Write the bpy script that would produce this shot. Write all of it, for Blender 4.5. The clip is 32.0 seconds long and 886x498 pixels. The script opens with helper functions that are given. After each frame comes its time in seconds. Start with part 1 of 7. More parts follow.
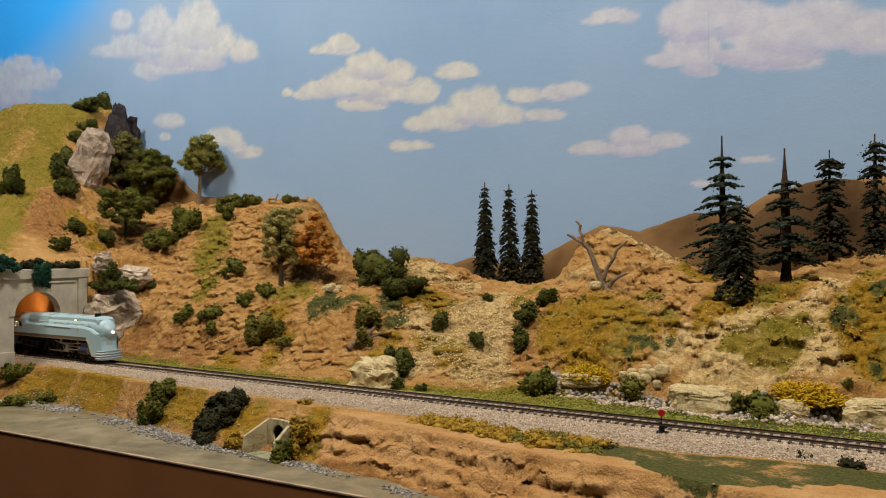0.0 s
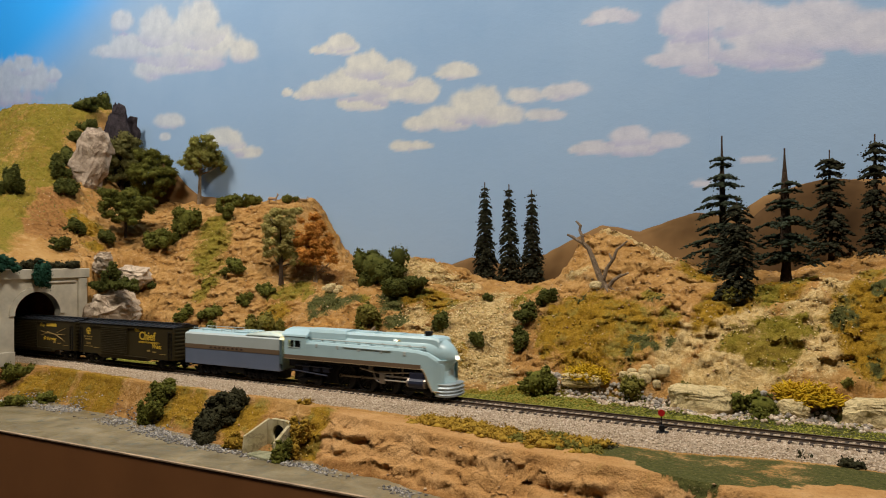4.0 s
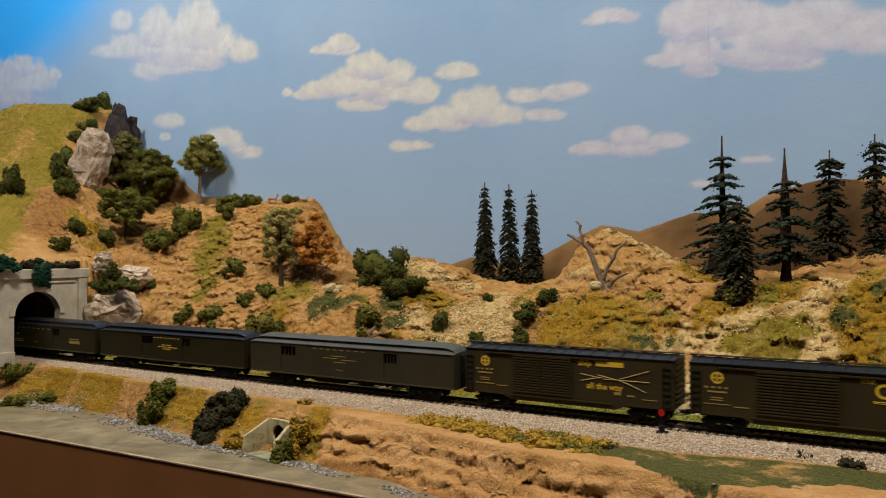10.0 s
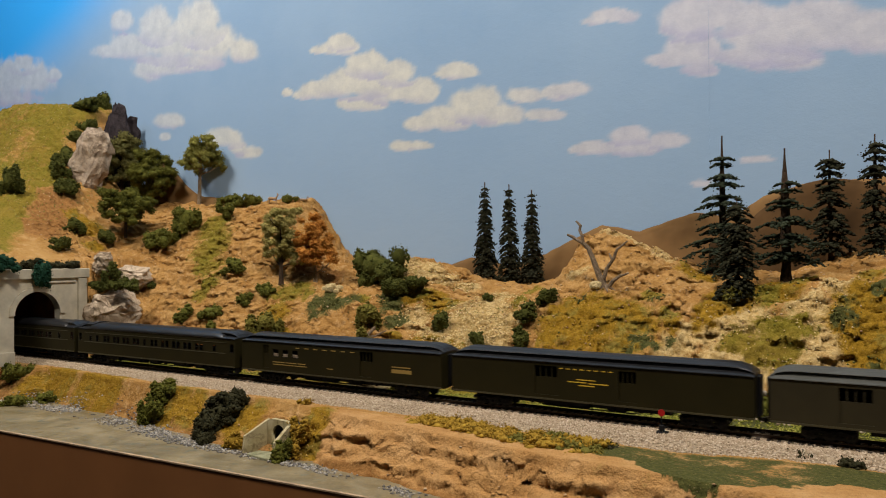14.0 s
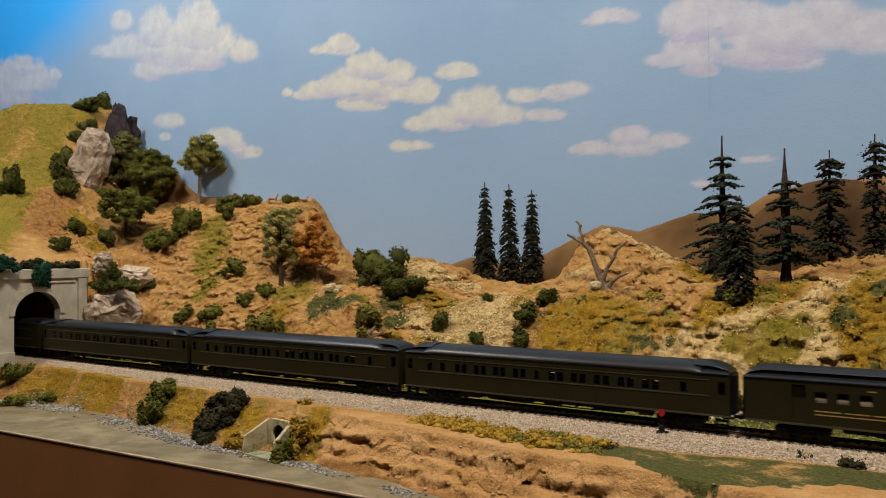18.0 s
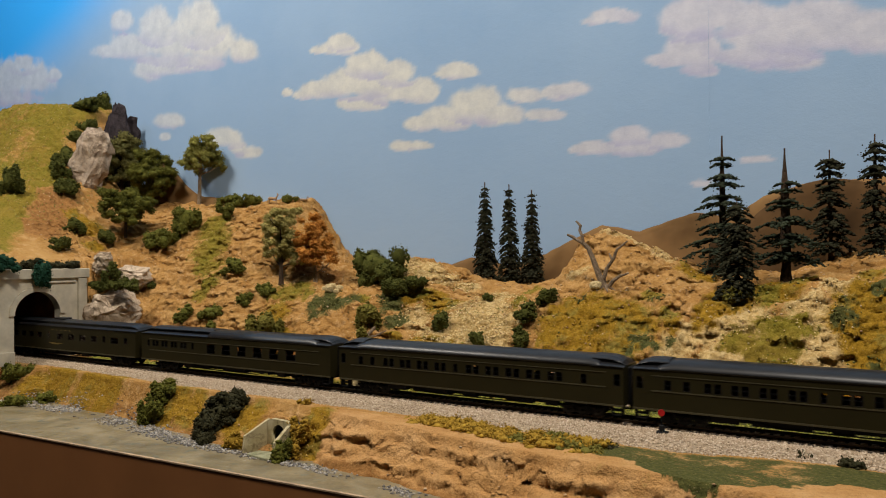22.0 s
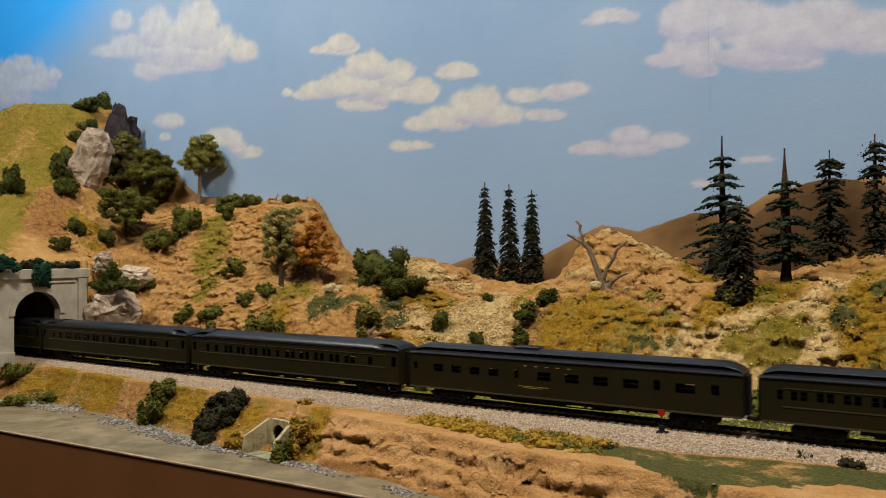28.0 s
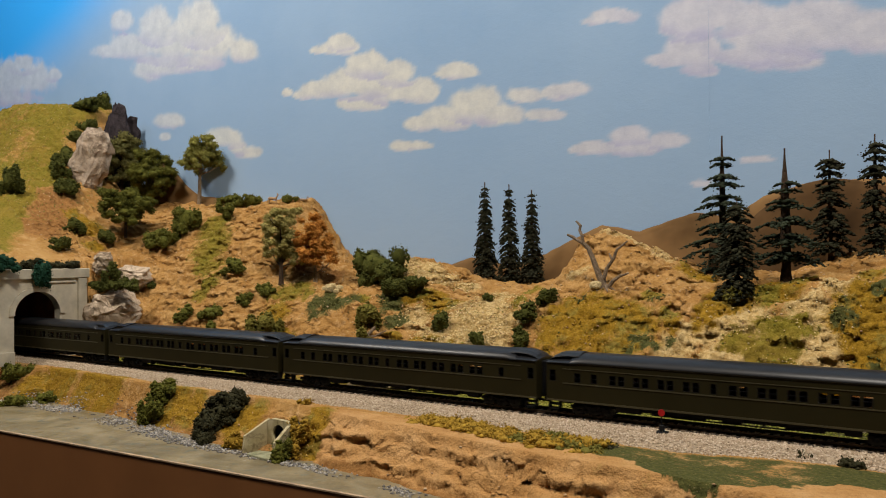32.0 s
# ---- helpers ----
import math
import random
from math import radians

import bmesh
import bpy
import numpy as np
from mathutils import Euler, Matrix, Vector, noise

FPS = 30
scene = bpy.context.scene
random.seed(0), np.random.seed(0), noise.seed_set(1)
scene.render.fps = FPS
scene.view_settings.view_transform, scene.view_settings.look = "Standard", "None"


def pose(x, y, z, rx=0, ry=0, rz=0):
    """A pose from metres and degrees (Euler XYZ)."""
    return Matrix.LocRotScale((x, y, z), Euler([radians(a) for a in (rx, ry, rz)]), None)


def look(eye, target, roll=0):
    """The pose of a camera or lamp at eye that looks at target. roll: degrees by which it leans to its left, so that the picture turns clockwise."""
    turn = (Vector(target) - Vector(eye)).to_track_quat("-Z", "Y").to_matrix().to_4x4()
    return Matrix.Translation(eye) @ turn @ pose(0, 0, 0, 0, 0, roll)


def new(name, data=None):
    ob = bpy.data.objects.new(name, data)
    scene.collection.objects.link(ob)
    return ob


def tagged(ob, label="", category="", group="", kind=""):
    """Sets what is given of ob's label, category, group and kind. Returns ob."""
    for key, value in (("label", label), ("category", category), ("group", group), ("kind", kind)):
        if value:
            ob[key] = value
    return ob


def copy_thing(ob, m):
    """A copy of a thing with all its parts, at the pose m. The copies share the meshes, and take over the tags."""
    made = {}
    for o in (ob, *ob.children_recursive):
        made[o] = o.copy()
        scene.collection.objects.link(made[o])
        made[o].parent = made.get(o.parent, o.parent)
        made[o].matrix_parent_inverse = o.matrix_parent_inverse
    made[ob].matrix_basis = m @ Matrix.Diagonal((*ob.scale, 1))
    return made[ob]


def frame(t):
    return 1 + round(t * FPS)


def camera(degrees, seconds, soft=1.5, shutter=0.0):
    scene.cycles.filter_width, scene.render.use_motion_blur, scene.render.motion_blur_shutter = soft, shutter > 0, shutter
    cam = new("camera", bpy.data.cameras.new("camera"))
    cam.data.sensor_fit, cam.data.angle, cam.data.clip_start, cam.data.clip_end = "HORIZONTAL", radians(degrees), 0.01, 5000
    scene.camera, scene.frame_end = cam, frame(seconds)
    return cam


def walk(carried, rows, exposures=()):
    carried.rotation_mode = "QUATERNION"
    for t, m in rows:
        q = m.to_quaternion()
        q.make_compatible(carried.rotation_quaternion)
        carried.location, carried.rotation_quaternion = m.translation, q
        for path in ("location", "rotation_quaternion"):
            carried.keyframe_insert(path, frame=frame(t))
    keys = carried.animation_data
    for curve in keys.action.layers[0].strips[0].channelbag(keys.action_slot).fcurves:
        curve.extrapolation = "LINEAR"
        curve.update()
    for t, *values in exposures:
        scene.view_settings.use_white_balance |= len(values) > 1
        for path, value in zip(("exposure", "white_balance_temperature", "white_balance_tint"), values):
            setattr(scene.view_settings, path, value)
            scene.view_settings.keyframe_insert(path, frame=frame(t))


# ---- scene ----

# ---------- camera ----------
cam = camera(62.706, 32.0, soft=1.0, shutter=0.5)
EYE = Vector((0.0, -0.5684, 0.1277))
YAW, PITCH = radians(30.864), radians(0.6146)
WAY = Vector((-math.sin(YAW) * math.cos(PITCH), math.cos(YAW) * math.cos(PITCH), math.sin(PITCH)))
VIEW = look(EYE, EYE + WAY, -0.4477)
walk(cam, [(0, VIEW), (32, VIEW)], [(0, 0.0), (32, 0.0)])

# ---------- light ----------
world = bpy.data.worlds.new("room_air")
scene.world = world
world.use_nodes = True
world.node_tree.nodes["Background"].inputs[0].default_value = (0.9, 0.95, 1.0, 1)
world.node_tree.nodes["Background"].inputs[1].default_value = 0.007


def area_lamp(name, eye, target, size, size_y, power, colour):
    data = bpy.data.lights.new(name, "AREA")
    data.shape, data.size, data.size_y, data.energy, data.color = "RECTANGLE", size, size_y, power, colour
    ob = new(name, data)
    ob.matrix_world = look(eye, target)
    return ob


area_lamp("ceiling_lamp", (-1.25, -0.42, 1.42), (-0.75, 0.15, 0.0), 0.28, 0.2, 20.2, (1.0, 0.91, 0.80))
area_lamp("ceiling_lamp", (0.15, -0.46, 1.42), (-0.15, 0.15, 0.0), 0.28, 0.2, 19.2, (1.0, 0.92, 0.82))
# Added blue fill for the sky's upper left corner; no window stands there.
area_lamp("window_light", (-1.9, -0.5, 1.3), (-1.75, 0.35, 0.75), 0.3, 0.15, 2.0, (0.25, 0.6, 1.0))

# ---------- materials ----------


class Mat:
    """A node material under construction."""

    def __init__(self, name, rough=0.7, metal=0.0, spec=0.4):
        self.m = bpy.data.materials.new(name)
        self.m.use_nodes = True
        self.t = self.m.node_tree
        self.b = self.t.nodes["Principled BSDF"]
        self.b.inputs["Roughness"].default_value = rough
        self.b.inputs["Metallic"].default_value = metal
        self.b.inputs["Specular IOR Level"].default_value = spec
        self.co = self.t.nodes.new("ShaderNodeTexCoord").outputs["Object"]

    def node(self, kind, **values):
        n = self.t.nodes.new(kind)
        for k, v in values.items():
            if k.startswith("p_"):
                if k == "p_operation":
                    n.operation = v
                elif k == "p_blend":
                    n.blend_type = v
                elif k == "p_feature":
                    n.feature = v
                elif k == "p_attr":
                    n.attribute_name = v
            else:
                n.inputs[k.replace("_", " ")].default_value = v
        return n

    def link(self, a, b):
        self.t.links.new(a, b)

    def noise(self, scale, detail=4, rough=0.6, distort=0.0):
        n = self.node("ShaderNodeTexNoise", Scale=scale, Detail=detail, Roughness=rough, Distortion=distort)
        self.link(self.co, n.inputs["Vector"])
        return n.outputs["Fac"]

    def voronoi(self, scale, feature="F1"):
        n = self.node("ShaderNodeTexVoronoi", p_feature=feature, Scale=scale)
        self.link(self.co, n.inputs["Vector"])
        return n.outputs["Distance"]

    def flat_noise(self, across, up, detail=4, rough=0.6):
        """Noise drawn out along the level."""
        size = self.t.nodes.new("ShaderNodeVectorMath")
        size.operation = "MULTIPLY"
        self.link(self.co, size.inputs[0])
        size.inputs[1].default_value = (across, across, up)
        n = self.node("ShaderNodeTexNoise", Scale=1.0, Detail=detail, Roughness=rough, Distortion=0.3)
        self.link(size.outputs[0], n.inputs["Vector"])
        return n.outputs["Fac"]

    def flakes(self, across, up):
        """A level of its own for each small flake."""
        size = self.t.nodes.new("ShaderNodeVectorMath")
        size.operation = "MULTIPLY"
        self.link(self.co, size.inputs[0])
        size.inputs[1].default_value = (across, across, up)
        n = self.node("ShaderNodeTexVoronoi", p_feature="F1", Scale=1.0)
        self.link(size.outputs[0], n.inputs["Vector"])
        level = self.t.nodes.new("ShaderNodeSeparateColor")
        self.link(n.outputs["Color"], level.inputs[0])
        return level.outputs[0]

    def ramp(self, fac, *stops):
        n = self.t.nodes.new("ShaderNodeValToRGB")
        while len(n.color_ramp.elements) < len(stops):
            n.color_ramp.elements.new(0.5)
        for e, (p, c) in zip(n.color_ramp.elements, stops):
            e.position = p
            e.color = (*c, 1) if len(c) == 3 else c
        self.link(fac, n.inputs[0])
        return n.outputs[0]

    def mix(self, fac, a, b, blend="MIX"):
        n = self.t.nodes.new("ShaderNodeMix")
        n.data_type, n.blend_type = "RGBA", blend
        for sock, v in ((n.inputs[0], fac), (n.inputs[6], a), (n.inputs[7], b)):
            if hasattr(v, "is_linked"):
                self.link(v, sock)
            elif isinstance(v, (int, float)):
                sock.default_value = v
            else:
                sock.default_value = (*v, 1)
        return n.outputs[2]

    def math(self, op, a, b=0.0):
        n = self.t.nodes.new("ShaderNodeMath")
        n.operation = op
        for sock, v in ((n.inputs[0], a), (n.inputs[1], b)):
            if hasattr(v, "is_linked"):
                self.link(v, sock)
            else:
                sock.default_value = v
        return n.outputs[0]

    def attr(self, name):
        n = self.t.nodes.new("ShaderNodeAttribute")
        n.attribute_name = name
        return n

    def random(self):
        return self.t.nodes.new("ShaderNodeObjectInfo").outputs["Random"]

    def island(self):
        return self.t.nodes.new("ShaderNodeNewGeometry").outputs["Random Per Island"]

    def colour(self, c):
        if hasattr(c, "is_linked"):
            self.link(c, self.b.inputs["Base Color"])
        else:
            self.b.inputs["Base Color"].default_value = (*c, 1)
        return self

    def bump(self, height, distance=0.001, strength=1.0):
        n = self.node("ShaderNodeBump", Distance=distance, Strength=strength)
        self.link(height, n.inputs["Height"])
        self.link(n.outputs[0], self.b.inputs["Normal"])
        return self

    def done(self):
        return self.m


def painted(name, c, rough=0.5, metal=0.0, vary=0.18, scale=60, spec=0.4):
    """Paint or plastic with slight blotches and grain."""
    m = Mat(name, rough, metal, spec)
    dark = tuple(v * (1 - vary) for v in c)
    light = tuple(min(1, v * (1 + vary)) for v in c)
    m.colour(m.ramp(m.noise(scale), (0.3, dark), (0.7, light)))
    m.bump(m.noise(900, 2), 0.0001, 0.4)
    return m.done()


def terrain_material():
    """Coloured plaster with scatter of ground foam: attribute 'cover' holds grass, ochre turf, pale rock."""
    m = Mat("painted_plaster_ground", 0.95, 0, 0.12)
    cover = m.attr("cover").outputs["Color"]
    sep = m.t.nodes.new("ShaderNodeSeparateColor")
    m.link(cover, sep.inputs[0])
    cover2 = m.attr("cover_more").outputs["Color"]
    sep2 = m.t.nodes.new("ShaderNodeSeparateColor")
    m.link(cover2, sep2.inputs[0])
    soil = m.ramp(m.noise(18, 6, 0.65), (0.25, (0.315, 0.154, 0.040)), (0.5, (0.410, 0.220, 0.066)), (0.75, (0.51, 0.305, 0.110)))
    soil = m.mix(m.math("MULTIPLY", m.ramp(m.noise(110, 5, 0.7), (0.52, (0, 0, 0)), (0.72, (1, 1, 1))), 0.6), soil, (0.66, 0.44, 0.22))
    soil = m.mix(m.math("MULTIPLY", m.ramp(m.flat_noise(38, 75, 5, 0.7), (0.56, (0, 0, 0)), (0.72, (1, 1, 1))), 0.5), soil, (0.31, 0.140, 0.036))
    clay = m.ramp(m.noise(30, 6, 0.65), (0.25, (0.38, 0.185, 0.056)), (0.5, (0.49, 0.268, 0.098)), (0.75, (0.60, 0.365, 0.165)))
    pale = m.ramp(m.noise(210, 5, 0.75), (0.28, (0.34, 0.210, 0.068)), (0.48, (0.53, 0.365, 0.148)), (0.68, (0.70, 0.54, 0.28)))
    grass = m.ramp(m.noise(330, 5, 0.75), (0.3, (0.10, 0.082, 0.009)), (0.5, (0.20, 0.158, 0.018)), (0.75, (0.31, 0.24, 0.045)))
    grass = m.mix(m.ramp(m.noise(22, 6, 0.7), (0.45, (0, 0, 0)), (0.68, (1, 1, 1))), grass, (0.27, 0.180, 0.030))
    ochre = m.ramp(m.noise(230, 6, 0.8), (0.28, (0.095, 0.050, 0.004)), (0.48, (0.275, 0.154, 0.012)), (0.72, (0.41, 0.250, 0.030)))
    ochre = m.mix(m.ramp(m.noise(36, 6, 0.75), (0.5, (0, 0, 0)), (0.64, (1, 1, 1))), ochre, m.ramp(m.noise(300, 4, 0.7), (0.3, (0.14, 0.115, 0.022)), (0.7, (0.34, 0.26, 0.055))))
    dark = m.ramp(m.noise(420, 4, 0.75), (0.3, (0.034, 0.040, 0.012)), (0.7, (0.130, 0.125, 0.035)))
    brown = m.ramp(m.noise(150, 6, 0.75), (0.3, (0.20, 0.086, 0.022)), (0.7, (0.40, 0.205, 0.070)))
    edge = m.math("SUBTRACT", m.math("ADD", m.math("MULTIPLY", m.noise(42, 6, 0.75, 0.5), 1.5), m.math("MULTIPLY", m.noise(420, 4, 0.75), 0.8)), 1.15)
    out = soil
    for weight, c in ((sep2.outputs[2], clay), (sep2.outputs[1], brown), (sep.outputs[2], pale), (sep.outputs[1], ochre), (sep.outputs[0], grass), (sep2.outputs[0], dark)):
        w = m.math("ADD", weight, m.math("MULTIPLY", edge, 1.5))
        on = m.math("MULTIPLY", m.ramp(w, (0.32, (0, 0, 0)), (0.74, (1, 1, 1))), m.ramp(weight, (0.03, (0, 0, 0)), (0.2, (1, 1, 1))))
        out = m.mix(on, out, c)
    specks = m.ramp(m.voronoi(420), (0.10, (1, 1, 1)), (0.2, (0, 0, 0)))
    out = m.mix(m.math("MULTIPLY", specks, 0.25), out, (0.66, 0.48, 0.25))
    grit = m.ramp(m.noise(520, 3, 0.7), (0.36, (0.62, 0.58, 0.54)), (0.5, (1, 1, 1)), (0.7, (1.12, 1.12, 1.12)))
    m.colour(m.mix(0.4, out, grit, "MULTIPLY"))
    h = m.math("ADD", m.math("MULTIPLY", m.noise(230, 5, 0.7, 0.2), 1.1), m.math("MULTIPLY", m.noise(620, 3, 0.65), 0.45))
    h = m.math("ADD", h, m.math("MULTIPLY", m.flat_noise(60, 170, 4, 0.65), 0.35))
    h = m.math("ADD", h, m.math("MULTIPLY", m.flakes(210, 380), 0.45))
    m.bump(h, 0.0024, 0.9)
    return m.done()


def backdrop_material():
    """Matt sky-blue wall paint with brushed clouds: attribute 'paint' holds white, lavender, deep blue."""
    m = Mat("painted_sky", 0.85, 0, 0.2)
    sep = m.t.nodes.new("ShaderNodeSeparateColor")
    m.link(m.attr("paint").outputs["Color"], sep.inputs[0])
    sky = m.ramp(m.noise(5, 5, 0.6), (0.3, (0.232, 0.366, 0.560)), (0.7, (0.280, 0.414, 0.598)))
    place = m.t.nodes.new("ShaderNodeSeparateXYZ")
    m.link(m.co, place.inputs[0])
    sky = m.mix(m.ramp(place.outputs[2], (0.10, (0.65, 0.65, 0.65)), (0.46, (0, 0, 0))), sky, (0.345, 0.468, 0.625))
    sky = m.mix(sep.outputs[2], sky, (0.03, 0.36, 0.90))
    white = m.ramp(m.noise(45, 6, 0.7), (0.3, (0.48, 0.49, 0.52)), (0.7, (0.64, 0.63, 0.61)))
    tone = m.ramp(m.math("MULTIPLY", m.math("ADD", place.outputs[0], 2.0), 0.5), (0.30, (0.74, 0.87, 1.08)), (0.56, (1.02, 1.04, 1.0)), (0.76, (1.02, 1.04, 1.0)), (0.86, (0.92, 0.95, 1.10)))
    white = m.mix(1.0, white, tone, "MULTIPLY")
    c = m.mix(sep.outputs[0], sky, white)
    c = m.mix(sep.outputs[1], c, (0.33, 0.34, 0.57))
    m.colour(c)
    m.bump(m.math("ADD", m.noise(70, 6, 0.7), m.math("MULTIPLY", m.noise(400, 3), 0.3)), 0.0012, 0.35)
    return m.done()


def stone_material(name, a, b, scale=90):
    m = Mat(name, 0.9, 0, 0.2)
    c = m.ramp(m.noise(scale, 8, 0.7, 0.6), (0.25, a), (0.7, b))
    vein = m.math("ABSOLUTE", m.math("SUBTRACT", m.noise(scale * 0.55, 5, 0.6, 0.8), 0.5))
    crack = m.ramp(vein, (0.0, (0.30, 0.27, 0.24)), (0.035, (1, 1, 1)))
    m.colour(m.mix(0.5, c, crack, "MULTIPLY"))
    m.bump(m.noise(scale * 3, 8, 0.75), 0.0025, 0.8)
    return m.done()


def foam_material(name, a, b, scale=240):
    """Ground foam: matt, pitted, with each clump a little different."""
    m = Mat(name, 0.95, 0, 0.08)
    c = m.ramp(m.noise(scale, 5, 0.75), (0.3, a), (0.72, b))
    c = m.mix(m.math("MULTIPLY", m.island(), 0.5), c, tuple(v * 0.6 for v in a))
    m.colour(c)
    m.bump(m.noise(800, 3, 0.6), 0.0007, 0.5)
    return m.done()


M_GROUND = terrain_material()
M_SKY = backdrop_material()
M_DEEP = painted("black_void", (0.012, 0.011, 0.010), 0.9)
M_CONCRETE = painted("aged_cast_plaster", (0.56, 0.50, 0.38), 0.9, 0, 0.22, 35)
M_BRONZE_BOARD = painted("brown_fascia_paint", (0.265, 0.108, 0.037), 0.45, 0, 0.12, 12)
M_WOOD_RAW = painted("raw_plywood", (0.36, 0.15, 0.05), 0.75, 0, 0.35, 30)
M_WALL = painted("grey_wall_paint", (0.20, 0.19, 0.18), 0.85, 0, 0.05, 6)
M_FLOOR = painted("dark_floor_paint", (0.07, 0.065, 0.06), 0.7, 0, 0.2, 5)
M_RAIL = painted("weathered_rail_brown", (0.085, 0.058, 0.040), 0.45, 0.5, 0.3, 200)
M_RAILTOP = painted("worn_rail_steel", (0.22, 0.18, 0.14), 0.35, 0.9, 0.3, 200)
M_TIE = painted("dark_tie_plastic", (0.055, 0.040, 0.030), 0.8, 0, 0.4, 300)
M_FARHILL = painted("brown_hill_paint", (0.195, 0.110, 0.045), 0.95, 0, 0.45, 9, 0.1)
# The firs' shade on the right hill is put into this darker brown.
M_FARHILL_SHADED = painted("shaded_hill_brown", (0.085, 0.047, 0.020), 0.95, 0, 0.5, 12, 0.1)


def ballast_material():
    m = Mat("grey_ballast", 0.95, 0, 0.15)
    c = m.ramp(m.island(), (0.0, (0.24, 0.175, 0.115)), (0.35, (0.42, 0.325, 0.225)), (0.75, (0.55, 0.445, 0.33)), (1.0, (0.72, 0.62, 0.49)))
    m.colour(m.mix(m.math("MULTIPLY", m.noise(25, 4), 0.4), c, (0.32, 0.24, 0.165)))
    return m.done()


M_BALLAST = ballast_material()


def water_material():
    m = Mat("murky_resin_water", 0.3, 0, 0.5)
    c = m.ramp(m.noise(14, 6, 0.65, 0.8), (0.3, (0.105, 0.080, 0.036)), (0.55, (0.215, 0.168, 0.088)), (0.75, (0.34, 0.275, 0.165)))
    c = m.mix(m.ramp(m.noise(45, 6, 0.7, 1.2), (0.56, (0, 0, 0)), (0.66, (1, 1, 1))), c, (0.13, 0.125, 0.085))
    c = m.mix(m.math("MULTIPLY", m.ramp(m.noise(120, 5, 0.75, 0.6), (0.62, (0, 0, 0)), (0.72, (1, 1, 1))), 0.6), c, (0.42, 0.37, 0.28))
    m.colour(c)
    m.link(m.ramp(m.noise(60, 5, 0.7), (0.35, (0.3, 0.3, 0.3)), (0.7, (0.75, 0.75, 0.75))), m.b.inputs["Roughness"])
    m.bump(m.noise(110, 5, 0.6), 0.0012, 0.35)
    return m.done()


M_WATER = water_material()

# ---------- mesh helpers ----------


def part(name, bm, material, parent=None, label="", smooth=False):
    """One mesh object from a bmesh, under parent where given."""
    me = bpy.data.meshes.new(name)
    bm.normal_update()
    bm.to_mesh(me)
    bm.free()
    if smooth:
        me.shade_smooth()
    me.materials.append(material)
    ob = new(name, me)
    ob.parent = parent
    if label:
        ob["label"] = label
    return ob


def piece(name, me, parent, m=None):
    """Another object on an existing mesh."""
    ob = new(name, me)
    ob.parent = parent
    if m is not None:
        ob.matrix_basis = m
    return ob


def thing(name, label, category, group="", kind="", m=None):
    ob = new(name)
    ob.empty_display_size = 0.01
    if m is not None:
        ob.matrix_basis = m
    return tagged(ob, label, category, group, kind)


def box(bm, x0, x1, y0, y1, z0, z1, bevel=0.0):
    r = bmesh.ops.create_cube(bm, size=1)
    vs = r["verts"]
    for v in vs:
        v.co = Vector((x0 + (v.co.x + 0.5) * (x1 - x0), y0 + (v.co.y + 0.5) * (y1 - y0), z0 + (v.co.z + 0.5) * (z1 - z0)))
    if bevel:
        es = list({e for v in vs for e in v.link_edges})
        bmesh.ops.bevel(bm, geom=es, offset=bevel, segments=1, affect="EDGES")
    return vs


def prism(bm, profile, x0, x1, n=1):
    """A closed outline of (y, z) drawn along x."""
    rings = []
    for i in range(n + 1):
        x = x0 + (x1 - x0) * i / n
        rings.append([bm.verts.new((x, y, z)) for y, z in profile])
    k = len(profile)
    for a, b in zip(rings, rings[1:]):
        for i in range(k):
            bm.faces.new((a[i], a[(i + 1) % k], b[(i + 1) % k], b[i]))
    bm.faces.new(rings[0][::-1])
    bm.faces.new(rings[-1])
    bmesh.ops.recalc_face_normals(bm, faces=bm.faces)
    return rings


def loft(bm, rings, caps=True):
    """Skin over rings of equal length."""
    made = [[bm.verts.new(p) for p in r] for r in rings]
    k = len(made[0])
    for a, b in zip(made, made[1:]):
        for i in range(k):
            bm.faces.new((a[i], a[(i + 1) % k], b[(i + 1) % k], b[i]))
    if caps:
        bm.faces.new(made[0][::-1])
        bm.faces.new(made[-1])
    bmesh.ops.recalc_face_normals(bm, faces=bm.faces)


def tube(bm, a, b, r0, r1=None, seg=10):
    a, b = Vector(a), Vector(b)
    r1 = r0 if r1 is None else r1
    q = (b - a).to_track_quat("Z", "Y").to_matrix()
    rings = []
    for p, r in ((a, r0), (b, r1)):
        rings.append([bm.verts.new(p + q @ Vector((r * math.cos(2 * math.pi * i / seg), r * math.sin(2 * math.pi * i / seg), 0))) for i in range(seg)])
    for i in range(seg):
        bm.faces.new((rings[0][i], rings[0][(i + 1) % seg], rings[1][(i + 1) % seg], rings[1][i]))
    bm.faces.new(rings[0][::-1])
    bm.faces.new(rings[1])


def limb(bm, points, radii, seg=7):
    """A bent, tapering branch."""
    rings = []
    pts = [Vector(p) for p in points]
    for i, p in enumerate(pts):
        d = (pts[min(i + 1, len(pts) - 1)] - pts[max(i - 1, 0)]).normalized()
        q = d.to_track_quat("Z", "Y").to_matrix()
        rings.append([p + q @ Vector((radii[i] * math.cos(6.2832 * k / seg), radii[i] * math.sin(6.2832 * k / seg), 0)) for k in range(seg)])
    made = [[bm.verts.new(p) for p in r] for r in rings]
    for a, b in zip(made, made[1:]):
        for i in range(seg):
            bm.faces.new((a[i], a[(i + 1) % seg], b[(i + 1) % seg], b[i]))
    bm.faces.new(made[0][::-1])
    bm.faces.new(made[-1])


# ---------- shape of the land ----------


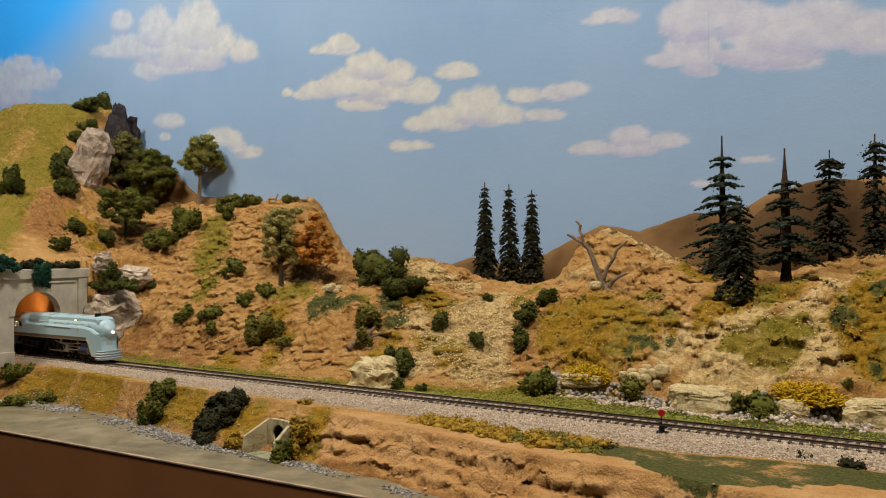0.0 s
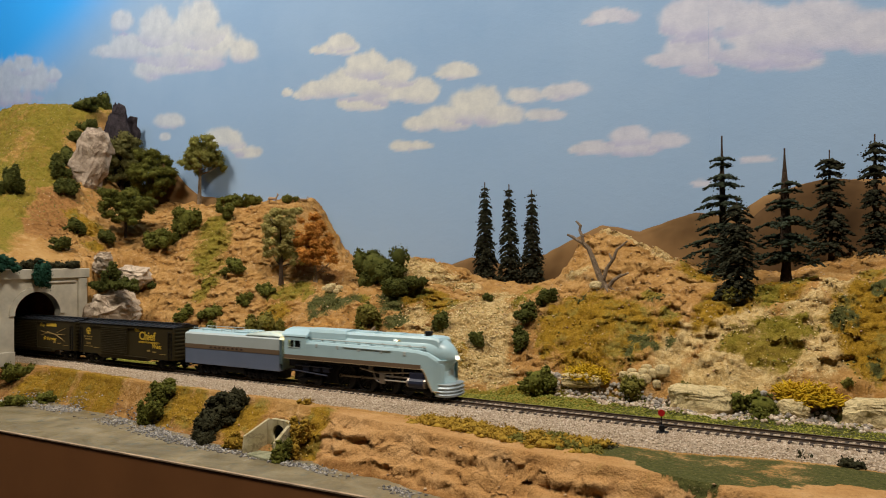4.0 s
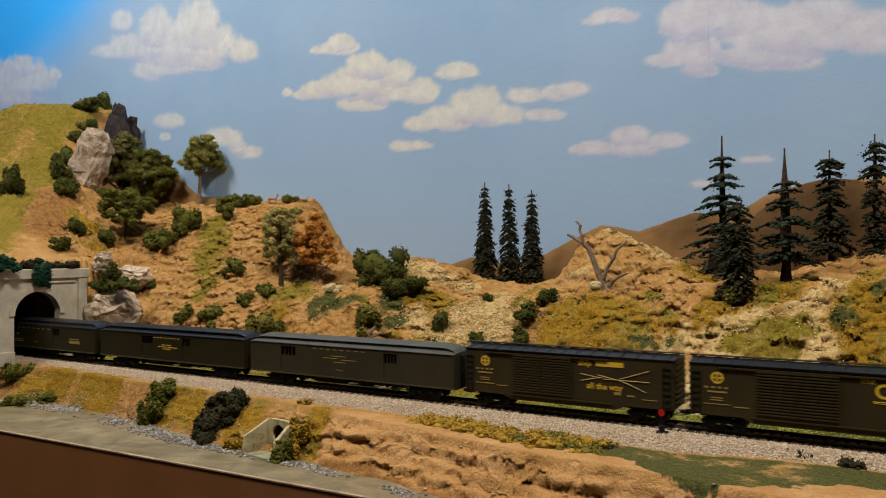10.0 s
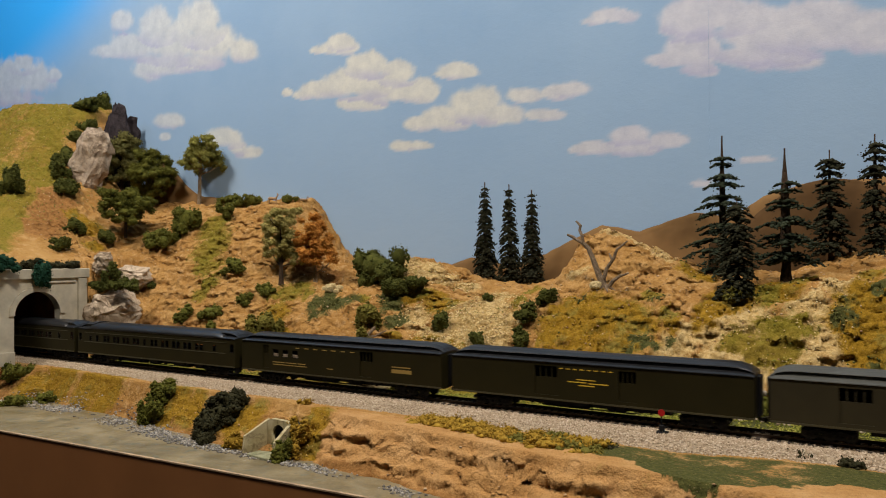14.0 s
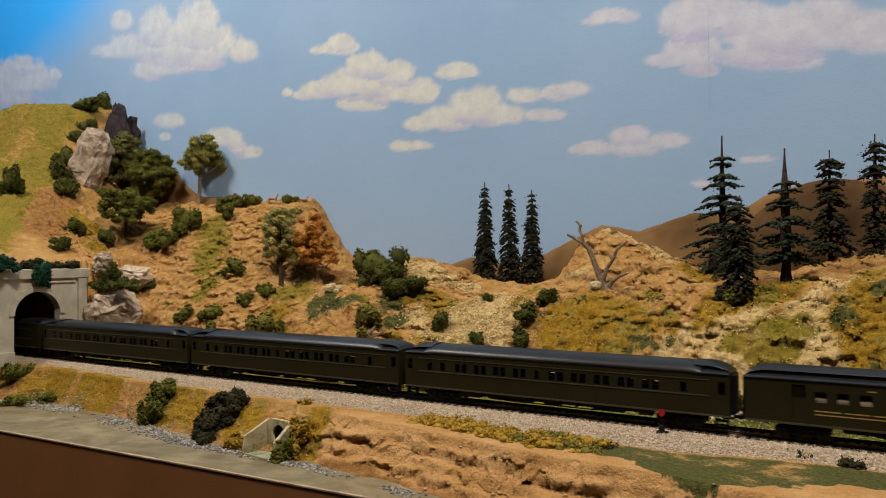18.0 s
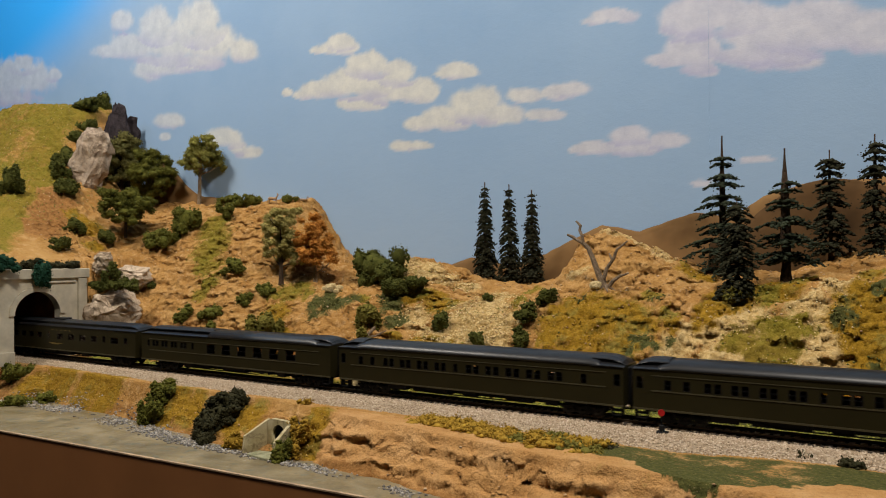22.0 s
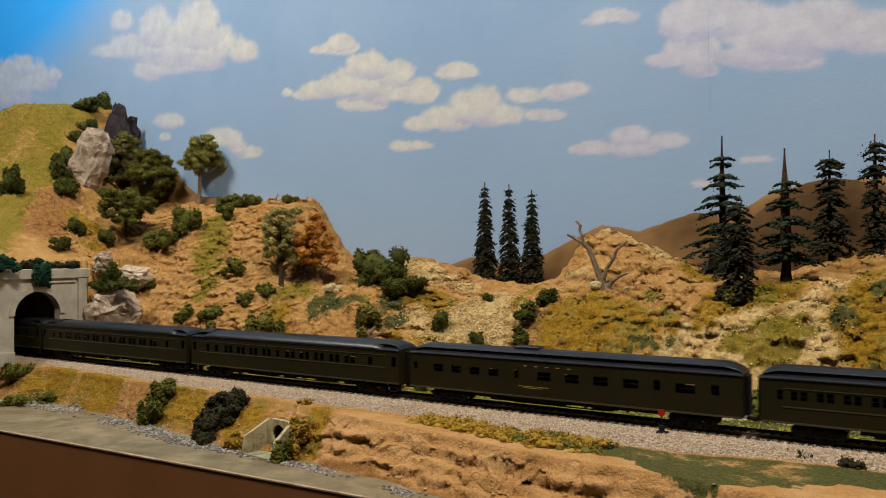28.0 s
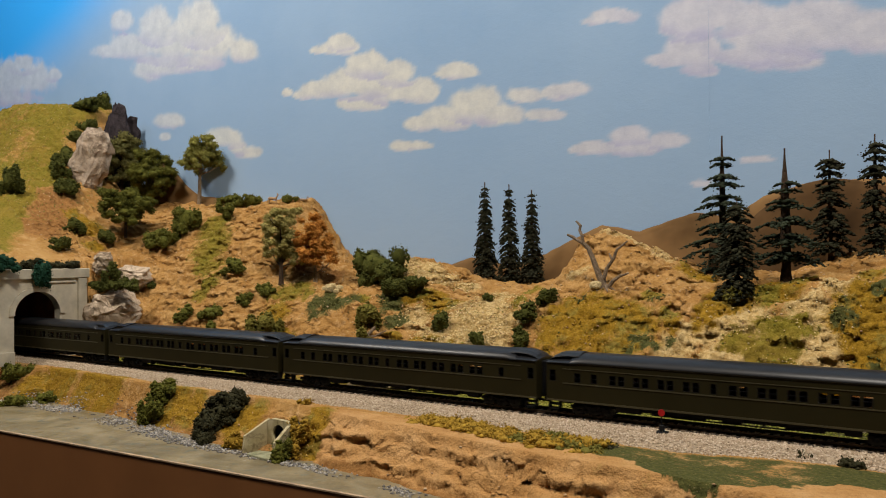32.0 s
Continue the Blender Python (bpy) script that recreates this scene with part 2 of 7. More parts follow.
def grain(x, y, z, seed=0):
    """Smooth lattice noise in -1..1 for arrays."""
    x, y, z = (np.asarray(v, float) for v in (x, y, z))
    x, y, z = np.broadcast_arrays(x, y, z)
    xi, yi, zi = np.floor(x).astype(np.int64), np.floor(y).astype(np.int64), np.floor(z).astype(np.int64)
    fx, fy, fz = x - xi, y - yi, z - zi
    fx, fy, fz = (f * f * (3 - 2 * f) for f in (fx, fy, fz))

    def h(a, b, c):
        n = (a * 374761393 + b * 668265263 + c * 2147483647 + seed * 1274126177) & 0xFFFFFFFF
        n = ((n ^ (n >> 13)) * 1274126177) & 0xFFFFFFFF
        return ((n ^ (n >> 16)) & 0xFFFF) / 32767.5 - 1

    out = 0
    for dx in (0, 1):
        for dy in (0, 1):
            for dz in (0, 1):
                w = (fx if dx else 1 - fx) * (fy if dy else 1 - fy) * (fz if dz else 1 - fz)
                out = out + w * h(xi + dx, yi + dy, zi + dz)
    return out


def fbm(x, y, scale, octaves=4, seed=0, z=0.0):
    out, amp, tot = 0, 1.0, 0
    for i in range(octaves):
        out = out + amp * grain(np.asarray(x) * scale, np.asarray(y) * scale, np.asarray(z) * scale + i * 7.3, seed + i)
        tot += amp
        amp *= 0.55
        scale *= 2.03
    return out / tot


def ease(v, a, b):
    v = np.clip((v - a) / (b - a), 0, 1)
    return v * v * (3 - 2 * v)


def line(x, pairs):
    return np.interp(x, [p[0] for p in pairs], [p[1] for p in pairs])


PORTAL_X = -0.975
TOE = [(-0.97, 0.066), (-0.88, 0.061), (-0.77, 0.047), (-0.66, 0.040), (-0.48, 0.030), (-0.40, 0.036), (-0.33, 0.071), (-0.26, 0.078), (-0.17, 0.080), (-0.08, 0.080), (0.0, 0.085)]
BENCH = [(-1.70, 0.33), (-1.38, 0.310), (-1.205, 0.249), (-1.051, 0.145), (-0.915, 0.112), (-0.794, 0.116), (-0.687, 0.090), (-0.590, 0.090), (-0.520, 0.083), (-0.455, 0.070), (-0.387, 0.070), (-0.311, 0.081), (-0.248, 0.093), (-0.168, 0.087), (-0.068, 0.097), (0.006, 0.108)]
RIDGE = [(-1.80, 0.43), (-1.55, 0.438), (-1.43, 0.438), (-1.335, 0.419), (-1.25, 0.31), (-1.15, 0.20), (-1.028, 0.190), (-0.918, 0.203), (-0.806, 0.190), (-0.726, 0.168), (-0.663, 0.117), (-0.60, 0.098), (-0.57, 0.100), (-0.54, 0.131), (-0.50, 0.124), (-0.46, 0.112), (-0.418, 0.096), (-0.356, 0.092), (-0.325, 0.102), (-0.295, 0.150), (-0.268, 0.161), (-0.232, 0.145), (-0.188, 0.126), (-0.141, 0.104), (-0.076, 0.105), (-0.035, 0.123), (0.007, 0.131)]
BACK = [(-1.70, 0.46), (-1.486, 0.453), (-1.313, 0.429), (-1.275, 0.30), (-1.23, 0.238), (-1.008, 0.226), (-0.785, 0.220), (-0.756, 0.179), (-0.728, 0.142), (-0.689, 0.110), (-0.641, 0.088), (-0.351, 0.088), (-0.207, 0.10), (-0.083, 0.105), (0.008, 0.125)]
BALLAST_FRONT = [(-1.0, -0.034), (-0.86, -0.034), (-0.65, -0.050), (-0.34, -0.054), (-0.24, -0.062), (-0.12, -0.060), (-0.05, -0.046), (0.0, -0.046)]
BANK_TOP = [(-1.0, -0.040), (-0.86, -0.042), (-0.65, -0.055), (-0.48, -0.058), (-0.43, -0.070), (-0.372, -0.080), (-0.324, -0.086), (-0.264, -0.100), (-0.20, -0.108), (-0.146, -0.112), (-0.06, -0.122), (0.1, -0.128)]
BANK_FOOT = [(-0.98, -0.100), (-0.87, -0.062), (-0.72, -0.070), (-0.65, -0.082), (-0.55, -0.102), (-0.40, -0.106), (-0.34, -0.114), (-0.289, -0.123), (-0.2, -0.134), (0.1, -0.142)]
WATER_Z = -0.045


def front_edge(x):
    return -0.168 + 0.041 * (np.clip(x, -2.5, 1.0) + 0.762)


def land(x, y):
    """Height of the modelled ground."""
    x, y = np.asarray(x, float), np.asarray(y, float)
    wob = 0.006 * fbm(x, y, 14, 3, 5)
    xs = x + wob
    toe, a, b, c = line(xs, TOE), line(xs, BENCH), line(xs, RIDGE), line(xs, BACK)
    flat = -0.007 + 0 * x
    z = flat
    t = np.clip((y - toe) / (0.16 - toe), 0, 1)
    up = flat + (a - flat) * (0.75 * t + 0.25 * np.sin(t * math.pi / 2))
    z = np.where(y > toe, up, z)
    t = np.clip((y - 0.16) / 0.09, 0, 1)
    z = np.where(y > 0.16, a + (b - a) * (0.5 * t + 0.5 * t * t * (3 - 2 * t)), z)
    t = np.clip((y - 0.25) / 0.08, 0, 1)
    z = np.where(y > 0.25, b + (c - b) * t, z)
    # over the tunnel
    over = 0.112 + (a - 0.112) * np.clip((y + 0.06) / 0.22, 0, 1) ** 1.1 * 1.0 + 0.25 * np.clip(PORTAL_X - 0.03 - x, 0, 0.3) * np.clip((0.16 - y) / 0.16, 0, 1)
    inside = x < PORTAL_X - 0.012
    z = np.where(inside & (y < 0.16) & (y > -0.075), np.maximum(z, over), z)
    # front bank
    top, foot = line(x + wob, BANK_TOP) + 0.4 * wob, line(x, BANK_FOOT) + wob
    t = np.clip((top - y) / np.maximum(top - foot, 0.004), 0, 1)
    tt = t * 3.6 + 1.3 * fbm(x * 0.7, y, 26, 4, 21)
    shelf = np.floor(tt) + ease(tt - np.floor(tt), 0.62, 0.98)
    t2 = np.where(x > -0.46, np.clip(0.45 * t + 0.55 * (shelf + 0.4) / 4.0, 0, 1), t)
    bank = -0.008 + (WATER_Z - 0.002 + 0.008) * np.where(t >= 1, 1.0, np.where(t <= 0, 0.0, t2)) ** 0.8
    z = np.where((y < top) & ~(inside & (y > -0.075)), bank, z)
    # lumps
    rough = ease(y, 0.04, 0.09) + np.where(x > -0.46, 0.40, 0.55) * ease(-y, -line(x, BANK_TOP) - 0.006, -line(x, BANK_TOP) + 0.02) * ease(y, line(x, BANK_FOOT) - 0.004, line(x, BANK_FOOT) + 0.012)
    rough = np.clip(rough, 0.0, 1) + 0.10
    crag = 1 - np.abs(fbm(x * 0.6, y, 70, 2, 11, z))
    chips = np.abs(fbm(x * 0.55, y * 1.3, 150, 1, 31, z * 1.3))
    slab = fbm(x * 0.5, y * 0.9, 90, 2, 51, z * 1.6)
    step = np.round(slab * 5) / 5
    z = z + rough * (0.007 * fbm(x, y, 18, 3, 2) + 0.008 * (crag - 0.75) - 0.004 * (chips - 0.2) + 0.007 * (step - slab * 0.5))
    return z


def ledges(x, z, per, seed=0):
    """How far worn layers stand out, 0 to 1: each sharp and undercut below, sloping back above, broken along its length."""
    v = z * per + 1.7 * fbm(x * 0.55, z, 20, 4, 90 + seed) + 0.45 * fbm(x, z, 95, 2, 92 + seed)
    j = np.floor(v)
    f = v - j
    run = np.clip(0.62 + 1.3 * fbm(x + 0.31 * j, j * 0.077, per * 0.4, 3, 95 + seed), 0, 1)
    return np.clip(f * 7, 0, 1) * (1 - f) ** 0.8 * run


def facets(x, z, across, up, seed=0):
    """Flat-faced blocks of broken plaster, each set in or out and leaning on its own, about 0 to 1."""
    u = x * across + 1.1 * fbm(x, z, across * 0.35, 3, 151 + seed)
    v = z * up + 1.1 * fbm(x, z, across * 0.35, 3, 157 + seed)
    iu, iv = np.floor(u), np.floor(v)
    best, out = np.full(u.shape, 99.0), np.zeros(u.shape)
    for du in (-1, 0, 1):
        for dv in (-1, 0, 1):
            a, b = iu + du, iv + dv
            h = np.sin(a * 127.1 + b * 311.7 + seed) * 43758.5453
            r1, r2, r3, r4 = (np.modf(np.abs(h * k))[0] for k in (1.0, 1.37, 1.91, 2.63))
            pu, pv = u - a - 0.15 - 0.7 * r1, v - b - 0.15 - 0.7 * r2
            d = pu * pu + pv * pv
            near = d < best
            best = np.where(near, d, best)
            out = np.where(near, 0.8 * r3 - (0.25 + 0.45 * r4) * pv + 0.35 * (r1 - 0.5) * pu, out)
    return out


def crust(x, z, seed=0):
    """Lumps of broken crust, about -1 to 1."""
    return fbm(x * 0.8, z * 1.5, 75, 2, 131 + seed) + 0.6 * (0.35 - np.abs(fbm(x * 0.7, z * 1.6, 120, 1, 137 + seed)))

# ---------- room ----------
LEFT_END, RIGHT_END, BACK_Y = -5.5, 3.6, 0.35


def slab(name, x0, x1, y0, y1, z0, z1, mat, label, category="wall"):
    bm = bmesh.new()
    box(bm, x0, x1, y0, y1, z0, z1)
    return tagged(part(name, bm, mat), label, category, kind="structure")


slab("floor", LEFT_END, RIGHT_END, -3.0, BACK_Y, -1.25, -1.2, M_FLOOR, "grey painted concrete floor of the railway room", "floor")
slab("ceiling", LEFT_END, RIGHT_END, -3.0, BACK_Y + 0.05, 1.5, 1.55, M_WALL, "grey painted ceiling over the layout", "ceiling")
slab("wall_south", LEFT_END, RIGHT_END, -3.05, -3.0, -1.2, 1.5, M_WALL, "grey painted wall facing the layout")
slab("wall_west", LEFT_END - 0.05, LEFT_END, -3.0, BACK_Y, -1.2, 1.5, M_WALL, "grey painted end wall of the room")
slab("wall_east", RIGHT_END, RIGHT_END + 0.05, -3.0, BACK_Y, -1.2, 1.5, M_WALL, "grey painted end wall of the room")

# puffs of the painted clouds: x, z, half width, half height
CLOUDS = {
    "left_big": [(-1.299, 0.606, 0.043, 0.027), (-1.187, 0.577, 0.056, 0.039), (-1.070, 0.564, 0.061, 0.048), (-1.266, 0.548, 0.088, 0.029), (-1.332, 0.549, 0.070, 0.018), (-1.143, 0.539, 0.121, 0.045), (-1.046, 0.520, 0.090, 0.043), (-0.960, 0.493, 0.045, 0.024), (-1.214, 0.498, 0.051, 0.033), (-1.152, 0.497, 0.081, 0.026), (-1.073, 0.489, 0.076, 0.019)],
    "far_left": [(-1.695, 0.539, 0.135, 0.057), (-1.604, 0.530, 0.093, 0.043), (-1.527, 0.528, 0.034, 0.015), (-1.719, 0.503, 0.142, 0.029), (-1.649, 0.568, 0.054, 0.023)],
    "small": [(-1.152, 0.389, 0.048, 0.017), (-1.164, 0.360, 0.020, 0.010)],
    "low": [(-1.007, 0.344, 0.055, 0.020), (-0.972, 0.324, 0.028, 0.014), (-0.942, 0.312, 0.036, 0.014)],
    "mid_top": [(-0.741, 0.465, 0.046, 0.013), (-0.736, 0.475, 0.028, 0.016), (-0.779, 0.467, 0.026, 0.007)],
    "mid": [(-0.854, 0.407, 0.014, 0.008), (-0.820, 0.398, 0.025, 0.008), (-0.777, 0.402, 0.048, 0.017), (-0.685, 0.431, 0.042, 0.023), (-0.713, 0.405, 0.068, 0.027), (-0.629, 0.409, 0.034, 0.021), (-0.642, 0.385, 0.053, 0.023), (-0.588, 0.374, 0.038, 0.022), (-0.696, 0.370, 0.058, 0.014)],
    "puff": [(-0.520, 0.397, 0.038, 0.014), (-0.541, 0.396, 0.021, 0.008)],
    "centre": [(-0.586, 0.327, 0.032, 0.014), (-0.541, 0.331, 0.053, 0.021), (-0.494, 0.346, 0.051, 0.028), (-0.458, 0.326, 0.049, 0.020), (-0.414, 0.349, 0.034, 0.014), (-0.369, 0.347, 0.032, 0.012), (-0.345, 0.349, 0.024, 0.011), (-0.389, 0.319, 0.033, 0.009)],
    "wisp": [(-0.617, 0.296, 0.027, 0.010), (-0.589, 0.295, 0.024, 0.007)],
    "lone": [(-0.273, 0.281, 0.029, 0.013), (-0.311, 0.268, 0.034, 0.010), (-0.266, 0.265, 0.044, 0.013), (-0.223, 0.269, 0.026, 0.011), (-0.334, 0.267, 0.020, 0.007)],
    "right_big": [(-0.175, 0.416, 0.059, 0.024), (-0.112, 0.385, 0.067, 0.036), (-0.053, 0.382, 0.062, 0.032), (-0.188, 0.377, 0.040, 0.028), (-0.222, 0.369, 0.031, 0.010), (-0.004, 0.367, 0.032, 0.031), (-0.082, 0.351, 0.035, 0.016), (-0.182, 0.352, 0.026, 0.010), (-0.124, 0.360, 0.049, 0.020), (-0.201, 0.407, 0.034, 0.017)],
    "streak": [(-0.294, 0.438, 0.037, 0.012), (-0.316, 0.434, 0.023, 0.006)],
    "flakes": [(-0.770, 0.158, 0.010, 0.006), (-0.757, 0.146, 0.011, 0.006), (-0.742, 0.132, 0.011, 0.006), (-0.793, 0.212, 0.006, 0.009), (-0.786, 0.197, 0.005, 0.008)],
    "tiny": [(-0.117, 0.238, 0.021, 0.005), (-0.183, 0.214, 0.016, 0.005)],
}


def grid_mesh(name, xs, ys, point, keep=None):
    """Quads over xs by ys; point(X, Y) gives the coordinates."""
    X, Y = np.meshgrid(xs, ys, indexing="ij")
    P = point(X, Y).reshape(-1, 3)
    n, k = len(xs), len(ys)
    idx = np.arange(n * k).reshape(n, k)
    q = np.stack([idx[:-1, :-1], idx[1:, :-1], idx[1:, 1:], idx[:-1, 1:]], -1).reshape(-1, 4)
    if keep is not None:
        q = q[keep(P[q].mean(1), P[q])]
    me = bpy.data.meshes.new(name)
    me.vertices.add(len(P))
    me.vertices.foreach_set("co", P.ravel())
    me.loops.add(q.size)
    me.loops.foreach_set("vertex_index", q.ravel())
    me.polygons.add(len(q))
    me.polygons.foreach_set("loop_start", np.arange(0, q.size, 4))
    me.update()
    return me, P


def paint(me, name, rgb):
    a = me.color_attributes.new(name, "FLOAT_COLOR", "POINT")
    a.data.foreach_set("color", np.concatenate([rgb, np.ones((len(rgb), 1))], 1).astype(np.float32).ravel())


def make_backdrop():
    xs = np.concatenate([np.linspace(LEFT_END, -1.95, 12), np.arange(-1.9, 0.1, 0.0036), np.linspace(0.15, RIGHT_END, 10)])
    zs = np.concatenate([[-1.2, -0.3, 0.0], np.arange(0.05, 0.8, 0.0036), [0.9, 1.5]])
    me, P = grid_mesh("backdrop", xs, zs, lambda X, Z: np.stack([X, 0 * X + BACK_Y, Z], -1))
    x, z = P[:, 0], P[:, 2]
    white, shade = np.zeros(len(P)), np.zeros(len(P))
    rag = 0.30 * (0.30 - 1.6 * np.abs(fbm(x, z, 20, 4, 41))) + 0.13 * fbm(x, z, 38, 4, 43) + 0.06 * fbm(x, z, 160, 3, 42)
    for puffs in CLOUDS.values():
        f = np.full(len(P), -9.0)
        low = np.full(len(P), -9.0)
        for px, pz, rx, rz in puffs:
            zz = z - pz - (pz - 0.128) * -0.513 / (0.79 - 0.513 * px) * (x - px)
            d = np.sqrt(((x - px) / (rx * 1.10)) ** 2 + (zz / (rz * np.where(zz < 0, 0.9, 1.15))) ** 2)
            f = np.maximum(f, 1 - d)
            low = np.maximum(low, np.where(d < 1.2, -zz / rz - 0.25, -9))
        body = ease(f + rag, -0.01, np.where(x < -0.9, 0.44, 0.30))
        white = np.maximum(white, body)
        shade = np.maximum(shade, ease(f + rag, 0.0, 0.25) * ease(low + 0.9 * rag, -0.05, 0.95) * (1 - 0.5 * ease(f, 0.5, 0.8)))
    deep = ease(z - 0.42 * (x + 1.75), 0.37, 0.60) * ease(-x, 1.0, 1.5)
    paint(me, "paint", np.stack([white, 0.62 * shade, deep], -1))
    me.materials.append(M_SKY)
    ob = tagged(new("backdrop", me), "sky-blue painted wall with white and lavender clouds", "backdrop", kind="structure")
    bm = bmesh.new()
    box(bm, LEFT_END, RIGHT_END, BACK_Y + 0.006, BACK_Y + 0.05, -1.2, 1.5)
    tagged(part("wall_north", bm, M_WALL), "plain wall behind the painted backdrop", "wall", kind="structure")
    bm = bmesh.new()
    box(bm, -0.17250, -0.17230, BACK_Y - 0.0002, BACK_Y + 0.002, 0.22, 1.5)
    part("panel_seam", bm, painted("seam_shadow", (0.235, 0.37, 0.54), 0.9), ob, "thin vertical joint between two painted panels")


make_backdrop()

HILL_LINE = [(-0.60, 0.075), (-0.544, 0.112), (-0.497, 0.126), (-0.435, 0.113), (-0.385, 0.130), (-0.353, 0.145), (-0.306, 0.167), (-0.256, 0.157), (-0.221, 0.170), (-0.187, 0.180), (-0.149, 0.172), (-0.112, 0.195), (-0.066, 0.207), (-0.030, 0.207), (0.01, 0.212), (0.2, 0.20), (0.5, 0.10)]


def make_far_hills():
    """Low-relief brown hills fixed to the foot of the backdrop."""
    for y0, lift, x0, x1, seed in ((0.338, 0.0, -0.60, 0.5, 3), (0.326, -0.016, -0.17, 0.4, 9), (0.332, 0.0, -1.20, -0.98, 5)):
        xs = np.arange(x0, x1, 0.004)
        us = np.linspace(0, 1, 24)

        def point(X, U):
            crest = line(X, HILL_LINE) + lift + (0.018 * np.sin(X * 24 + seed) if lift else 0)
            if x1 < -0.5:
                crest = 0.235 + 0.075 * np.exp(-((X + 1.16) / 0.07) ** 2)
            crest = crest + 0.003 * fbm(X, U, 40, 3, seed)
            z = 0.03 + (crest - 0.03) * np.sin(U * math.pi / 2)
            y = y0 - 0.022 * (1 - U) + 0.004 * fbm(X, z, 30, 3, seed + 1) * (1 - U) + 0.006 * U
            return np.stack([X, y, z], -1)

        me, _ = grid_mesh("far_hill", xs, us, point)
        me.materials.append(M_FARHILL_SHADED if lift else M_FARHILL)
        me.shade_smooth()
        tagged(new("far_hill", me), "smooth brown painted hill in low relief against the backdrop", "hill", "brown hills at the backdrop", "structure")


make_far_hills()

# ---------- ground ----------
# patches of cover: x, y, radius
GRASS = [(-0.866, 0.197, 0.022), (-0.888, 0.228, 0.017), (-0.833, 0.168, 0.017), (-0.807, 0.136, 0.012), (-0.671, 0.154, 0.019), (-0.636, 0.152, 0.011), (-0.688, 0.139, 0.009), (-0.351, 0.204, 0.012), (-0.342, 0.163, 0.006), (-0.190, 0.160, 0.007), (-0.090, 0.148, 0.010), (-0.064, 0.172, 0.009), (-0.073, 0.121, 0.015), (-0.091, 0.114, 0.008), (-0.056, 0.123, 0.008), (-0.544, 0.147, 0.007), (-0.517, 0.181, 0.010), (-0.808, 0.122, 0.010), (-0.486, 0.184, 0.011), (-0.110, 0.117, 0.008)]
OCHRE = [(-0.416, -0.080, 0.009), (-0.414, -0.094, 0.009), (-0.235, 0.125, 0.030), (-0.440, 0.165, 0.018), (-0.455, 0.075, 0.014), (-0.425, 0.105, 0.012), (-0.276, 0.137, 0.021), (-0.238, 0.130, 0.026), (-0.211, 0.134, 0.020), (-0.283, 0.122, 0.012), (-0.238, 0.113, 0.017), (-0.212, 0.119, 0.014), (-0.239, 0.099, 0.014), (-0.165, 0.224, 0.013), (-0.183, 0.239, 0.006), (-0.101, 0.157, 0.014), (-0.077, 0.156, 0.014), (-0.134, 0.145, 0.012), (-0.116, 0.146, 0.010), (-0.014, 0.134, 0.016), (-0.002, 0.146, 0.014), (-0.006, 0.118, 0.013), (0.001, 0.175, 0.009), (-0.661, 0.112, 0.018), (-0.619, 0.087, 0.014), (-0.465, 0.177, 0.017), (-0.488, 0.162, 0.010), (-0.391, 0.091, 0.015), (-1.110, 0.150, 0.023), (-1.058, 0.130, 0.015), (-1.137, 0.152, 0.016), (-0.633, -0.065, 0.019), (-0.644, -0.074, 0.010), (-0.599, -0.069, 0.012), (-0.518, -0.074, 0.017), (-0.428, -0.073, 0.009), (-0.425, -0.084, 0.008), (-0.858, -0.050, 0.024), (-0.748, -0.050, 0.018), (-0.792, -0.056, 0.019), (-0.901, -0.060, 0.016), (-0.463, 0.101, 0.008), (-0.173, 0.137, 0.008), (-0.610, 0.059, 0.011), (-0.677, 0.051, 0.013), (-0.478, 0.059, 0.009)]
PALE = [(-0.400, 0.100, 0.026), (-0.380, 0.150, 0.028), (-0.365, 0.115, 0.024), (-0.100, 0.115, 0.020), (-0.055, 0.120, 0.020), (-0.530, 0.226, 0.015), (-0.497, 0.228, 0.015), (-0.469, 0.224, 0.013), (-0.434, 0.219, 0.010), (-0.455, 0.137, 0.014), (-0.415, 0.120, 0.016), (-0.390, 0.140, 0.022), (-0.386, 0.160, 0.013), (-0.391, 0.196, 0.017), (-0.343, 0.128, 0.012), (-0.343, 0.114, 0.015), (-0.340, 0.095, 0.015), (-0.415, 0.062, 0.012), (-0.367, 0.084, 0.015), (-0.343, 0.142, 0.007), (-0.259, 0.245, 0.009), (-0.237, 0.245, 0.011), (-0.207, 0.239, 0.010), (-0.107, 0.128, 0.014), (-0.136, 0.133, 0.012), (-0.092, 0.124, 0.012), (-0.053, 0.140, 0.011), (-0.043, 0.128, 0.014), (-0.035, 0.117, 0.013), (-0.027, 0.158, 0.010), (-0.108, 0.104, 0.016), (-0.131, 0.103, 0.013), (-0.086, 0.108, 0.013), (-0.169, 0.119, 0.011), (-0.060, 0.111, 0.011), (-0.153, 0.127, 0.009), (-0.284, 0.193, 0.006)]
DARK = [(-0.597, 0.135, 0.0130), (-0.567, 0.131, 0.0140), (-0.590, 0.116, 0.0080), (-0.557, 0.141, 0.0100), (-0.502, 0.146, 0.0120), (-0.480, 0.126, 0.0100), (-0.514, 0.162, 0.0100), (-0.200, 0.125, 0.0050), (-0.189, 0.120, 0.0040), (-0.188, 0.154, 0.0040), (-0.022, 0.138, 0.0055), (-0.031, 0.132, 0.0040), (-0.004, 0.112, 0.0040), (0.003, 0.156, 0.0040), (-0.270, 0.154, 0.0040), (-0.204, 0.112, 0.0040), (-0.170, 0.124, 0.0040)]
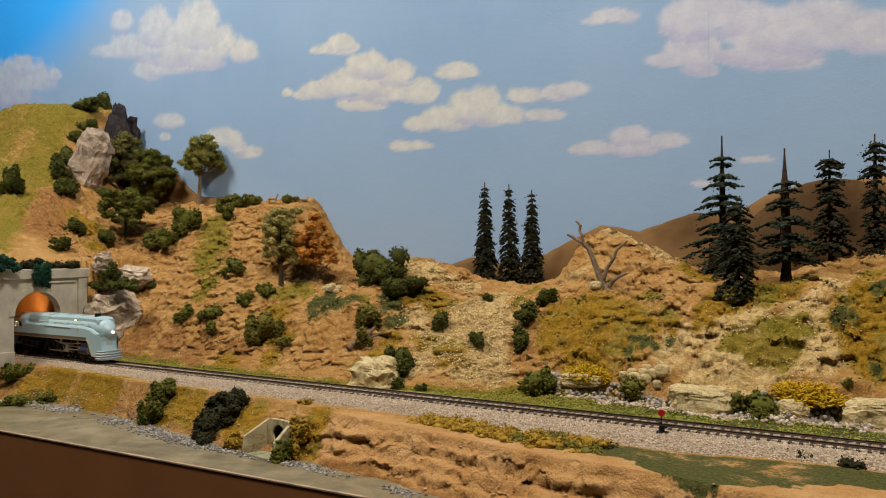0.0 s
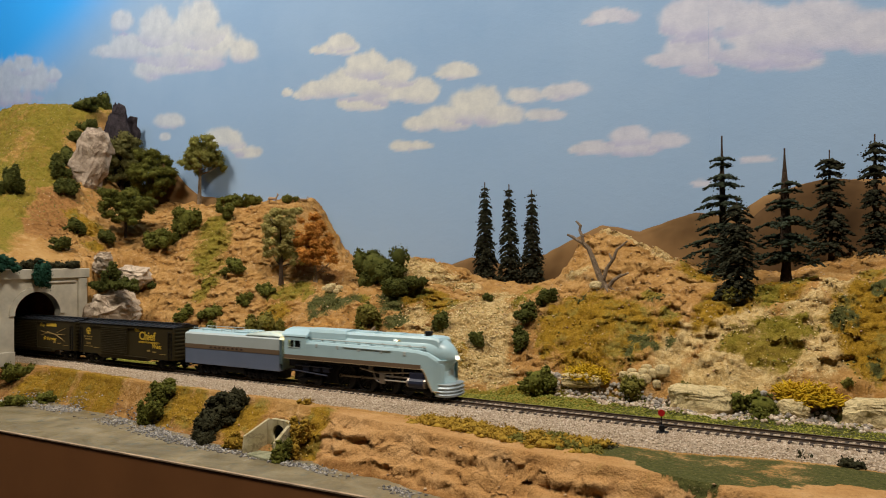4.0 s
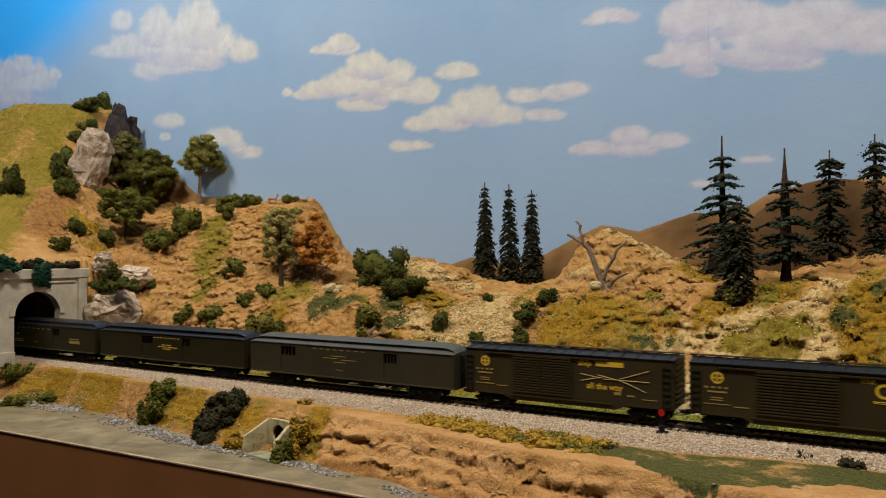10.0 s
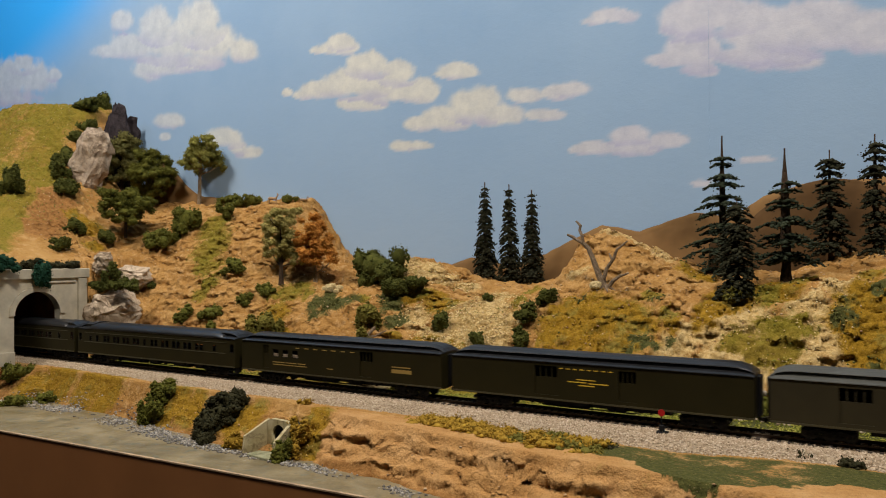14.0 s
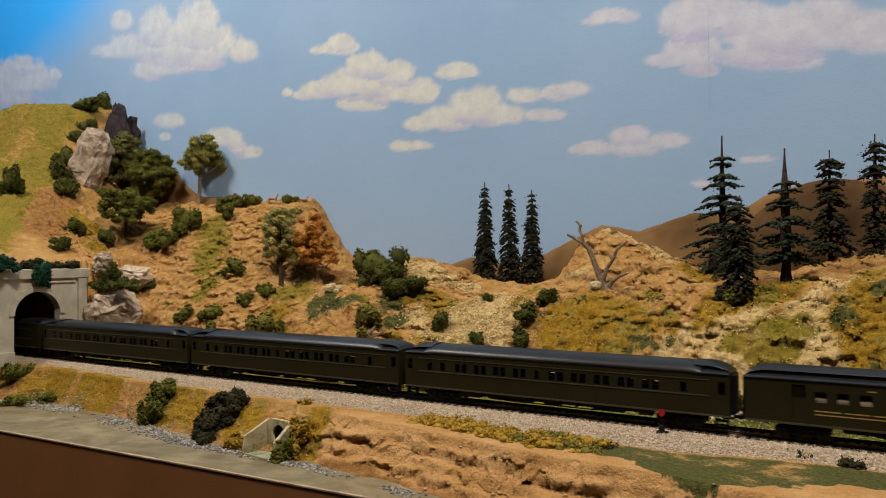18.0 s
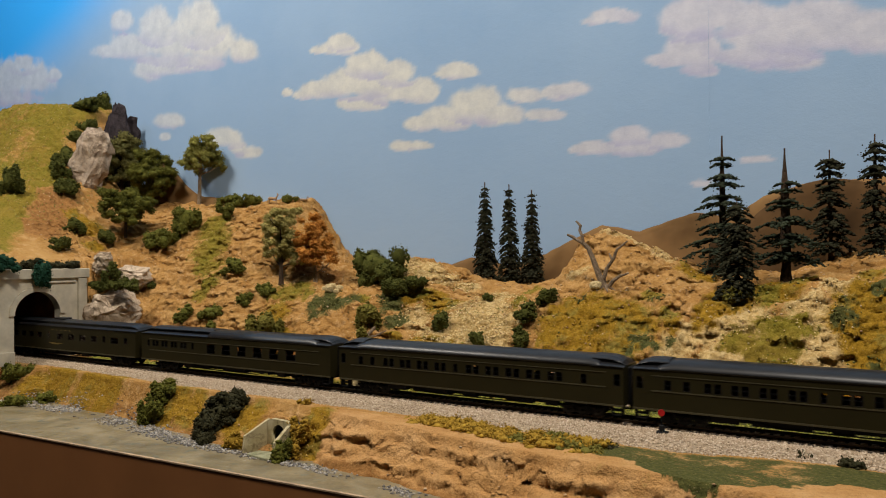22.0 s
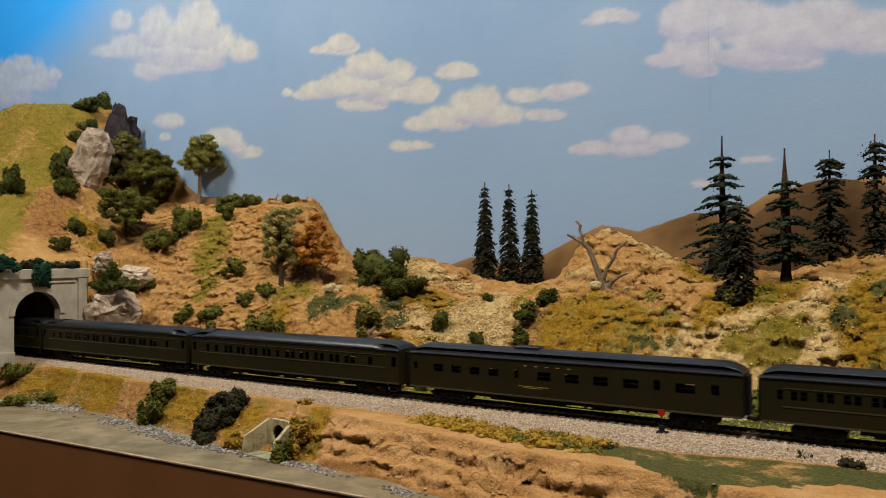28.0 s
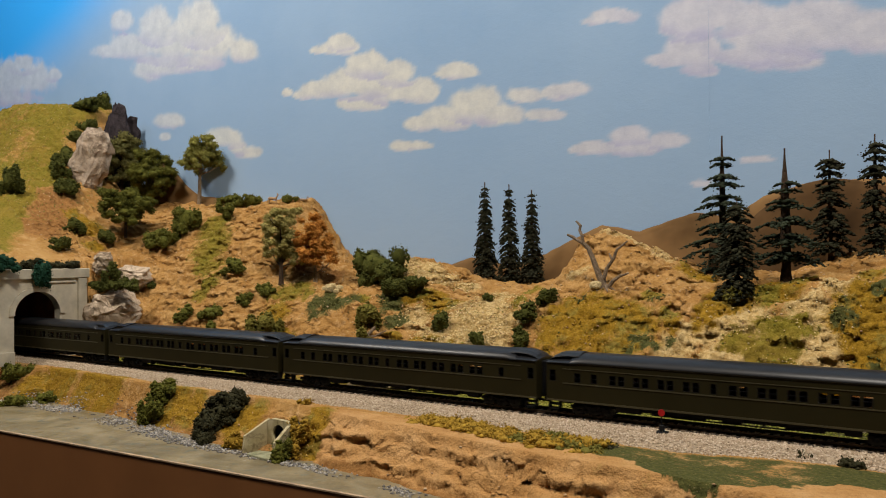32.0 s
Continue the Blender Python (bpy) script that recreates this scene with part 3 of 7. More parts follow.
BROWN = [(-0.870, 0.077, 0.019), (-0.799, 0.067, 0.021), (-0.739, 0.062, 0.017), (-0.676, 0.069, 0.016), (-0.895, 0.082, 0.013), (-0.614, 0.063, 0.010), (-1.189, 0.150, 0.026), (-1.157, 0.117, 0.025), (-1.124, 0.084, 0.024), (-1.144, 0.132, 0.019), (-0.684, 0.208, 0.013), (-0.648, 0.213, 0.014), (-0.211, 0.133, 0.006), (-0.148, 0.140, 0.006)]
HILL_GRASS = [(0.02, -1.067), (0.08, -1.131), (0.15, -1.189), (0.235, -1.276), (0.33, -1.312)]
GREEN_FRONT = [(-0.325, -0.066), (-0.254, -0.084), (-0.219, -0.092), (-0.169, -0.090), (-0.133, -0.103), (-0.097, -0.117), (-0.079, -0.119), (-0.045, -0.101), (0.0, -0.087)]


def spots(x, y, rows, soft=0.6):
    w = np.zeros(len(x))
    x, y = x + 0.012 * fbm(x, y, 34, 4, 61), y + 0.012 * fbm(x, y, 34, 4, 62)
    for px, py, r in rows:
        d = np.sqrt((x - px) ** 2 + (1.3 * (y - py)) ** 2) / r
        w = np.maximum(w, 1 - ease(d, 0.6, 2.3))
    return w


def make_ground():
    xs = np.concatenate([np.linspace(LEFT_END, -1.9, 30), np.arange(-1.80, -1.05, 0.0018), np.arange(-1.05, -0.75, 0.0014), np.arange(-0.75, 0.05, 0.0012), np.linspace(0.15, RIGHT_END, 40)])
    ys = np.concatenate([np.arange(-0.20, -0.04, 0.0010), np.arange(-0.04, 0.04, 0.004), np.arange(0.04, 0.349, 0.0013), [0.3495]])

    def point(X, Y):
        front = front_edge(X)
        Y = np.where(Y < 0, np.maximum(Y, front), Y)
        Z = land(X, Y)
        hilly = ease(-X, 1.10, 1.18)
        rocky = ease(Y, line(X, TOE) + 0.002, line(X, TOE) + 0.02) * (1 - 0.75 * hilly) * (0.55 + 0.6 * ease(fbm(X, Z, 11, 3, 17), -0.25, 0.3))
        bank = ease(-Y, -line(X, BANK_TOP) - 0.004, -line(X, BANK_TOP) + 0.008) * ease(Y, line(X, BANK_FOOT) - 0.002, line(X, BANK_FOOT) + 0.012) * (0.25 + 0.75 * ease(X, -0.50, -0.42))
        Y = Y - rocky * (0.0052 * facets(X, Z, 62, 115) + 0.0032 * facets(X, Z, 140, 240, 7) + 0.0036 * ledges(X, Z, 110) + 0.0026 * crust(X, Z)) + 0.005 * rocky
        Y = Y - bank * (0.0040 * facets(X, Z, 42, 85, 11) + 0.0030 * facets(X, Z, 105, 190, 17) + 0.0026 * ledges(X, Z, 90, 40) + 0.0026 * crust(X, Z, 9)) + 0.005 * bank
        Z = Z + 0.0012 * bank * crust(X, Y, 15)
        return np.stack([X, np.minimum(Y, 0.3495), Z], -1)

    def keep(c, q):
        jump = q[:, :, 2].max(1) - q[:, :, 2].min(1)
        wide = q[:, :, 1].max(1) - q[:, :, 1].min(1)
        lane = (c[:, 0] < PORTAL_X + 0.004) & (c[:, 1] > -0.046) & (c[:, 1] < 0.032) & (c[:, 0] > PORTAL_X - 0.03) & (jump > 0.03)
        return ~lane & (wide > 1e-5)

    me, P = grid_mesh("ground", xs, ys, point, keep)
    x, y, z = P.T
    n = fbm(x, y, 16, 4, 71)
    grass = np.clip(spots(x, y, GRASS), 0, 1)
    warp = 0.03 * fbm(x, y, 20, 4, 77)
    hill = ease(line(y + warp, HILL_GRASS) - x, -0.03, 0.05) * ease(z, 0.11, 0.15)
    grass = np.maximum(grass, hill * (1.0 + 0.9 * n))
    verge = ease(y, 0.026, 0.032) * ease(-y, -line(x, TOE) - 0.012, -line(x, TOE) - 0.002) * ease(x, -0.95, -0.88)
    grass = np.maximum(grass, (0.95 + 0.6 * n) * verge * (1 - 0.7 * ease(x, -0.24, -0.15)))
    ochre = np.clip(spots(x, y, OCHRE) + 0.25 * n, 0, 1)
    pale = np.clip(spots(x, y, PALE) + 0.2 * n, 0, 1)
    dark = np.maximum(spots(x, y, DARK), verge * ease(x, -0.25, -0.15) * (1.25 + 0.5 * n))
    meadow = ease(y + warp * 0.45 + 0.011 * fbm(x, y, 55, 4, 78), line(x, GREEN_FRONT) - 0.002, line(x, GREEN_FRONT) + 0.002) * ease(-y, -line(x, BALLAST_FRONT) - 0.004, -line(x, BALLAST_FRONT) + 0.004) * ease(x, -0.30, -0.26)
    dark = np.maximum(dark, meadow * (0.92 + 0.9 * n))
    ochre = np.maximum(ochre, meadow * (1 - ease(x, -0.22, -0.15)))
    grass = np.maximum(grass, meadow * 0.45 * (1 - ease(x, -0.15, -0.1)))
    shore = ease(-y, -line(x, BANK_TOP) + 0.002, -line(x, BANK_TOP) + 0.012) * (y > line(x, BANK_FOOT) - 0.01)
    clay = ease(-y, -line(x, BALLAST_FRONT) + 0.002, -line(x, BALLAST_FRONT) + 0.008) * ease(x, -0.46, -0.40) * (1.1 + 0.3 * n)
    low = ease(-y, -0.5 * (line(x, BANK_TOP) + line(x, BANK_FOOT)) - 0.002, -line(x, BANK_FOOT) + 0.004)
    brown = shore * (0.45 + 0.6 * n) * np.where(x < -0.45, 1.0, 2.4 * low * ease(-x, 0.08, 0.28)) + 1.1 * spots(x, y, BROWN)
    grass = grass * (1 - 0.9 * ease(spots(x, y, BROWN), 0.3, 0.7))
    paint(me, "cover", np.stack([np.clip(grass, 0, 1.3), ochre, pale], -1))
    paint(me, "cover_more", np.stack([np.clip(dark, 0, 1.6), np.clip(brown, 0, 1), np.clip(clay, 0, 1.3)], -1))
    me.materials.append(M_GROUND)
    return tagged(new("ground", me), "tan plaster hillside with turf, rock and dirt patches", "ground", kind="structure")


make_ground()


def make_bench():
    """Deck under the ground and the brown front board."""
    bm = bmesh.new()
    n = 40
    for i in range(n):
        xa, xb = LEFT_END + (RIGHT_END - LEFT_END) * i / n, LEFT_END + (RIGHT_END - LEFT_END) * (i + 1) / n
        ya, yb = float(front_edge(xa)), float(front_edge(xb))
        v = [bm.verts.new(p) for p in ((xa, ya + 0.012, -0.0480), (xb, yb + 0.012, -0.0480), (xb, yb + 0.012, -0.30), (xa, ya + 0.012, -0.30), (xa, ya, -0.0450), (xb, yb, -0.0450), (xb, yb, -0.30), (xa, ya, -0.30))]
        for f in ((0, 1, 5, 4), (4, 5, 6, 7), (7, 6, 2, 3), (3, 2, 1, 0)):
            bm.faces.new([v[j] for j in f])
    bmesh.ops.remove_doubles(bm, verts=bm.verts, dist=1e-6)
    bmesh.ops.recalc_face_normals(bm, faces=bm.faces)
    edge = bmesh.new()
    for i in range(n):
        xa, xb = LEFT_END + (RIGHT_END - LEFT_END) * i / n, LEFT_END + (RIGHT_END - LEFT_END) * (i + 1) / n
        ya, yb = float(front_edge(xa)), float(front_edge(xb))
        v = [edge.verts.new(p) for p in ((xa, ya + 0.0010, WATER_Z + 0.0018), (xb, yb + 0.0010, WATER_Z + 0.0018), (xb, yb - 0.0006, WATER_Z + 0.0013), (xa, ya - 0.0006, WATER_Z + 0.0013), (xa, ya - 0.0006, WATER_Z + 0.0002), (xb, yb - 0.0006, WATER_Z + 0.0002))]
        edge.faces.new((v[0], v[1], v[2], v[3]))
        edge.faces.new((v[3], v[2], v[5], v[4]))
    bmesh.ops.remove_doubles(edge, verts=edge.verts, dist=1e-6)
    bmesh.ops.recalc_face_normals(edge, faces=edge.faces)
    tagged(part("trim", edge, painted("dull_tan_edge", (0.36, 0.25, 0.15), 0.7, 0, 0.5, 45)), "worn tan edge on top of the front board", "trim", kind="structure")
    tagged(part("fascia_board", bm, M_BRONZE_BOARD), "dark brown painted board along the layout's front", "fascia", kind="structure")
    bm = bmesh.new()
    box(bm, LEFT_END, RIGHT_END, -0.12, 0.345, -0.10, -0.075)
    tagged(part("deck", bm, M_WOOD_RAW), "plywood deck under the scenery", "deck", kind="structure")
    bm = bmesh.new()
    for i in range(8):
        x = LEFT_END + 0.3 + i * 1.22
        box(bm, x, x + 0.07, -0.08, -0.01, -1.2, -0.1)
        box(bm, x, x + 0.07, 0.25, 0.32, -1.2, -0.1)
    tagged(part("bench_frame", bm, M_WOOD_RAW), "wooden legs that carry the layout", "frame", kind="structure")


make_bench()


def make_water():
    xs = np.concatenate([np.linspace(LEFT_END, -1.2, 12), np.arange(-1.15, 0.15, 0.01), np.linspace(0.2, RIGHT_END, 12)])
    us = np.linspace(0, 1, 12)

    def point(X, U):
        y0, y1 = front_edge(X) + 0.0006, -0.035
        Y = y0 + (y1 - y0) * U
        return np.stack([X, Y, WATER_Z + 0.0014 + 0.0002 * fbm(X, Y, 60, 2, 8)], -1)

    me, _ = grid_mesh("water", xs, us, point)
    me.materials.append(M_WATER)
    me.shade_smooth()
    tagged(new("water", me), "murky brown-grey resin creek along the layout's edge", "water", kind="structure")


make_water()

# ---------- track ----------
ROWS_FAR = (LEFT_END + 0.1, RIGHT_END - 0.1)


def make_track():
    top = thing("track", "single brown railway track on dark plastic ties", "track", kind="structure")
    for y in (-0.00825, 0.00825):
        bm = bmesh.new()
        s = 1 if y > 0 else -1
        prism(bm, [(y - 0.0009, -0.0021), (y + 0.0009, -0.0021), (y + 0.0009, -0.0017), (y + 0.0003, -0.0014), (y + 0.0003, -0.0007), (y + 0.0005, -0.0004), (y + 0.0005, -0.00005), (y - 0.0005, -0.00005), (y - 0.0005, -0.0004), (y - 0.0003, -0.0007), (y - 0.0003, -0.0014), (y - 0.0009, -0.0017)], *ROWS_FAR)
        rail = part("rail", bm, M_RAIL, top, "rust-brown nickel rail")
        bm = bmesh.new()
        prism(bm, [(y - 0.00032, -0.00004), (y + 0.00032, -0.00004), (y + 0.00028, 0.0), (y - 0.00028, 0.0)], *ROWS_FAR)
        part("railhead", bm, M_RAILTOP, rail, "worn shiny rail top")
    bm = bmesh.new()
    box(bm, -0.0013, 0.0013, -0.0150, 0.0150, -0.0042, -0.0021, 0.0002)
    tie = part("tie", bm, M_TIE, top)
    rng = random.Random(3)
    x = -1.06
    first = True
    while x < 0.02:
        m = pose(x, rng.uniform(-0.0003, 0.0003), rng.uniform(-0.0001, 0.0001), 0, 0, rng.uniform(-0.8, 0.8))
        if first:
            tie.matrix_basis = m
            first = False
        else:
            piece("tie", tie.data, top, m)
        x += 0.0068
    bm = bmesh.new()
    for a, b in ((LEFT_END + 0.1, -1.065), (0.025, RIGHT_END - 0.1)):
        x = a
        while x < b:
            box(bm, x - 0.0013, x + 0.0013, -0.0150, 0.0150, -0.0042, -0.0021)
            x += 0.012 if x < -2 or x > 0.5 else 0.0068
    ob = part("tie_run", bm, M_TIE, top)
    ob["kind"] = "stuff"


make_track()


def ballast_height(x, y):
    f, b = line(x, BALLAST_FRONT), np.minimum(line(x, TOE) - 0.012, 0.030)
    s = np.minimum((y - f) / 0.016, (b - y) / 0.010)
    return -0.0085 + 0.0056 * np.clip(s, 0, 1) ** 0.7


def stones_mesh(name, pts, sizes, seed, mat, squash=0.75, shapes=6):
    """Many small angular stones in one mesh."""
    rng = np.random.default_rng(seed)
    base = np.array([[1, 0, 0], [-1, 0, 0], [0, 1, 0], [0, -1, 0], [0, 0, 1], [0, 0, -1]], float)
    faces = np.array([[0, 2, 4], [2, 1, 4], [1, 3, 4], [3, 0, 4], [2, 0, 5], [1, 2, 5], [3, 1, 5], [0, 3, 5]])
    n = len(pts)
    v = base[None] * (1 + rng.uniform(-0.35, 0.35, (n, 6, 3))) + rng.uniform(-0.25, 0.25, (n, 6, 3))
    a = rng.uniform(0, 6.283, n)
    c, s = np.cos(a), np.sin(a)
    R = np.zeros((n, 3, 3))
    R[:, 0, 0], R[:, 0, 1], R[:, 1, 0], R[:, 1, 1], R[:, 2, 2] = c, -s, s, c, squash
    v = np.einsum("nij,nkj->nki", R, v) * sizes[:, None, None] + pts[:, None]
    f = faces[None] + (np.arange(n) * 6)[:, None, None]
    me = bpy.data.meshes.new(name)
    me.from_pydata(v.reshape(-1, 3).tolist(), [], f.reshape(-1, 3).tolist())
    me.materials.append(mat)
    return me


def make_ballast():
    xs = np.concatenate([np.linspace(LEFT_END, -1.1, 30), np.arange(-1.09, 0.03, 0.006), np.linspace(0.06, RIGHT_END, 30)])
    us = np.linspace(0, 1, 30)

    def point(X, U):
        f, b = line(X, BALLAST_FRONT) - 0.001, np.minimum(line(X, TOE) - 0.011, 0.031)
        Y = f + (b - f) * U
        return np.stack([X, Y, ballast_height(X, Y) - 0.0007], -1)

    me, _ = grid_mesh("roadbed", xs, us, point)
    me.materials.append(painted("ballast_bed", (0.40, 0.31, 0.21), 0.95, 0, 0.4, 700))
    tagged(new("roadbed", me), "grey ballast bed under the rails", "roadbed", kind="structure")
    rng = np.random.default_rng(7)
    n = 70000
    x = rng.uniform(-1.08, 0.03, n)
    f, b = line(x, BALLAST_FRONT), np.minimum(line(x, TOE) - 0.012, 0.030)
    y = f - 0.003 + (b - f + 0.005) * rng.uniform(0, 1, n)
    near = (np.abs(np.abs(y) - 0.00825) > 0.0014)
    tie_zone = (np.abs(y) < 0.0138) & (np.abs(((x + 1.06) / 0.0068 + 0.5) % 1 - 0.5) < 0.15)
    ok = near & ~tie_zone
    x, y = x[ok], y[ok]
    z = ballast_height(x, y) - 0.0003 + 0.0007 * (np.abs(y) < 0.0140)
    me = stones_mesh("ballast", np.stack([x, y, z], -1), rng.uniform(0.00042, 0.00105, len(x)), 8, M_BALLAST)
    tagged(new("ballast", me), "fine pinkish grey stone ballast along the track", "ballast", kind="stuff")


make_ballast()

# ---------- tunnel ----------


def arch_outline(y0, r, spring, n=18):
    return [(y0 - r * math.cos(math.pi * i / n), spring + r * math.sin(math.pi * i / n)) for i in range(n + 1)]


def make_portal():
    top = thing("tunnel_portal", "weathered grey cast-stone tunnel portal with an arched mouth", "tunnel portal", m=pose(PORTAL_X, 0, 0))
    y0, r, spring, zt = -0.006, 0.031, 0.054, 0.104
    yl, yr = -0.115, 0.064
    for nm, d0, d1, ry in (("face_wall", -0.012, 0.0, r),):
        bm = bmesh.new()
        arch = [(y0 - r, -0.010)] + arch_outline(y0, r, spring) + [(y0 + r, -0.010)]
        rim = []
        for y, z in arch:
            if z < spring - 1e-6 or (y in (arch[1][0], arch[-2][0])):
                rim.append((yl if y < y0 else yr, z))
            else:
                rim.append((min(max(y0 + (y - y0) * 4.0, yl), yr), zt))
        rings = []
        for x in (d0, d1):
            rings.append(([bm.verts.new((x, *p)) for p in arch], [bm.verts.new((x, *p)) for p in rim]))
        for i in range(len(arch) - 1):
            for a, b in rings:
                bm.faces.new((a[i], a[i + 1], b[i + 1], b[i]))
            bm.faces.new((rings[0][0][i], rings[0][0][i + 1], rings[1][0][i + 1], rings[1][0][i]))
            bm.faces.new((rings[0][1][i], rings[0][1][i + 1], rings[1][1][i + 1], rings[1][1][i]))
        bmesh.ops.recalc_face_normals(bm, faces=bm.faces)
        part(nm, bm, M_CONCRETE, top)
    bm = bmesh.new()
    inner, outer = arch_outline(y0, r, spring, 22), arch_outline(y0, r + 0.007, spring, 22)
    rr = []
    for x in (-0.001, 0.0022):
        rr.append(([bm.verts.new((x, *p)) for p in inner], [bm.verts.new((x, *p)) for p in outer]))
    for i in range(22):
        (a0, b0), (a1, b1) = rr
        for q in ((a1[i], a1[i + 1], b1[i + 1], b1[i]), (b0[i], b0[i + 1], b1[i + 1], b1[i]), (a0[i], a0[i + 1], a1[i + 1], a1[i])):
            bm.faces.new(q)
    bmesh.ops.recalc_face_normals(bm, faces=bm.faces)
    part("arch_ring", bm, M_CONCRETE, top)
    for nm, q in (("coping", (-0.016, 0.005, yl, yr + 0.003, 0.102, 0.1155)), ("pilaster", (-0.012, 0.004, yr - 0.013, yr, -0.008, 0.1015)), ("pilaster", (-0.012, 0.006, yl + 0.02, y0 - r - 0.0015, -0.010, 0.008)), ("string_course", (0.0, 0.0025, y0 + r * 0.2, yr - 0.016, 0.0955, 0.0985))):
        bm = bmesh.new()
        box(bm, *q, 0.0008)
        part(nm, bm, M_CONCRETE, top)
    bm = bmesh.new()
    for q in ((LEFT_END + 0.1, PORTAL_X - 0.012, 0.030, 0.036, -0.006, 0.096), (LEFT_END + 0.1, PORTAL_X - 0.012, -0.048, -0.042, -0.006, 0.096), (LEFT_END + 0.1, PORTAL_X - 0.012, -0.048, 0.036, 0.096, 0.101)):
        box(bm, *q)
    tagged(part("tunnel_lining", bm, M_WOOD_RAW), "bare brown plywood box lining the tunnel", "tunnel", kind="structure")


make_portal()

# ---------- train ----------
M_OLIVE = painted("dark_olive_paint", (0.0195, 0.0162, 0.0054), 0.48, 0, 0.12, 40, 0.14)
M_DUSTY = painted("dusty_olive_paint", (0.034, 0.028, 0.014), 0.55, 0, 0.14, 40, 0.2)
M_BOXCAR = painted("brown_olive_paint", (0.034, 0.025, 0.0085), 0.55, 0, 0.12, 40, 0.2)
M_ROOF = painted("satin_black_roof", (0.009, 0.0092, 0.0105), 0.38, 0, 0.25, 40, 0.36)
M_ROOF_GREY = painted("dusty_grey_roof", (0.060, 0.060, 0.052), 0.55, 0, 0.2, 40)
M_BELT = painted("lighter_olive_rail", (0.055, 0.047, 0.024), 0.45, 0, 0.12, 40)
M_BLACK = painted("satin_black", (0.005, 0.005, 0.006), 0.65, 0, 0.2, 60, 0.2)
M_WHEEL = painted("blackened_wheel", (0.009, 0.008, 0.007), 0.5, 0.2, 0.2, 60)
M_YELLOW = painted("yellow_lettering", (0.62, 0.40, 0.03), 0.6, 0, 0.08, 80)
M_GOLD = painted("dull_gold_lettering", (0.30, 0.20, 0.05), 0.6, 0, 0.08, 80)
M_SKYBLUE = painted("pale_blue_casing", (0.41, 0.57, 0.60), 0.32, 0, 0.06, 25, 0.5)
M_PALEGREY = painted("pale_grey_tender", (0.42, 0.47, 0.45), 0.4, 0, 0.06, 25)
M_SLATE = painted("slate_blue_tender", (0.120, 0.148, 0.212), 0.45, 0, 0.08, 25)
M_STRIPE = painted("brown_stripe", (0.145, 0.096, 0.056), 0.5, 0, 0.1, 25)
M_SILVER = painted("silver_pilot", (0.40, 0.46, 0.48), 0.45, 0.25, 0.1, 30)
M_CABIN = painted("mahogany_partition", (0.050, 0.022, 0.018), 0.6, 0, 0.2, 60)
M_LIT_PANEL = painted("lit_panel_cream", (0.52, 0.46, 0.34), 0.8, 0, 0.1, 60)
M_STEEL = painted("dull_steel_rods", (0.34, 0.29, 0.23), 0.38, 0.8, 0.2, 60)
M_NAVY = painted("dark_blue_cylinder", (0.012, 0.016, 0.036), 0.5, 0, 0.1, 40)


def glass_material():
    m = Mat("dark_tinted_pane", 0.06, 0, 0.5)
    m.colour((0.72, 0.64, 0.60))
    m.b.inputs["IOR"].default_value = 1.12
    m.b.inputs["Specular IOR Level"].default_value = 0.12
    m.b.inputs["Transmission Weight"].default_value = 1.0
    return m.done()


def glow_material():
    m = Mat("headlight_glow", 0.3)
    m.colour((1, 0.95, 0.85))
    m.b.inputs["Emission Color"].default_value = (1, 0.88, 0.68, 1)
    m.b.inputs["Emission Strength"].default_value = 2.4
    return m.done()


def cab_light_material():
    m = Mat("cab_lamp_glow", 0.4)
    m.colour((1, 0.9, 0.6))
    m.b.inputs["Emission Color"].default_value = (1, 0.68, 0.26, 1)
    m.b.inputs["Emission Strength"].default_value = 950.0
    return m.done()


M_PANE = glass_material()
M_GLOW = glow_material()

# the train's way along the track, in metres, by seconds
ADVANCE = [(0, -0.0130), (3, 0.3570), (6, 0.7338), (9, 1.1021), (13, 1.6002), (16.5, 2.0354), (19, 2.3432), (21, 2.5888), (22.8, 2.8152), (24.5, 3.0124), (28, 3.3855), (32, 3.8094)]
ROLLING = []


def lettering(text, size, name, parent, x, z, y, mat, bold=0.0, shear=0.0):
    """Raised letters on the side that faces the aisle; x is the left end, z the base line."""
    cu = bpy.data.curves.new(name, "FONT")
    cu.body, cu.size, cu.extrude, cu.offset, cu.shear, cu.resolution_u = text, size, 0.00006, bold, shear, 3
    tmp = new(name, cu)
    me = bpy.data.meshes.new_from_object(tmp)
    bpy.data.objects.remove(tmp)
    me.materials.clear()
    me.materials.append(mat)
    ob = new(name, me)
    ob.parent = parent
    ob.matrix_basis = pose(x, y, z, 90, 0, 0)
    return ob


def bars(name, parent, rows, y, mat):
    """Unreadable lines of lettering, one flat bar each: x0, x1, z, height."""
    for x0, x1, z, h in rows:
        bm = bmesh.new()
        box(bm, x0, x1, y - 0.0001, y + 0.0001, z, z + h)
        part(name, bm, mat, parent)


def wheelset(bm, x, r, gauge=0.0072, seg=14):
    for s in (-1, 1):
        tube(bm, (x, s * gauge, r), (x, s * (gauge + 0.0022), r), r, r, seg)
        tube(bm, (x, s * (gauge + 0.0022), r), (x, s * (gauge + 0.003), r), r * 0.55, r * 0.4, 8)
    tube(bm, (x, -gauge, r), (x, gauge, r), 0.0012, 0.0012, 6)


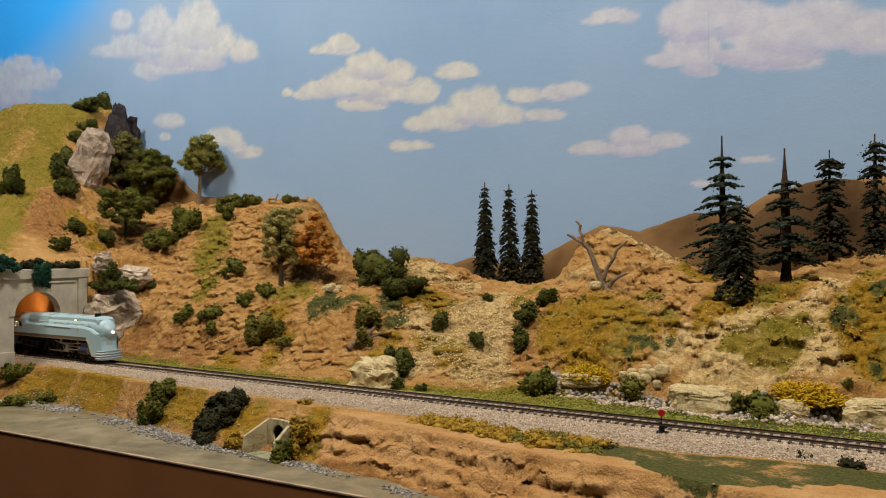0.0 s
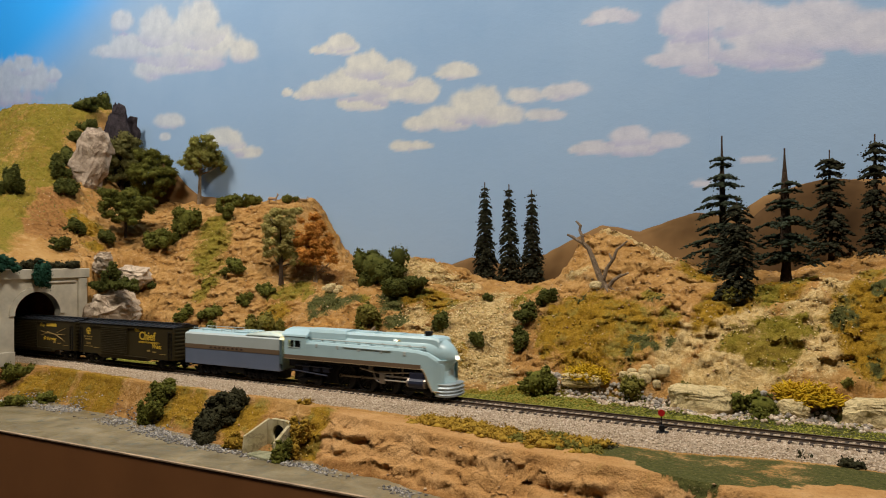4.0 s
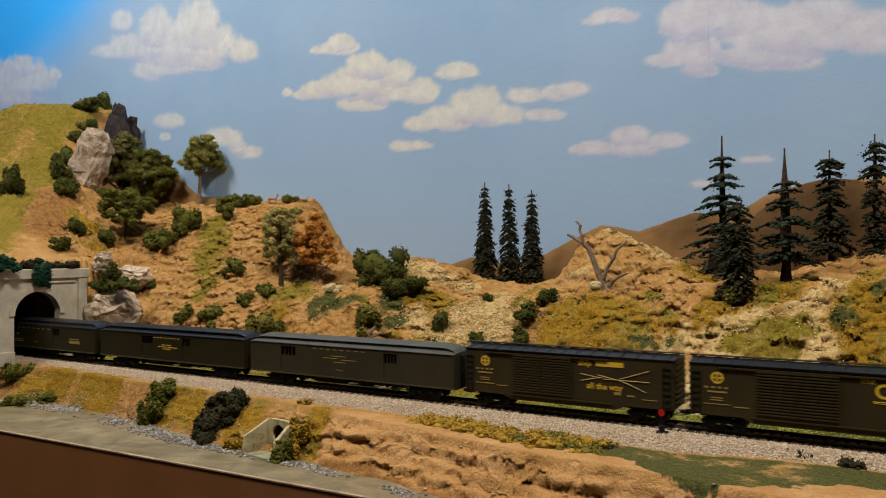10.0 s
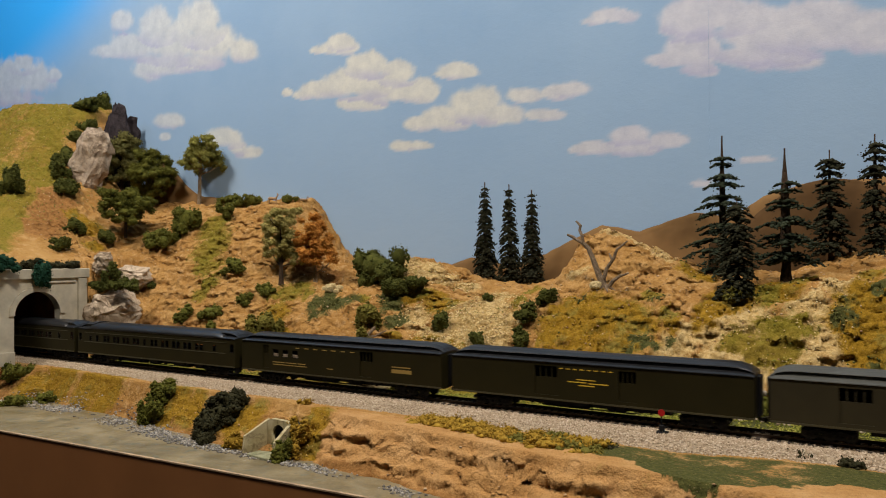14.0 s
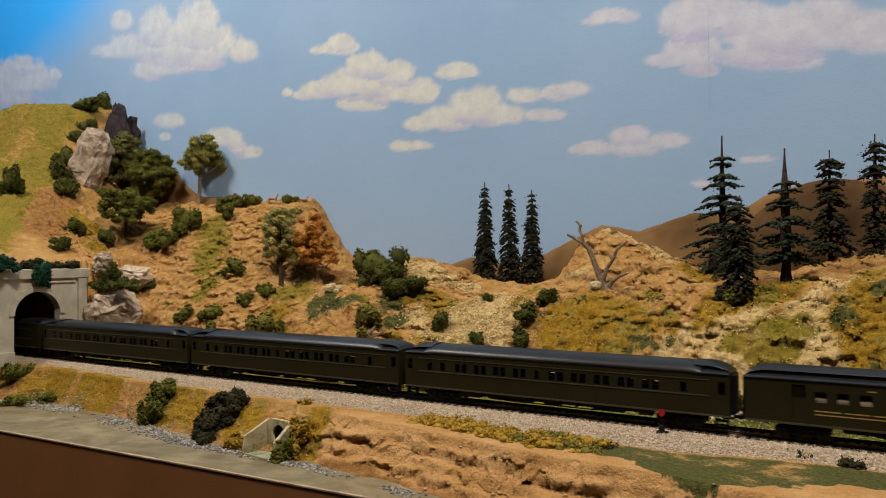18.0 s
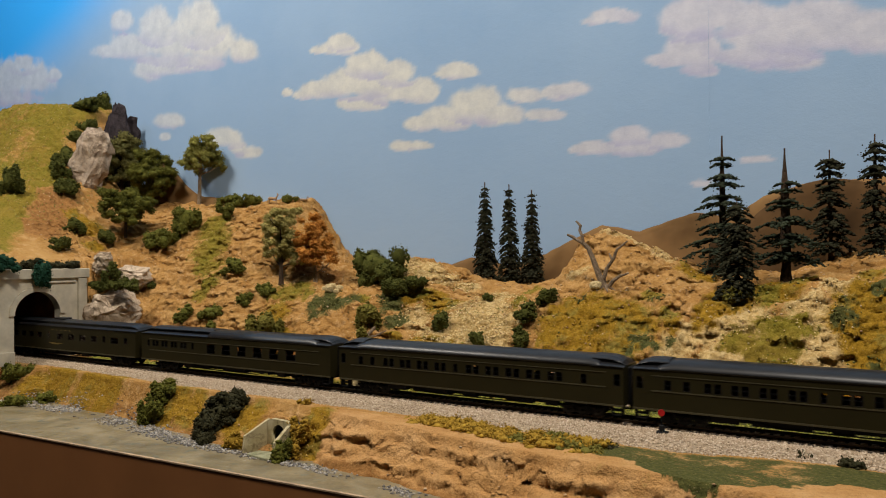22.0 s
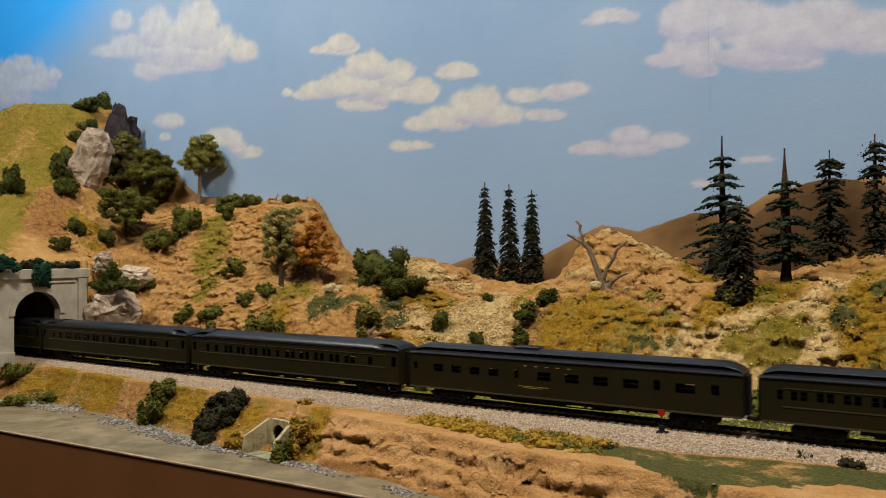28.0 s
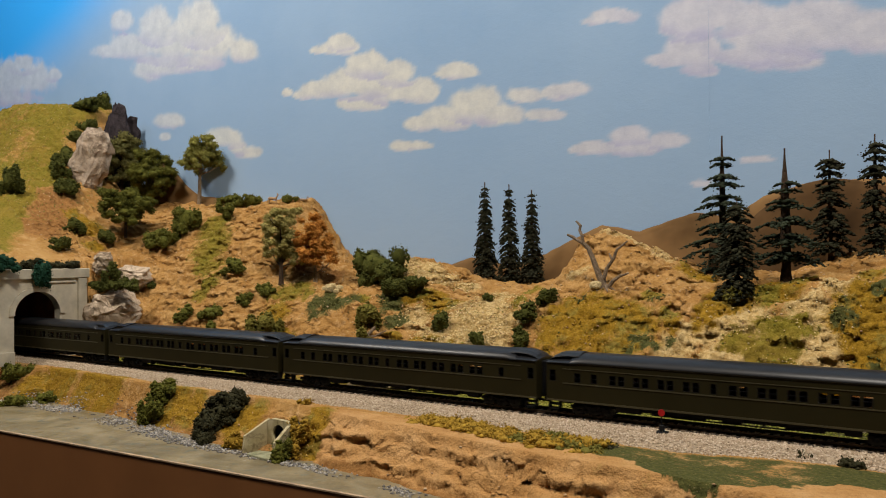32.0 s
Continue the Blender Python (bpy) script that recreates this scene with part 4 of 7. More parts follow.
def bogie(parent, x, axles, r=0.0052, gap=0.0125):
    """A truck with its frame and wheelsets."""
    half = gap * (axles - 1) / 2
    bm = bmesh.new()
    for s in (-1, 1):
        y0, y1 = sorted((s * 0.0118, s * 0.0134))
        box(bm, x - half - 0.005, x + half + 0.005, y0, y1, 0.0056, 0.0082, 0.0004)
        for i in range(axles):
            xa = x - half + i * gap
            box(bm, xa - 0.0018, xa + 0.0018, *sorted((s * 0.0118, s * 0.0142)), 0.0034, 0.0075, 0.0004)
        for i in range(axles - 1):
            xa = x - half + (i + 0.5) * gap
            box(bm, xa - 0.0028, xa + 0.0028, *sorted((s * 0.0118, s * 0.0140)), 0.0026, 0.0052, 0.0004)
            tube(bm, (xa, s * 0.0137, 0.005), (xa, s * 0.0137, 0.0088), 0.0012, 0.0012, 8)
    box(bm, x - 0.004, x + 0.004, -0.0118, 0.0118, 0.006, 0.0105)
    truck = part("truck", bm, M_BLACK, parent, "black sprung truck frame")
    for i in range(axles):
        bm = bmesh.new()
        wheelset(bm, x - half + i * gap, r)
        part("wheelset", bm, M_WHEEL, truck)


def coupler(parent, x, s):
    bm = bmesh.new()
    box(bm, *sorted((x, x + s * 0.0045)), -0.0012, 0.0012, 0.0078, 0.0102, 0.0003)
    box(bm, *sorted((x + s * 0.0035, x + s * 0.0062)), -0.0022, 0.0022, 0.0072, 0.0108, 0.0005)
    part("coupler", bm, M_WHEEL, parent)


HALF = 0.0175


def side_wall(bm, L, windows, z0, z1, y, thick=0.0008):
    """One side of a car, pierced by windows (x0, x1, z0, z1) that do not overlap."""
    y0, y1 = (y, y + thick) if y < 0 else (y - thick, y)
    x = 0.0
    for wx0, wx1, wz0, wz1 in sorted(windows):
        if wx0 > x + 1e-5:
            box(bm, x, wx0, y0, y1, z0, z1)
        box(bm, wx0, wx1, y0, y1, z0, wz0)
        box(bm, wx0, wx1, y0, y1, wz1, z1)
        x = wx1
    box(bm, x, L, y0, y1, z0, z1)


def roof_section(k, eave, kind):
    """Half outlines of roof: k runs from 0 at the end to 1."""
    if kind == "arch":
        pts = [(HALF + 0.0004, eave), (HALF + 0.0002, eave + 0.0012), (0.0158, eave + 0.0036), (0.0125, eave + 0.0056), (0.0085, eave + 0.0068), (0.0040, eave + 0.0074), (0.0, eave + 0.0076)]
    else:
        pts = [(HALF + 0.0006, eave), (HALF + 0.0004, eave + 0.0006), (0.0158, eave + 0.0016), (0.0124, eave + 0.0024), (0.0119, eave + 0.0024 + 0.0024 * k), (0.0131, eave + 0.0026 + 0.0026 * k), (0.0128, eave + 0.0028 + 0.0029 * k), (0.0070, eave + 0.0040 + 0.0035 * k), (0.0, eave + 0.0045 + 0.0038 * k)]
    return pts


def roof_part(parent, x0, x1, eave, kind, end0, end1, mat, name="roof"):
    """A lofted roof whose free ends turn down."""
    bm = bmesh.new()
    xs = []
    n_end = 6
    if end0:
        xs += [(x0 + 0.016 * (i / n_end) ** 1.0, i / n_end) for i in range(n_end)]
        a = x0 + 0.016
    else:
        a = x0
    b = x1 - 0.016 if end1 else x1
    xs += [(a, 1.0), ((a + b) / 2, 1.0), (b, 1.0)]
    if end1:
        xs += [(x1 - 0.016 * (i / n_end), i / n_end) for i in range(n_end - 1, -1, -1)]
    rings = []
    for x, k in xs:
        kk = math.sqrt(max(0.0, 1 - (1 - k) ** 2))
        pts = roof_section(kk, eave, kind)
        if k < 1:
            pts = [(p, eave + (z - eave) * (0.35 + 0.65 * kk)) for p, z in pts]
        ring = [(x, -p, z) for p, z in pts] + [(x, p, z) for p, z in pts[-2::-1]]
        rings.append(ring)
    loft(bm, rings)
    return part(name, bm, mat, parent, smooth=kind == "arch")


def pane_parts(parent, windows, y, name="window"):
    """A thin frame and pane in each opening."""
    cache = {}
    for x0, x1, z0, z1 in windows:
        key = (round(x1 - x0, 5), round(z1 - z0, 5))
        if key not in cache:
            w, h = x1 - x0, z1 - z0
            bm = bmesh.new()
            t = 0.00035
            for q in ((0, w, 0, t), (0, w, h - t, h), (0, t, t, h - t), (w - t, w, t, h - t), (t, w - t, h * 0.48, h * 0.48 + t)):
                box(bm, q[0], q[1], 0.0001, 0.0005, q[2], q[3])
            fr = bpy.data.meshes.new("window")
            bm.to_mesh(fr)
            bm.free()
            fr.materials.append(M_BLACK)
            bm = bmesh.new()
            box(bm, t, w - t, 0.0005, 0.0007, t, h - t)
            pn = bpy.data.meshes.new("pane")
            bm.to_mesh(pn)
            bm.free()
            pn.materials.append(M_PANE)
            cache[key] = (fr, pn)
        fr, pn = cache[key]
        m = pose(x0, y, z0) if y < 0 else pose(x1, y, z0, 0, 0, 180)
        w = piece(name, fr, parent, m)
        pane = piece("pane", pn, w)
        pane.visible_shadow = False


def heavyweight(L, label, windows, roofs, group, paint_mat=M_OLIVE, roof_mat=M_ROOF, doors=(), letters=(), vestibules=(True, True), axles=3, eave=0.0415, boxes=(), gold=M_GOLD, rooms=()):
    """A heavyweight passenger car, left end at the origin, rail top at z = 0."""
    car = thing("passenger_car", label, "railway car", group)
    floor_z = 0.0112
    bm = bmesh.new()
    holes = sorted(list(windows) + list(doors))
    side_wall(bm, L, holes, floor_z, eave, -HALF)
    side_wall(bm, L, holes, floor_z, eave, HALF)
    for x in (0.0, L - 0.001):
        box(bm, x, x + 0.001, -HALF + 0.0008, HALF - 0.0008, floor_z, eave)
    box(bm, 0.001, L - 0.001, -HALF + 0.0008, HALF - 0.0008, floor_z, floor_z + 0.001)
    part("body", bm, paint_mat, car)
    for s in (-1, 1):
        bm = bmesh.new()
        y0, y1 = sorted((s * HALF, s * (HALF + 0.0003)))
        zs = min([w[2] for w in windows], default=0.026)
        zt = max([w[3] for w in windows], default=0.036)
        if windows and not letters:
            box(bm, 0.014, L - 0.014, y0, y1, zs - 0.0016, zs - 0.0007)
            box(bm, 0.014, L - 0.014, y0, y1, zt + 0.0008, zt + 0.0014)
        box(bm, 0.0, L, y0, y1, floor_z - 0.0002, floor_z + 0.0012)
        part("belt_rail", bm, M_BELT, car)
    for x0, x1, kind, e0, e1 in roofs:
        roof_part(car, x0, x1, eave, kind, e0, e1, roof_mat)
    pane_parts(car, windows, -HALF)
    pane_parts(car, windows, HALF)
    for x0, x1, z0, z1 in doors:
        for s in (-1, 1):
            bm = bmesh.new()
            yy = s * (HALF - 0.0012)
            y0, y1 = sorted((yy, yy + s * 0.0006))
            zm = z0 + (z1 - z0) * 0.62
            box(bm, x0 - 0.0005, x1 + 0.0005, y0, y1, z0 - 0.0003, zm)
            door = part("baggage_door", bm, paint_mat, car)
            for i in range(5):
                bm = bmesh.new()
                xa = x0 + (x1 - x0) * i / 4
                box(bm, xa - 0.0004, xa + 0.0004, y0, y1, zm, z1 + 0.0004)
                part("window_bar", bm, paint_mat, door)
    # Black sheet added along the middle so lit scenery doesn't show through the doors.
    if doors:
        bm = bmesh.new()
        box(bm, 0.004, L - 0.004, -0.0008, 0.0008, floor_z + 0.001, eave)
        part("inner_wall", bm, M_BLACK, car, "black sheet added inside to close the view through the car")
    for x0, x1, z1 in rooms:
        bm = bmesh.new()
        box(bm, x0, x1, -0.0015, 0.0015, floor_z + 0.001, z1)
        part("inner_wall", bm, M_CABIN, car, "dark reddish inner wall of the car")
    # under the floor
    bm = bmesh.new()
    box(bm, 0.004, L - 0.004, -0.005, 0.005, 0.0088, floor_z)
    box(bm, 0.060, L - 0.060, -0.0060, 0.0060, 0.0060, 0.0088)
    for k in (0.30, 0.42, 0.58, 0.70):
        box(bm, L * k, L * k + 0.0016, -0.0155, 0.0155, 0.0070, floor_z)
    part("underframe", bm, M_BLACK, car)
    for s in (-1, 1):
        bm = bmesh.new()
        tube(bm, (L * 0.28, s * 0.0142, 0.0098), (L * 0.36, s * 0.0142, 0.0062), 0.0005, 0.0005, 5)
        tube(bm, (L * 0.36, s * 0.0142, 0.0062), (L * 0.64, s * 0.0142, 0.0062), 0.0005, 0.0005, 5)
        tube(bm, (L * 0.64, s * 0.0142, 0.0062), (L * 0.72, s * 0.0142, 0.0098), 0.0005, 0.0005, 5)
        part("brake_pipe", bm, M_BLACK, car)
    for i, (f0, f1) in enumerate(boxes):
        bm = bmesh.new()
        box(bm, L * f0, L * f1, -0.0135, -0.006, 0.0058, floor_z - 0.0004, 0.0004)
        part("equipment_box", bm, M_BLACK, car)
        bm = bmesh.new()
        f0, f1 = 1 - f1, 1 - f0
        box(bm, L * f0, L * f1, 0.006, 0.0135, 0.0058, floor_z - 0.0004, 0.0004)
        part("equipment_box", bm, M_BLACK, car)
    for x in (0.036, L - 0.036):
        bogie(car, x, axles)
    for x, s, ves in ((0.0, -1, vestibules[0]), (L, 1, vestibules[1])):
        coupler(car, x, s)
        bm = bmesh.new()
        box(bm, *sorted((x, x + s * 0.0030)), -0.0062, 0.0062, 0.0115, 0.0405, 0.0006)
        part("diaphragm", bm, M_BLACK, car, "black bellows at the car end")
        if ves:
            for side in (-1, 1):
                bm = bmesh.new()
                xa, xb = sorted((x - s * 0.0012, x - s * 0.0105))
                y0, y1 = sorted((side * 0.0105, side * 0.0168))
                box(bm, xa, xb, y0, y1, 0.0040, 0.0048)
                box(bm, xa, xb, y0, y1 - (0.002 if side > 0 else 0), 0.0075, 0.0083)
                for q in (xa, xb - 0.0006):
                    box(bm, q, q + 0.0006, y0, y1, 0.0040, 0.0113)
                part("step", bm, M_BLACK, car, "black boarding step")
    if letters:
        bars("lettering", car, letters, -HALF - 0.0001, gold)
    return car


def pairs(start, count, pitch, w, z0, z1, gap=None):
    out = []
    for i in range(count):
        x = start + i * pitch
        out.append((x, x + w, z0, z1))
        if gap:
            out.append((x + w + gap, x + 2 * w + gap, z0, z1))
    return out


def lit_panels(car, windows, share):
    """Cream panels added behind the lower part of the panes, for something lit inside."""
    for x0, x1, z0, z1 in windows:
        bm = bmesh.new()
        box(bm, x0, x1, -HALF + 0.0012, -HALF + 0.0015, z0, z0 + (z1 - z0) * share)
        part("window_screen", bm, M_LIT_PANEL, car, "cream panel added behind the window for something lit inside")


def sleeper(label, group):
    L = 0.278
    z0, z1 = 0.0268, 0.0343
    win = [(0.0025, 0.0078, 0.0268, 0.036), (L - 0.0078, L - 0.0025, 0.0268, 0.036)]
    win += pairs(0.0235, 2, 0.0135, 0.0052, z0, z1)
    win += pairs(0.052, 4, 0.0185, 0.0052, z0, z1, 0.0016)
    win += [(0.1270, 0.1312, z0, z1)]
    win += pairs(0.1395, 5, 0.0190, 0.0056, z0, z1, 0.0016)
    win += [(0.2435, 0.2485, z0, z1)]
    return heavyweight(L, label, win, [(0.0, 0.026, "clere", True, False), (0.018, L - 0.018, "arch", True, True), (L - 0.026, L, "clere", False, True)], group, boxes=((0.20, 0.27), (0.30, 0.44), (0.48, 0.53), (0.63, 0.72), (0.76, 0.80)), rooms=((0.016, 0.120, 0.0410), (0.150, 0.196, 0.0410), (0.232, 0.262, 0.0410)))


def cafe(label, group):
    L = 0.2835
    win = [(0.0105, 0.0145, 0.027, 0.034)] + pairs(0.019, 4, 0.0160, 0.0048, 0.0272, 0.0338, 0.0012)
    win += [(0.0855, 0.0892, 0.0268, 0.0340)]
    win += pairs(0.110, 6, 0.0232, 0.0128, 0.0238, 0.0342)
    car = heavyweight(L, label, win, [(0.0, 0.112, "clere", True, False), (0.112, L - 0.015, "arch", False, True), (L - 0.026, L, "clere", False, True)], group, vestibules=(False, True), boxes=((0.24, 0.38), (0.46, 0.58), (0.74, 0.78)))
    return car


def diner(label, group):
    L = 0.2815
    win = [(0.0040, 0.0078, 0.027, 0.0335)] + pairs(0.0245, 4, 0.0182, 0.0100, 0.0262, 0.0330) + [(0.1035, 0.1075, 0.0262, 0.0340)]
    win += pairs(0.1240, 4, 0.0238, 0.0122, 0.0256, 0.0330) + [(0.2185, 0.2240, 0.0262, 0.0340), (0.2345, 0.2490, 0.0256, 0.0330), (0.2600, 0.2660, 0.0262, 0.0335)]
    letters = [(0.1120 + i * 0.0095, 0.1150 + i * 0.0095, 0.0367, 0.0007) for i in range(5)] + [(0.107, 0.122, 0.0200, 0.0005), (0.124, 0.134, 0.0200, 0.0005), (0.112, 0.128, 0.0188, 0.0005)]
    # The diner's low inner walls stand in for its tables.
    car = heavyweight(L, label, win, [(0.0, L, "clere", True, True)], group, roof_mat=M_ROOF, vestibules=(False, False), letters=letters, boxes=((0.28, 0.52), (0.60, 0.66)), rooms=((0.016, 0.100, 0.0290), (0.112, 0.262, 0.0290)))
    bm = bmesh.new()
    box(bm, 0.098, 0.120, -0.006, 0.006, 0.0485, 0.0515, 0.0008)
    part("roof_vent", bm, M_ROOF, car)
    return car


def baggage(label, group, grey=True, rpo=False, gold=M_GOLD):
    L = 0.2455
    if rpo:
        doors = [(0.0300, 0.0385, 0.0150, 0.0385), (0.1550, 0.1705, 0.0150, 0.0385)]
        win = pairs(0.0440, 3, 0.0132, 0.0075, 0.0270, 0.0345)
        letters = [(0.075 + i * 0.0115, 0.080 + i * 0.0115, 0.0368, 0.0008) for i in range(7)]
        letters += [(0.044, 0.060, 0.0212, 0.0008), (0.062, 0.076, 0.0212, 0.0008), (0.078, 0.088, 0.0212, 0.0008), (0.044, 0.089, 0.0188, 0.0008), (0.115, 0.123, 0.0190, 0.0008)]
        letters += [(0.192, 0.213, 0.0262, 0.0010), (0.192, 0.214, 0.0212, 0.0034)]
    elif grey:
        doors = [(0.0420, 0.0620, 0.0150, 0.0385), (0.1700, 0.1850, 0.0150, 0.0385)]
        win = []
        letters = [(0.085 + i * 0.0085, 0.089 + i * 0.0085, 0.0380, 0.0007) for i in range(8)]
        letters += [(0.107, 0.126, 0.0320, 0.0006), (0.098, 0.116, 0.0298, 0.0006), (0.120, 0.138, 0.0288, 0.0006), (0.112, 0.126, 0.0262, 0.0006), (0.114, 0.122, 0.0190, 0.0005)]
    else:
        doors = [(0.0780, 0.0980, 0.0150, 0.0385), (0.1480, 0.1620, 0.0150, 0.0385)]
        win = []
        letters = [(0.100 + i * 0.0058, 0.1028 + i * 0.0058, 0.0368, 0.0008) for i in range(8)]
        letters += [(0.114, 0.130, 0.0290, 0.0007), (0.107, 0.122, 0.0268, 0.0008), (0.124, 0.140, 0.0264, 0.0008), (0.116, 0.129, 0.0244, 0.0008)]
    car = heavyweight(L, label, win, [(0.0, L, "clere", True, True)], group, paint_mat=M_DUSTY if grey else M_OLIVE, doors=doors, letters=letters, roof_mat=M_ROOF_GREY if grey else M_ROOF, vestibules=(False, False), boxes=((0.34, 0.50), (0.56, 0.62)), gold=gold)
    if rpo:
        lit_panels(car, win, 0.42)
    return car


def boxcar(label, map_side):
    """A fifty-foot boxcar with a wide ribbed door."""
    L, hw, z0, z1 = 0.1765, 0.0178, 0.0108, 0.0488
    car = thing("boxcar", label, "boxcar", "freight boxcars of the train")
    bm = bmesh.new()
    box(bm, 0.0, L, -hw, hw, z0 + 0.0012, z1, 0.0003)
    part("body", bm, M_BOXCAR, car)
    bm = bmesh.new()
    prism(bm, [(-hw - 0.0006, z1), (hw + 0.0006, z1), (hw + 0.0006, z1 + 0.0006), (0.0, z1 + 0.0030), (-hw - 0.0006, z1 + 0.0006)], -0.0004, L + 0.0004)
    for i in range(15):
        x = 0.004 + i * (L - 0.008) / 14
        for s in (-1, 1):
            a, b = (x, s * hw, z1 + 0.0005), (x, s * 0.003, z1 + 0.0031)
            tube(bm, a, b, 0.0006, 0.0006, 4)
    roof = part("roof", bm, M_ROOF, car)
    bm = bmesh.new()
    for y in (-0.0022, 0.0, 0.0022):
        box(bm, -0.004, L + 0.004, y - 0.0009, y + 0.0009, z1 + 0.0038, z1 + 0.0043)
    part("running_board", bm, M_ROOF, roof)
    for s in (-1, 1):
        # door leaves of horizontal ribs
        y0, y1 = sorted((s * hw, s * (hw + 0.0008)))
        for x0, x1 in ((0.0455, 0.0705), (0.0710, 0.0960)):
            bm = bmesh.new()
            rib = [(s * hw, z0 + 0.0025), (s * (hw + 0.0008), z0 + 0.0025)]
            for i in range(15):
                z = z0 + 0.0045 + i * 0.0021
                rib += [(s * (hw + 0.0008), z), (s * (hw + 0.0015), z + 0.0002), (s * (hw + 0.0015), z + 0.0010), (s * (hw + 0.0008), z + 0.0012)]
            rib += [(s * (hw + 0.0008), z1 - 0.0030), (s * hw, z1 - 0.0030)]
            prism(bm, rib, x0, x1)
            part("door", bm, M_BOXCAR, car, "ribbed sliding door leaf")
        bm = bmesh.new()
        box(bm, 0.020, 0.126, *sorted((s * hw, s * (hw + 0.0012))), z1 - 0.0028, z1 - 0.0018)
        box(bm, 0.042, 0.130, *sorted((s * hw, s * (hw + 0.0012))), z0 + 0.0014, z0 + 0.0024)
        part("door_track", bm, M_BOXCAR, car)
        bm = bmesh.new()
        y0, y1 = sorted((s * (hw - 0.001), s * (hw + 0.0002)))
        v = [(0.036, z0 + 0.0012), (0.140, z0 + 0.0012), (0.132, z0 - 0.0022), (0.044, z0 - 0.0022)]
        fa = [bm.verts.new((x, y0, z)) for x, z in v]
        fb = [bm.verts.new((x, y1, z)) for x, z in v]
        bm.faces.new(fa)
        bm.faces.new(fb[::-1])
        for i in range(4):
            bm.faces.new((fa[i], fb[i], fb[(i + 1) % 4], fa[(i + 1) % 4]))
        bmesh.ops.recalc_face_normals(bm, faces=bm.faces)
        part("side_sill", bm, M_BOXCAR, car)
        for x0 in (L - 0.0085, 0.0015) if s < 0 else (0.0015,):
            bm = bmesh.new()
            for i in range(7):
                z = z0 + 0.004 + i * 0.0048
                box(bm, x0, x0 + 0.006, *sorted((s * (hw + 0.0004), s * (hw + 0.0010))), z, z + 0.0005)
            for xx in (x0, x0 + 0.0055):
                box(bm, xx, xx + 0.0005, *sorted((s * (hw), s * (hw + 0.0006))), z0 + 0.002, z1 - 0.006)
            part("ladder", bm, M_BLACK, car)
    for x, s in ((0.0, -1), (L, 1)):
        for k in range(8):
            z = z0 + 0.005 + k * 0.0043
            bm = bmesh.new()
            box(bm, *sorted((x, x + s * 0.0011)), -hw + 0.002, hw - 0.002, z, z + 0.0022, 0.0004)
            part("end_rib", bm, M_BOXCAR, car)
        coupler(car, x, s)
    bm = bmesh.new()
    box(bm, 0.004, L - 0.004, -0.004, 0.004, 0.0082, z0 + 0.0012)
    box(bm, 0.07, 0.10, -0.012, -0.004, 0.0075, z0 + 0.001)
    part("underframe", bm, M_BLACK, car)
    for x in (0.022, L - 0.022):
        bogie(car, x, 2, 0.0052, 0.0205)
    y = -hw - 0.0002
    bm = bmesh.new()
    cx, cz, n = 0.0192, 0.0392, 20
    for a, b in ((0.0030, 0.0044),):
        ring = [[bm.verts.new((cx + r * math.cos(6.2832 * i / n), yy, cz + r * math.sin(6.2832 * i / n))) for i in range(n)] for r, yy in ((a, y), (b, y))]
        for i in range(n):
            bm.faces.new((ring[0][i], ring[0][(i + 1) % n], ring[1][(i + 1) % n], ring[1][i]))
    box(bm, cx - 0.0007, cx + 0.0007, y - 0.0001, y, cz - 0.0032, cz + 0.0032)
    box(bm, cx - 0.0032, cx + 0.0032, y - 0.0001, y, cz - 0.0007, cz + 0.0007)
    part("emblem", bm, M_YELLOW, car, "round yellow emblem with a cross")
    small = [(0.0105, 0.013, 0.0315, 0.0014), (0.0150, 0.0175, 0.0315, 0.0014), (0.0195, 0.022, 0.0315, 0.0014), (0.024, 0.0262, 0.0315, 0.0014), (0.0125, 0.0255, 0.0285, 0.0012), (0.0145, 0.023, 0.0245, 0.0007), (0.0145, 0.023, 0.0228, 0.0007), (0.010, 0.028, 0.0200, 0.0006), (0.030, 0.040, 0.0190, 0.0006), (0.131, 0.136, 0.0200, 0.0022), (0.141, 0.147, 0.0195, 0.0012), (0.153, 0.164, 0.0180, 0.0006)]
    bars("lettering", car, small, y, M_GOLD)
    if not map_side:
        lettering("The", 0.0058, "lettering", car, 0.1080, 0.0425, y, M_YELLOW, 0.00003)
        lettering("Chief", 0.0134, "lettering", car, 0.1165, 0.0335, y, M_YELLOW, 0.0003)
        bars("lettering", car, [(0.116, 0.153, 0.0308, 0.0006), (0.116, 0.153, 0.0299, 0.0004)], y, M_YELLOW)
        lettering("West", 0.0076, "lettering", car, 0.1390, 0.0243, y, M_YELLOW, 0.00008, 0.25)
    else:
        lettering("ship", 0.0068, "lettering", car, 0.1020, 0.0410, y, M_YELLOW, 0.00008)
        bars("lettering", car, [(0.1165, 0.1385, 0.0412, 0.0038)], y, M_YELLOW)
        lettering("all the way", 0.0066, "lettering", car, 0.1090, 0.0235, y, M_YELLOW, 0.0001, 0.1)
        bm = bmesh.new()
        for a, b, c, d in ((0.104, 0.0345, 0.118, 0.0325), (0.104, 0.0290, 0.122, 0.0330), (0.118, 0.0345, 0.136, 0.0310), (0.122, 0.0315, 0.158, 0.0315), (0.136, 0.0325, 0.158, 0.0400), (0.140, 0.0300, 0.156, 0.0235), (0.136, 0.0310, 0.150, 0.0262)):
            tube(bm, (a, y, b), (c, y, d), 0.00035, 0.00035, 4)
        part("route_map", bm, M_GOLD, car, "thin gold sketch of a branching railway line")
    return car


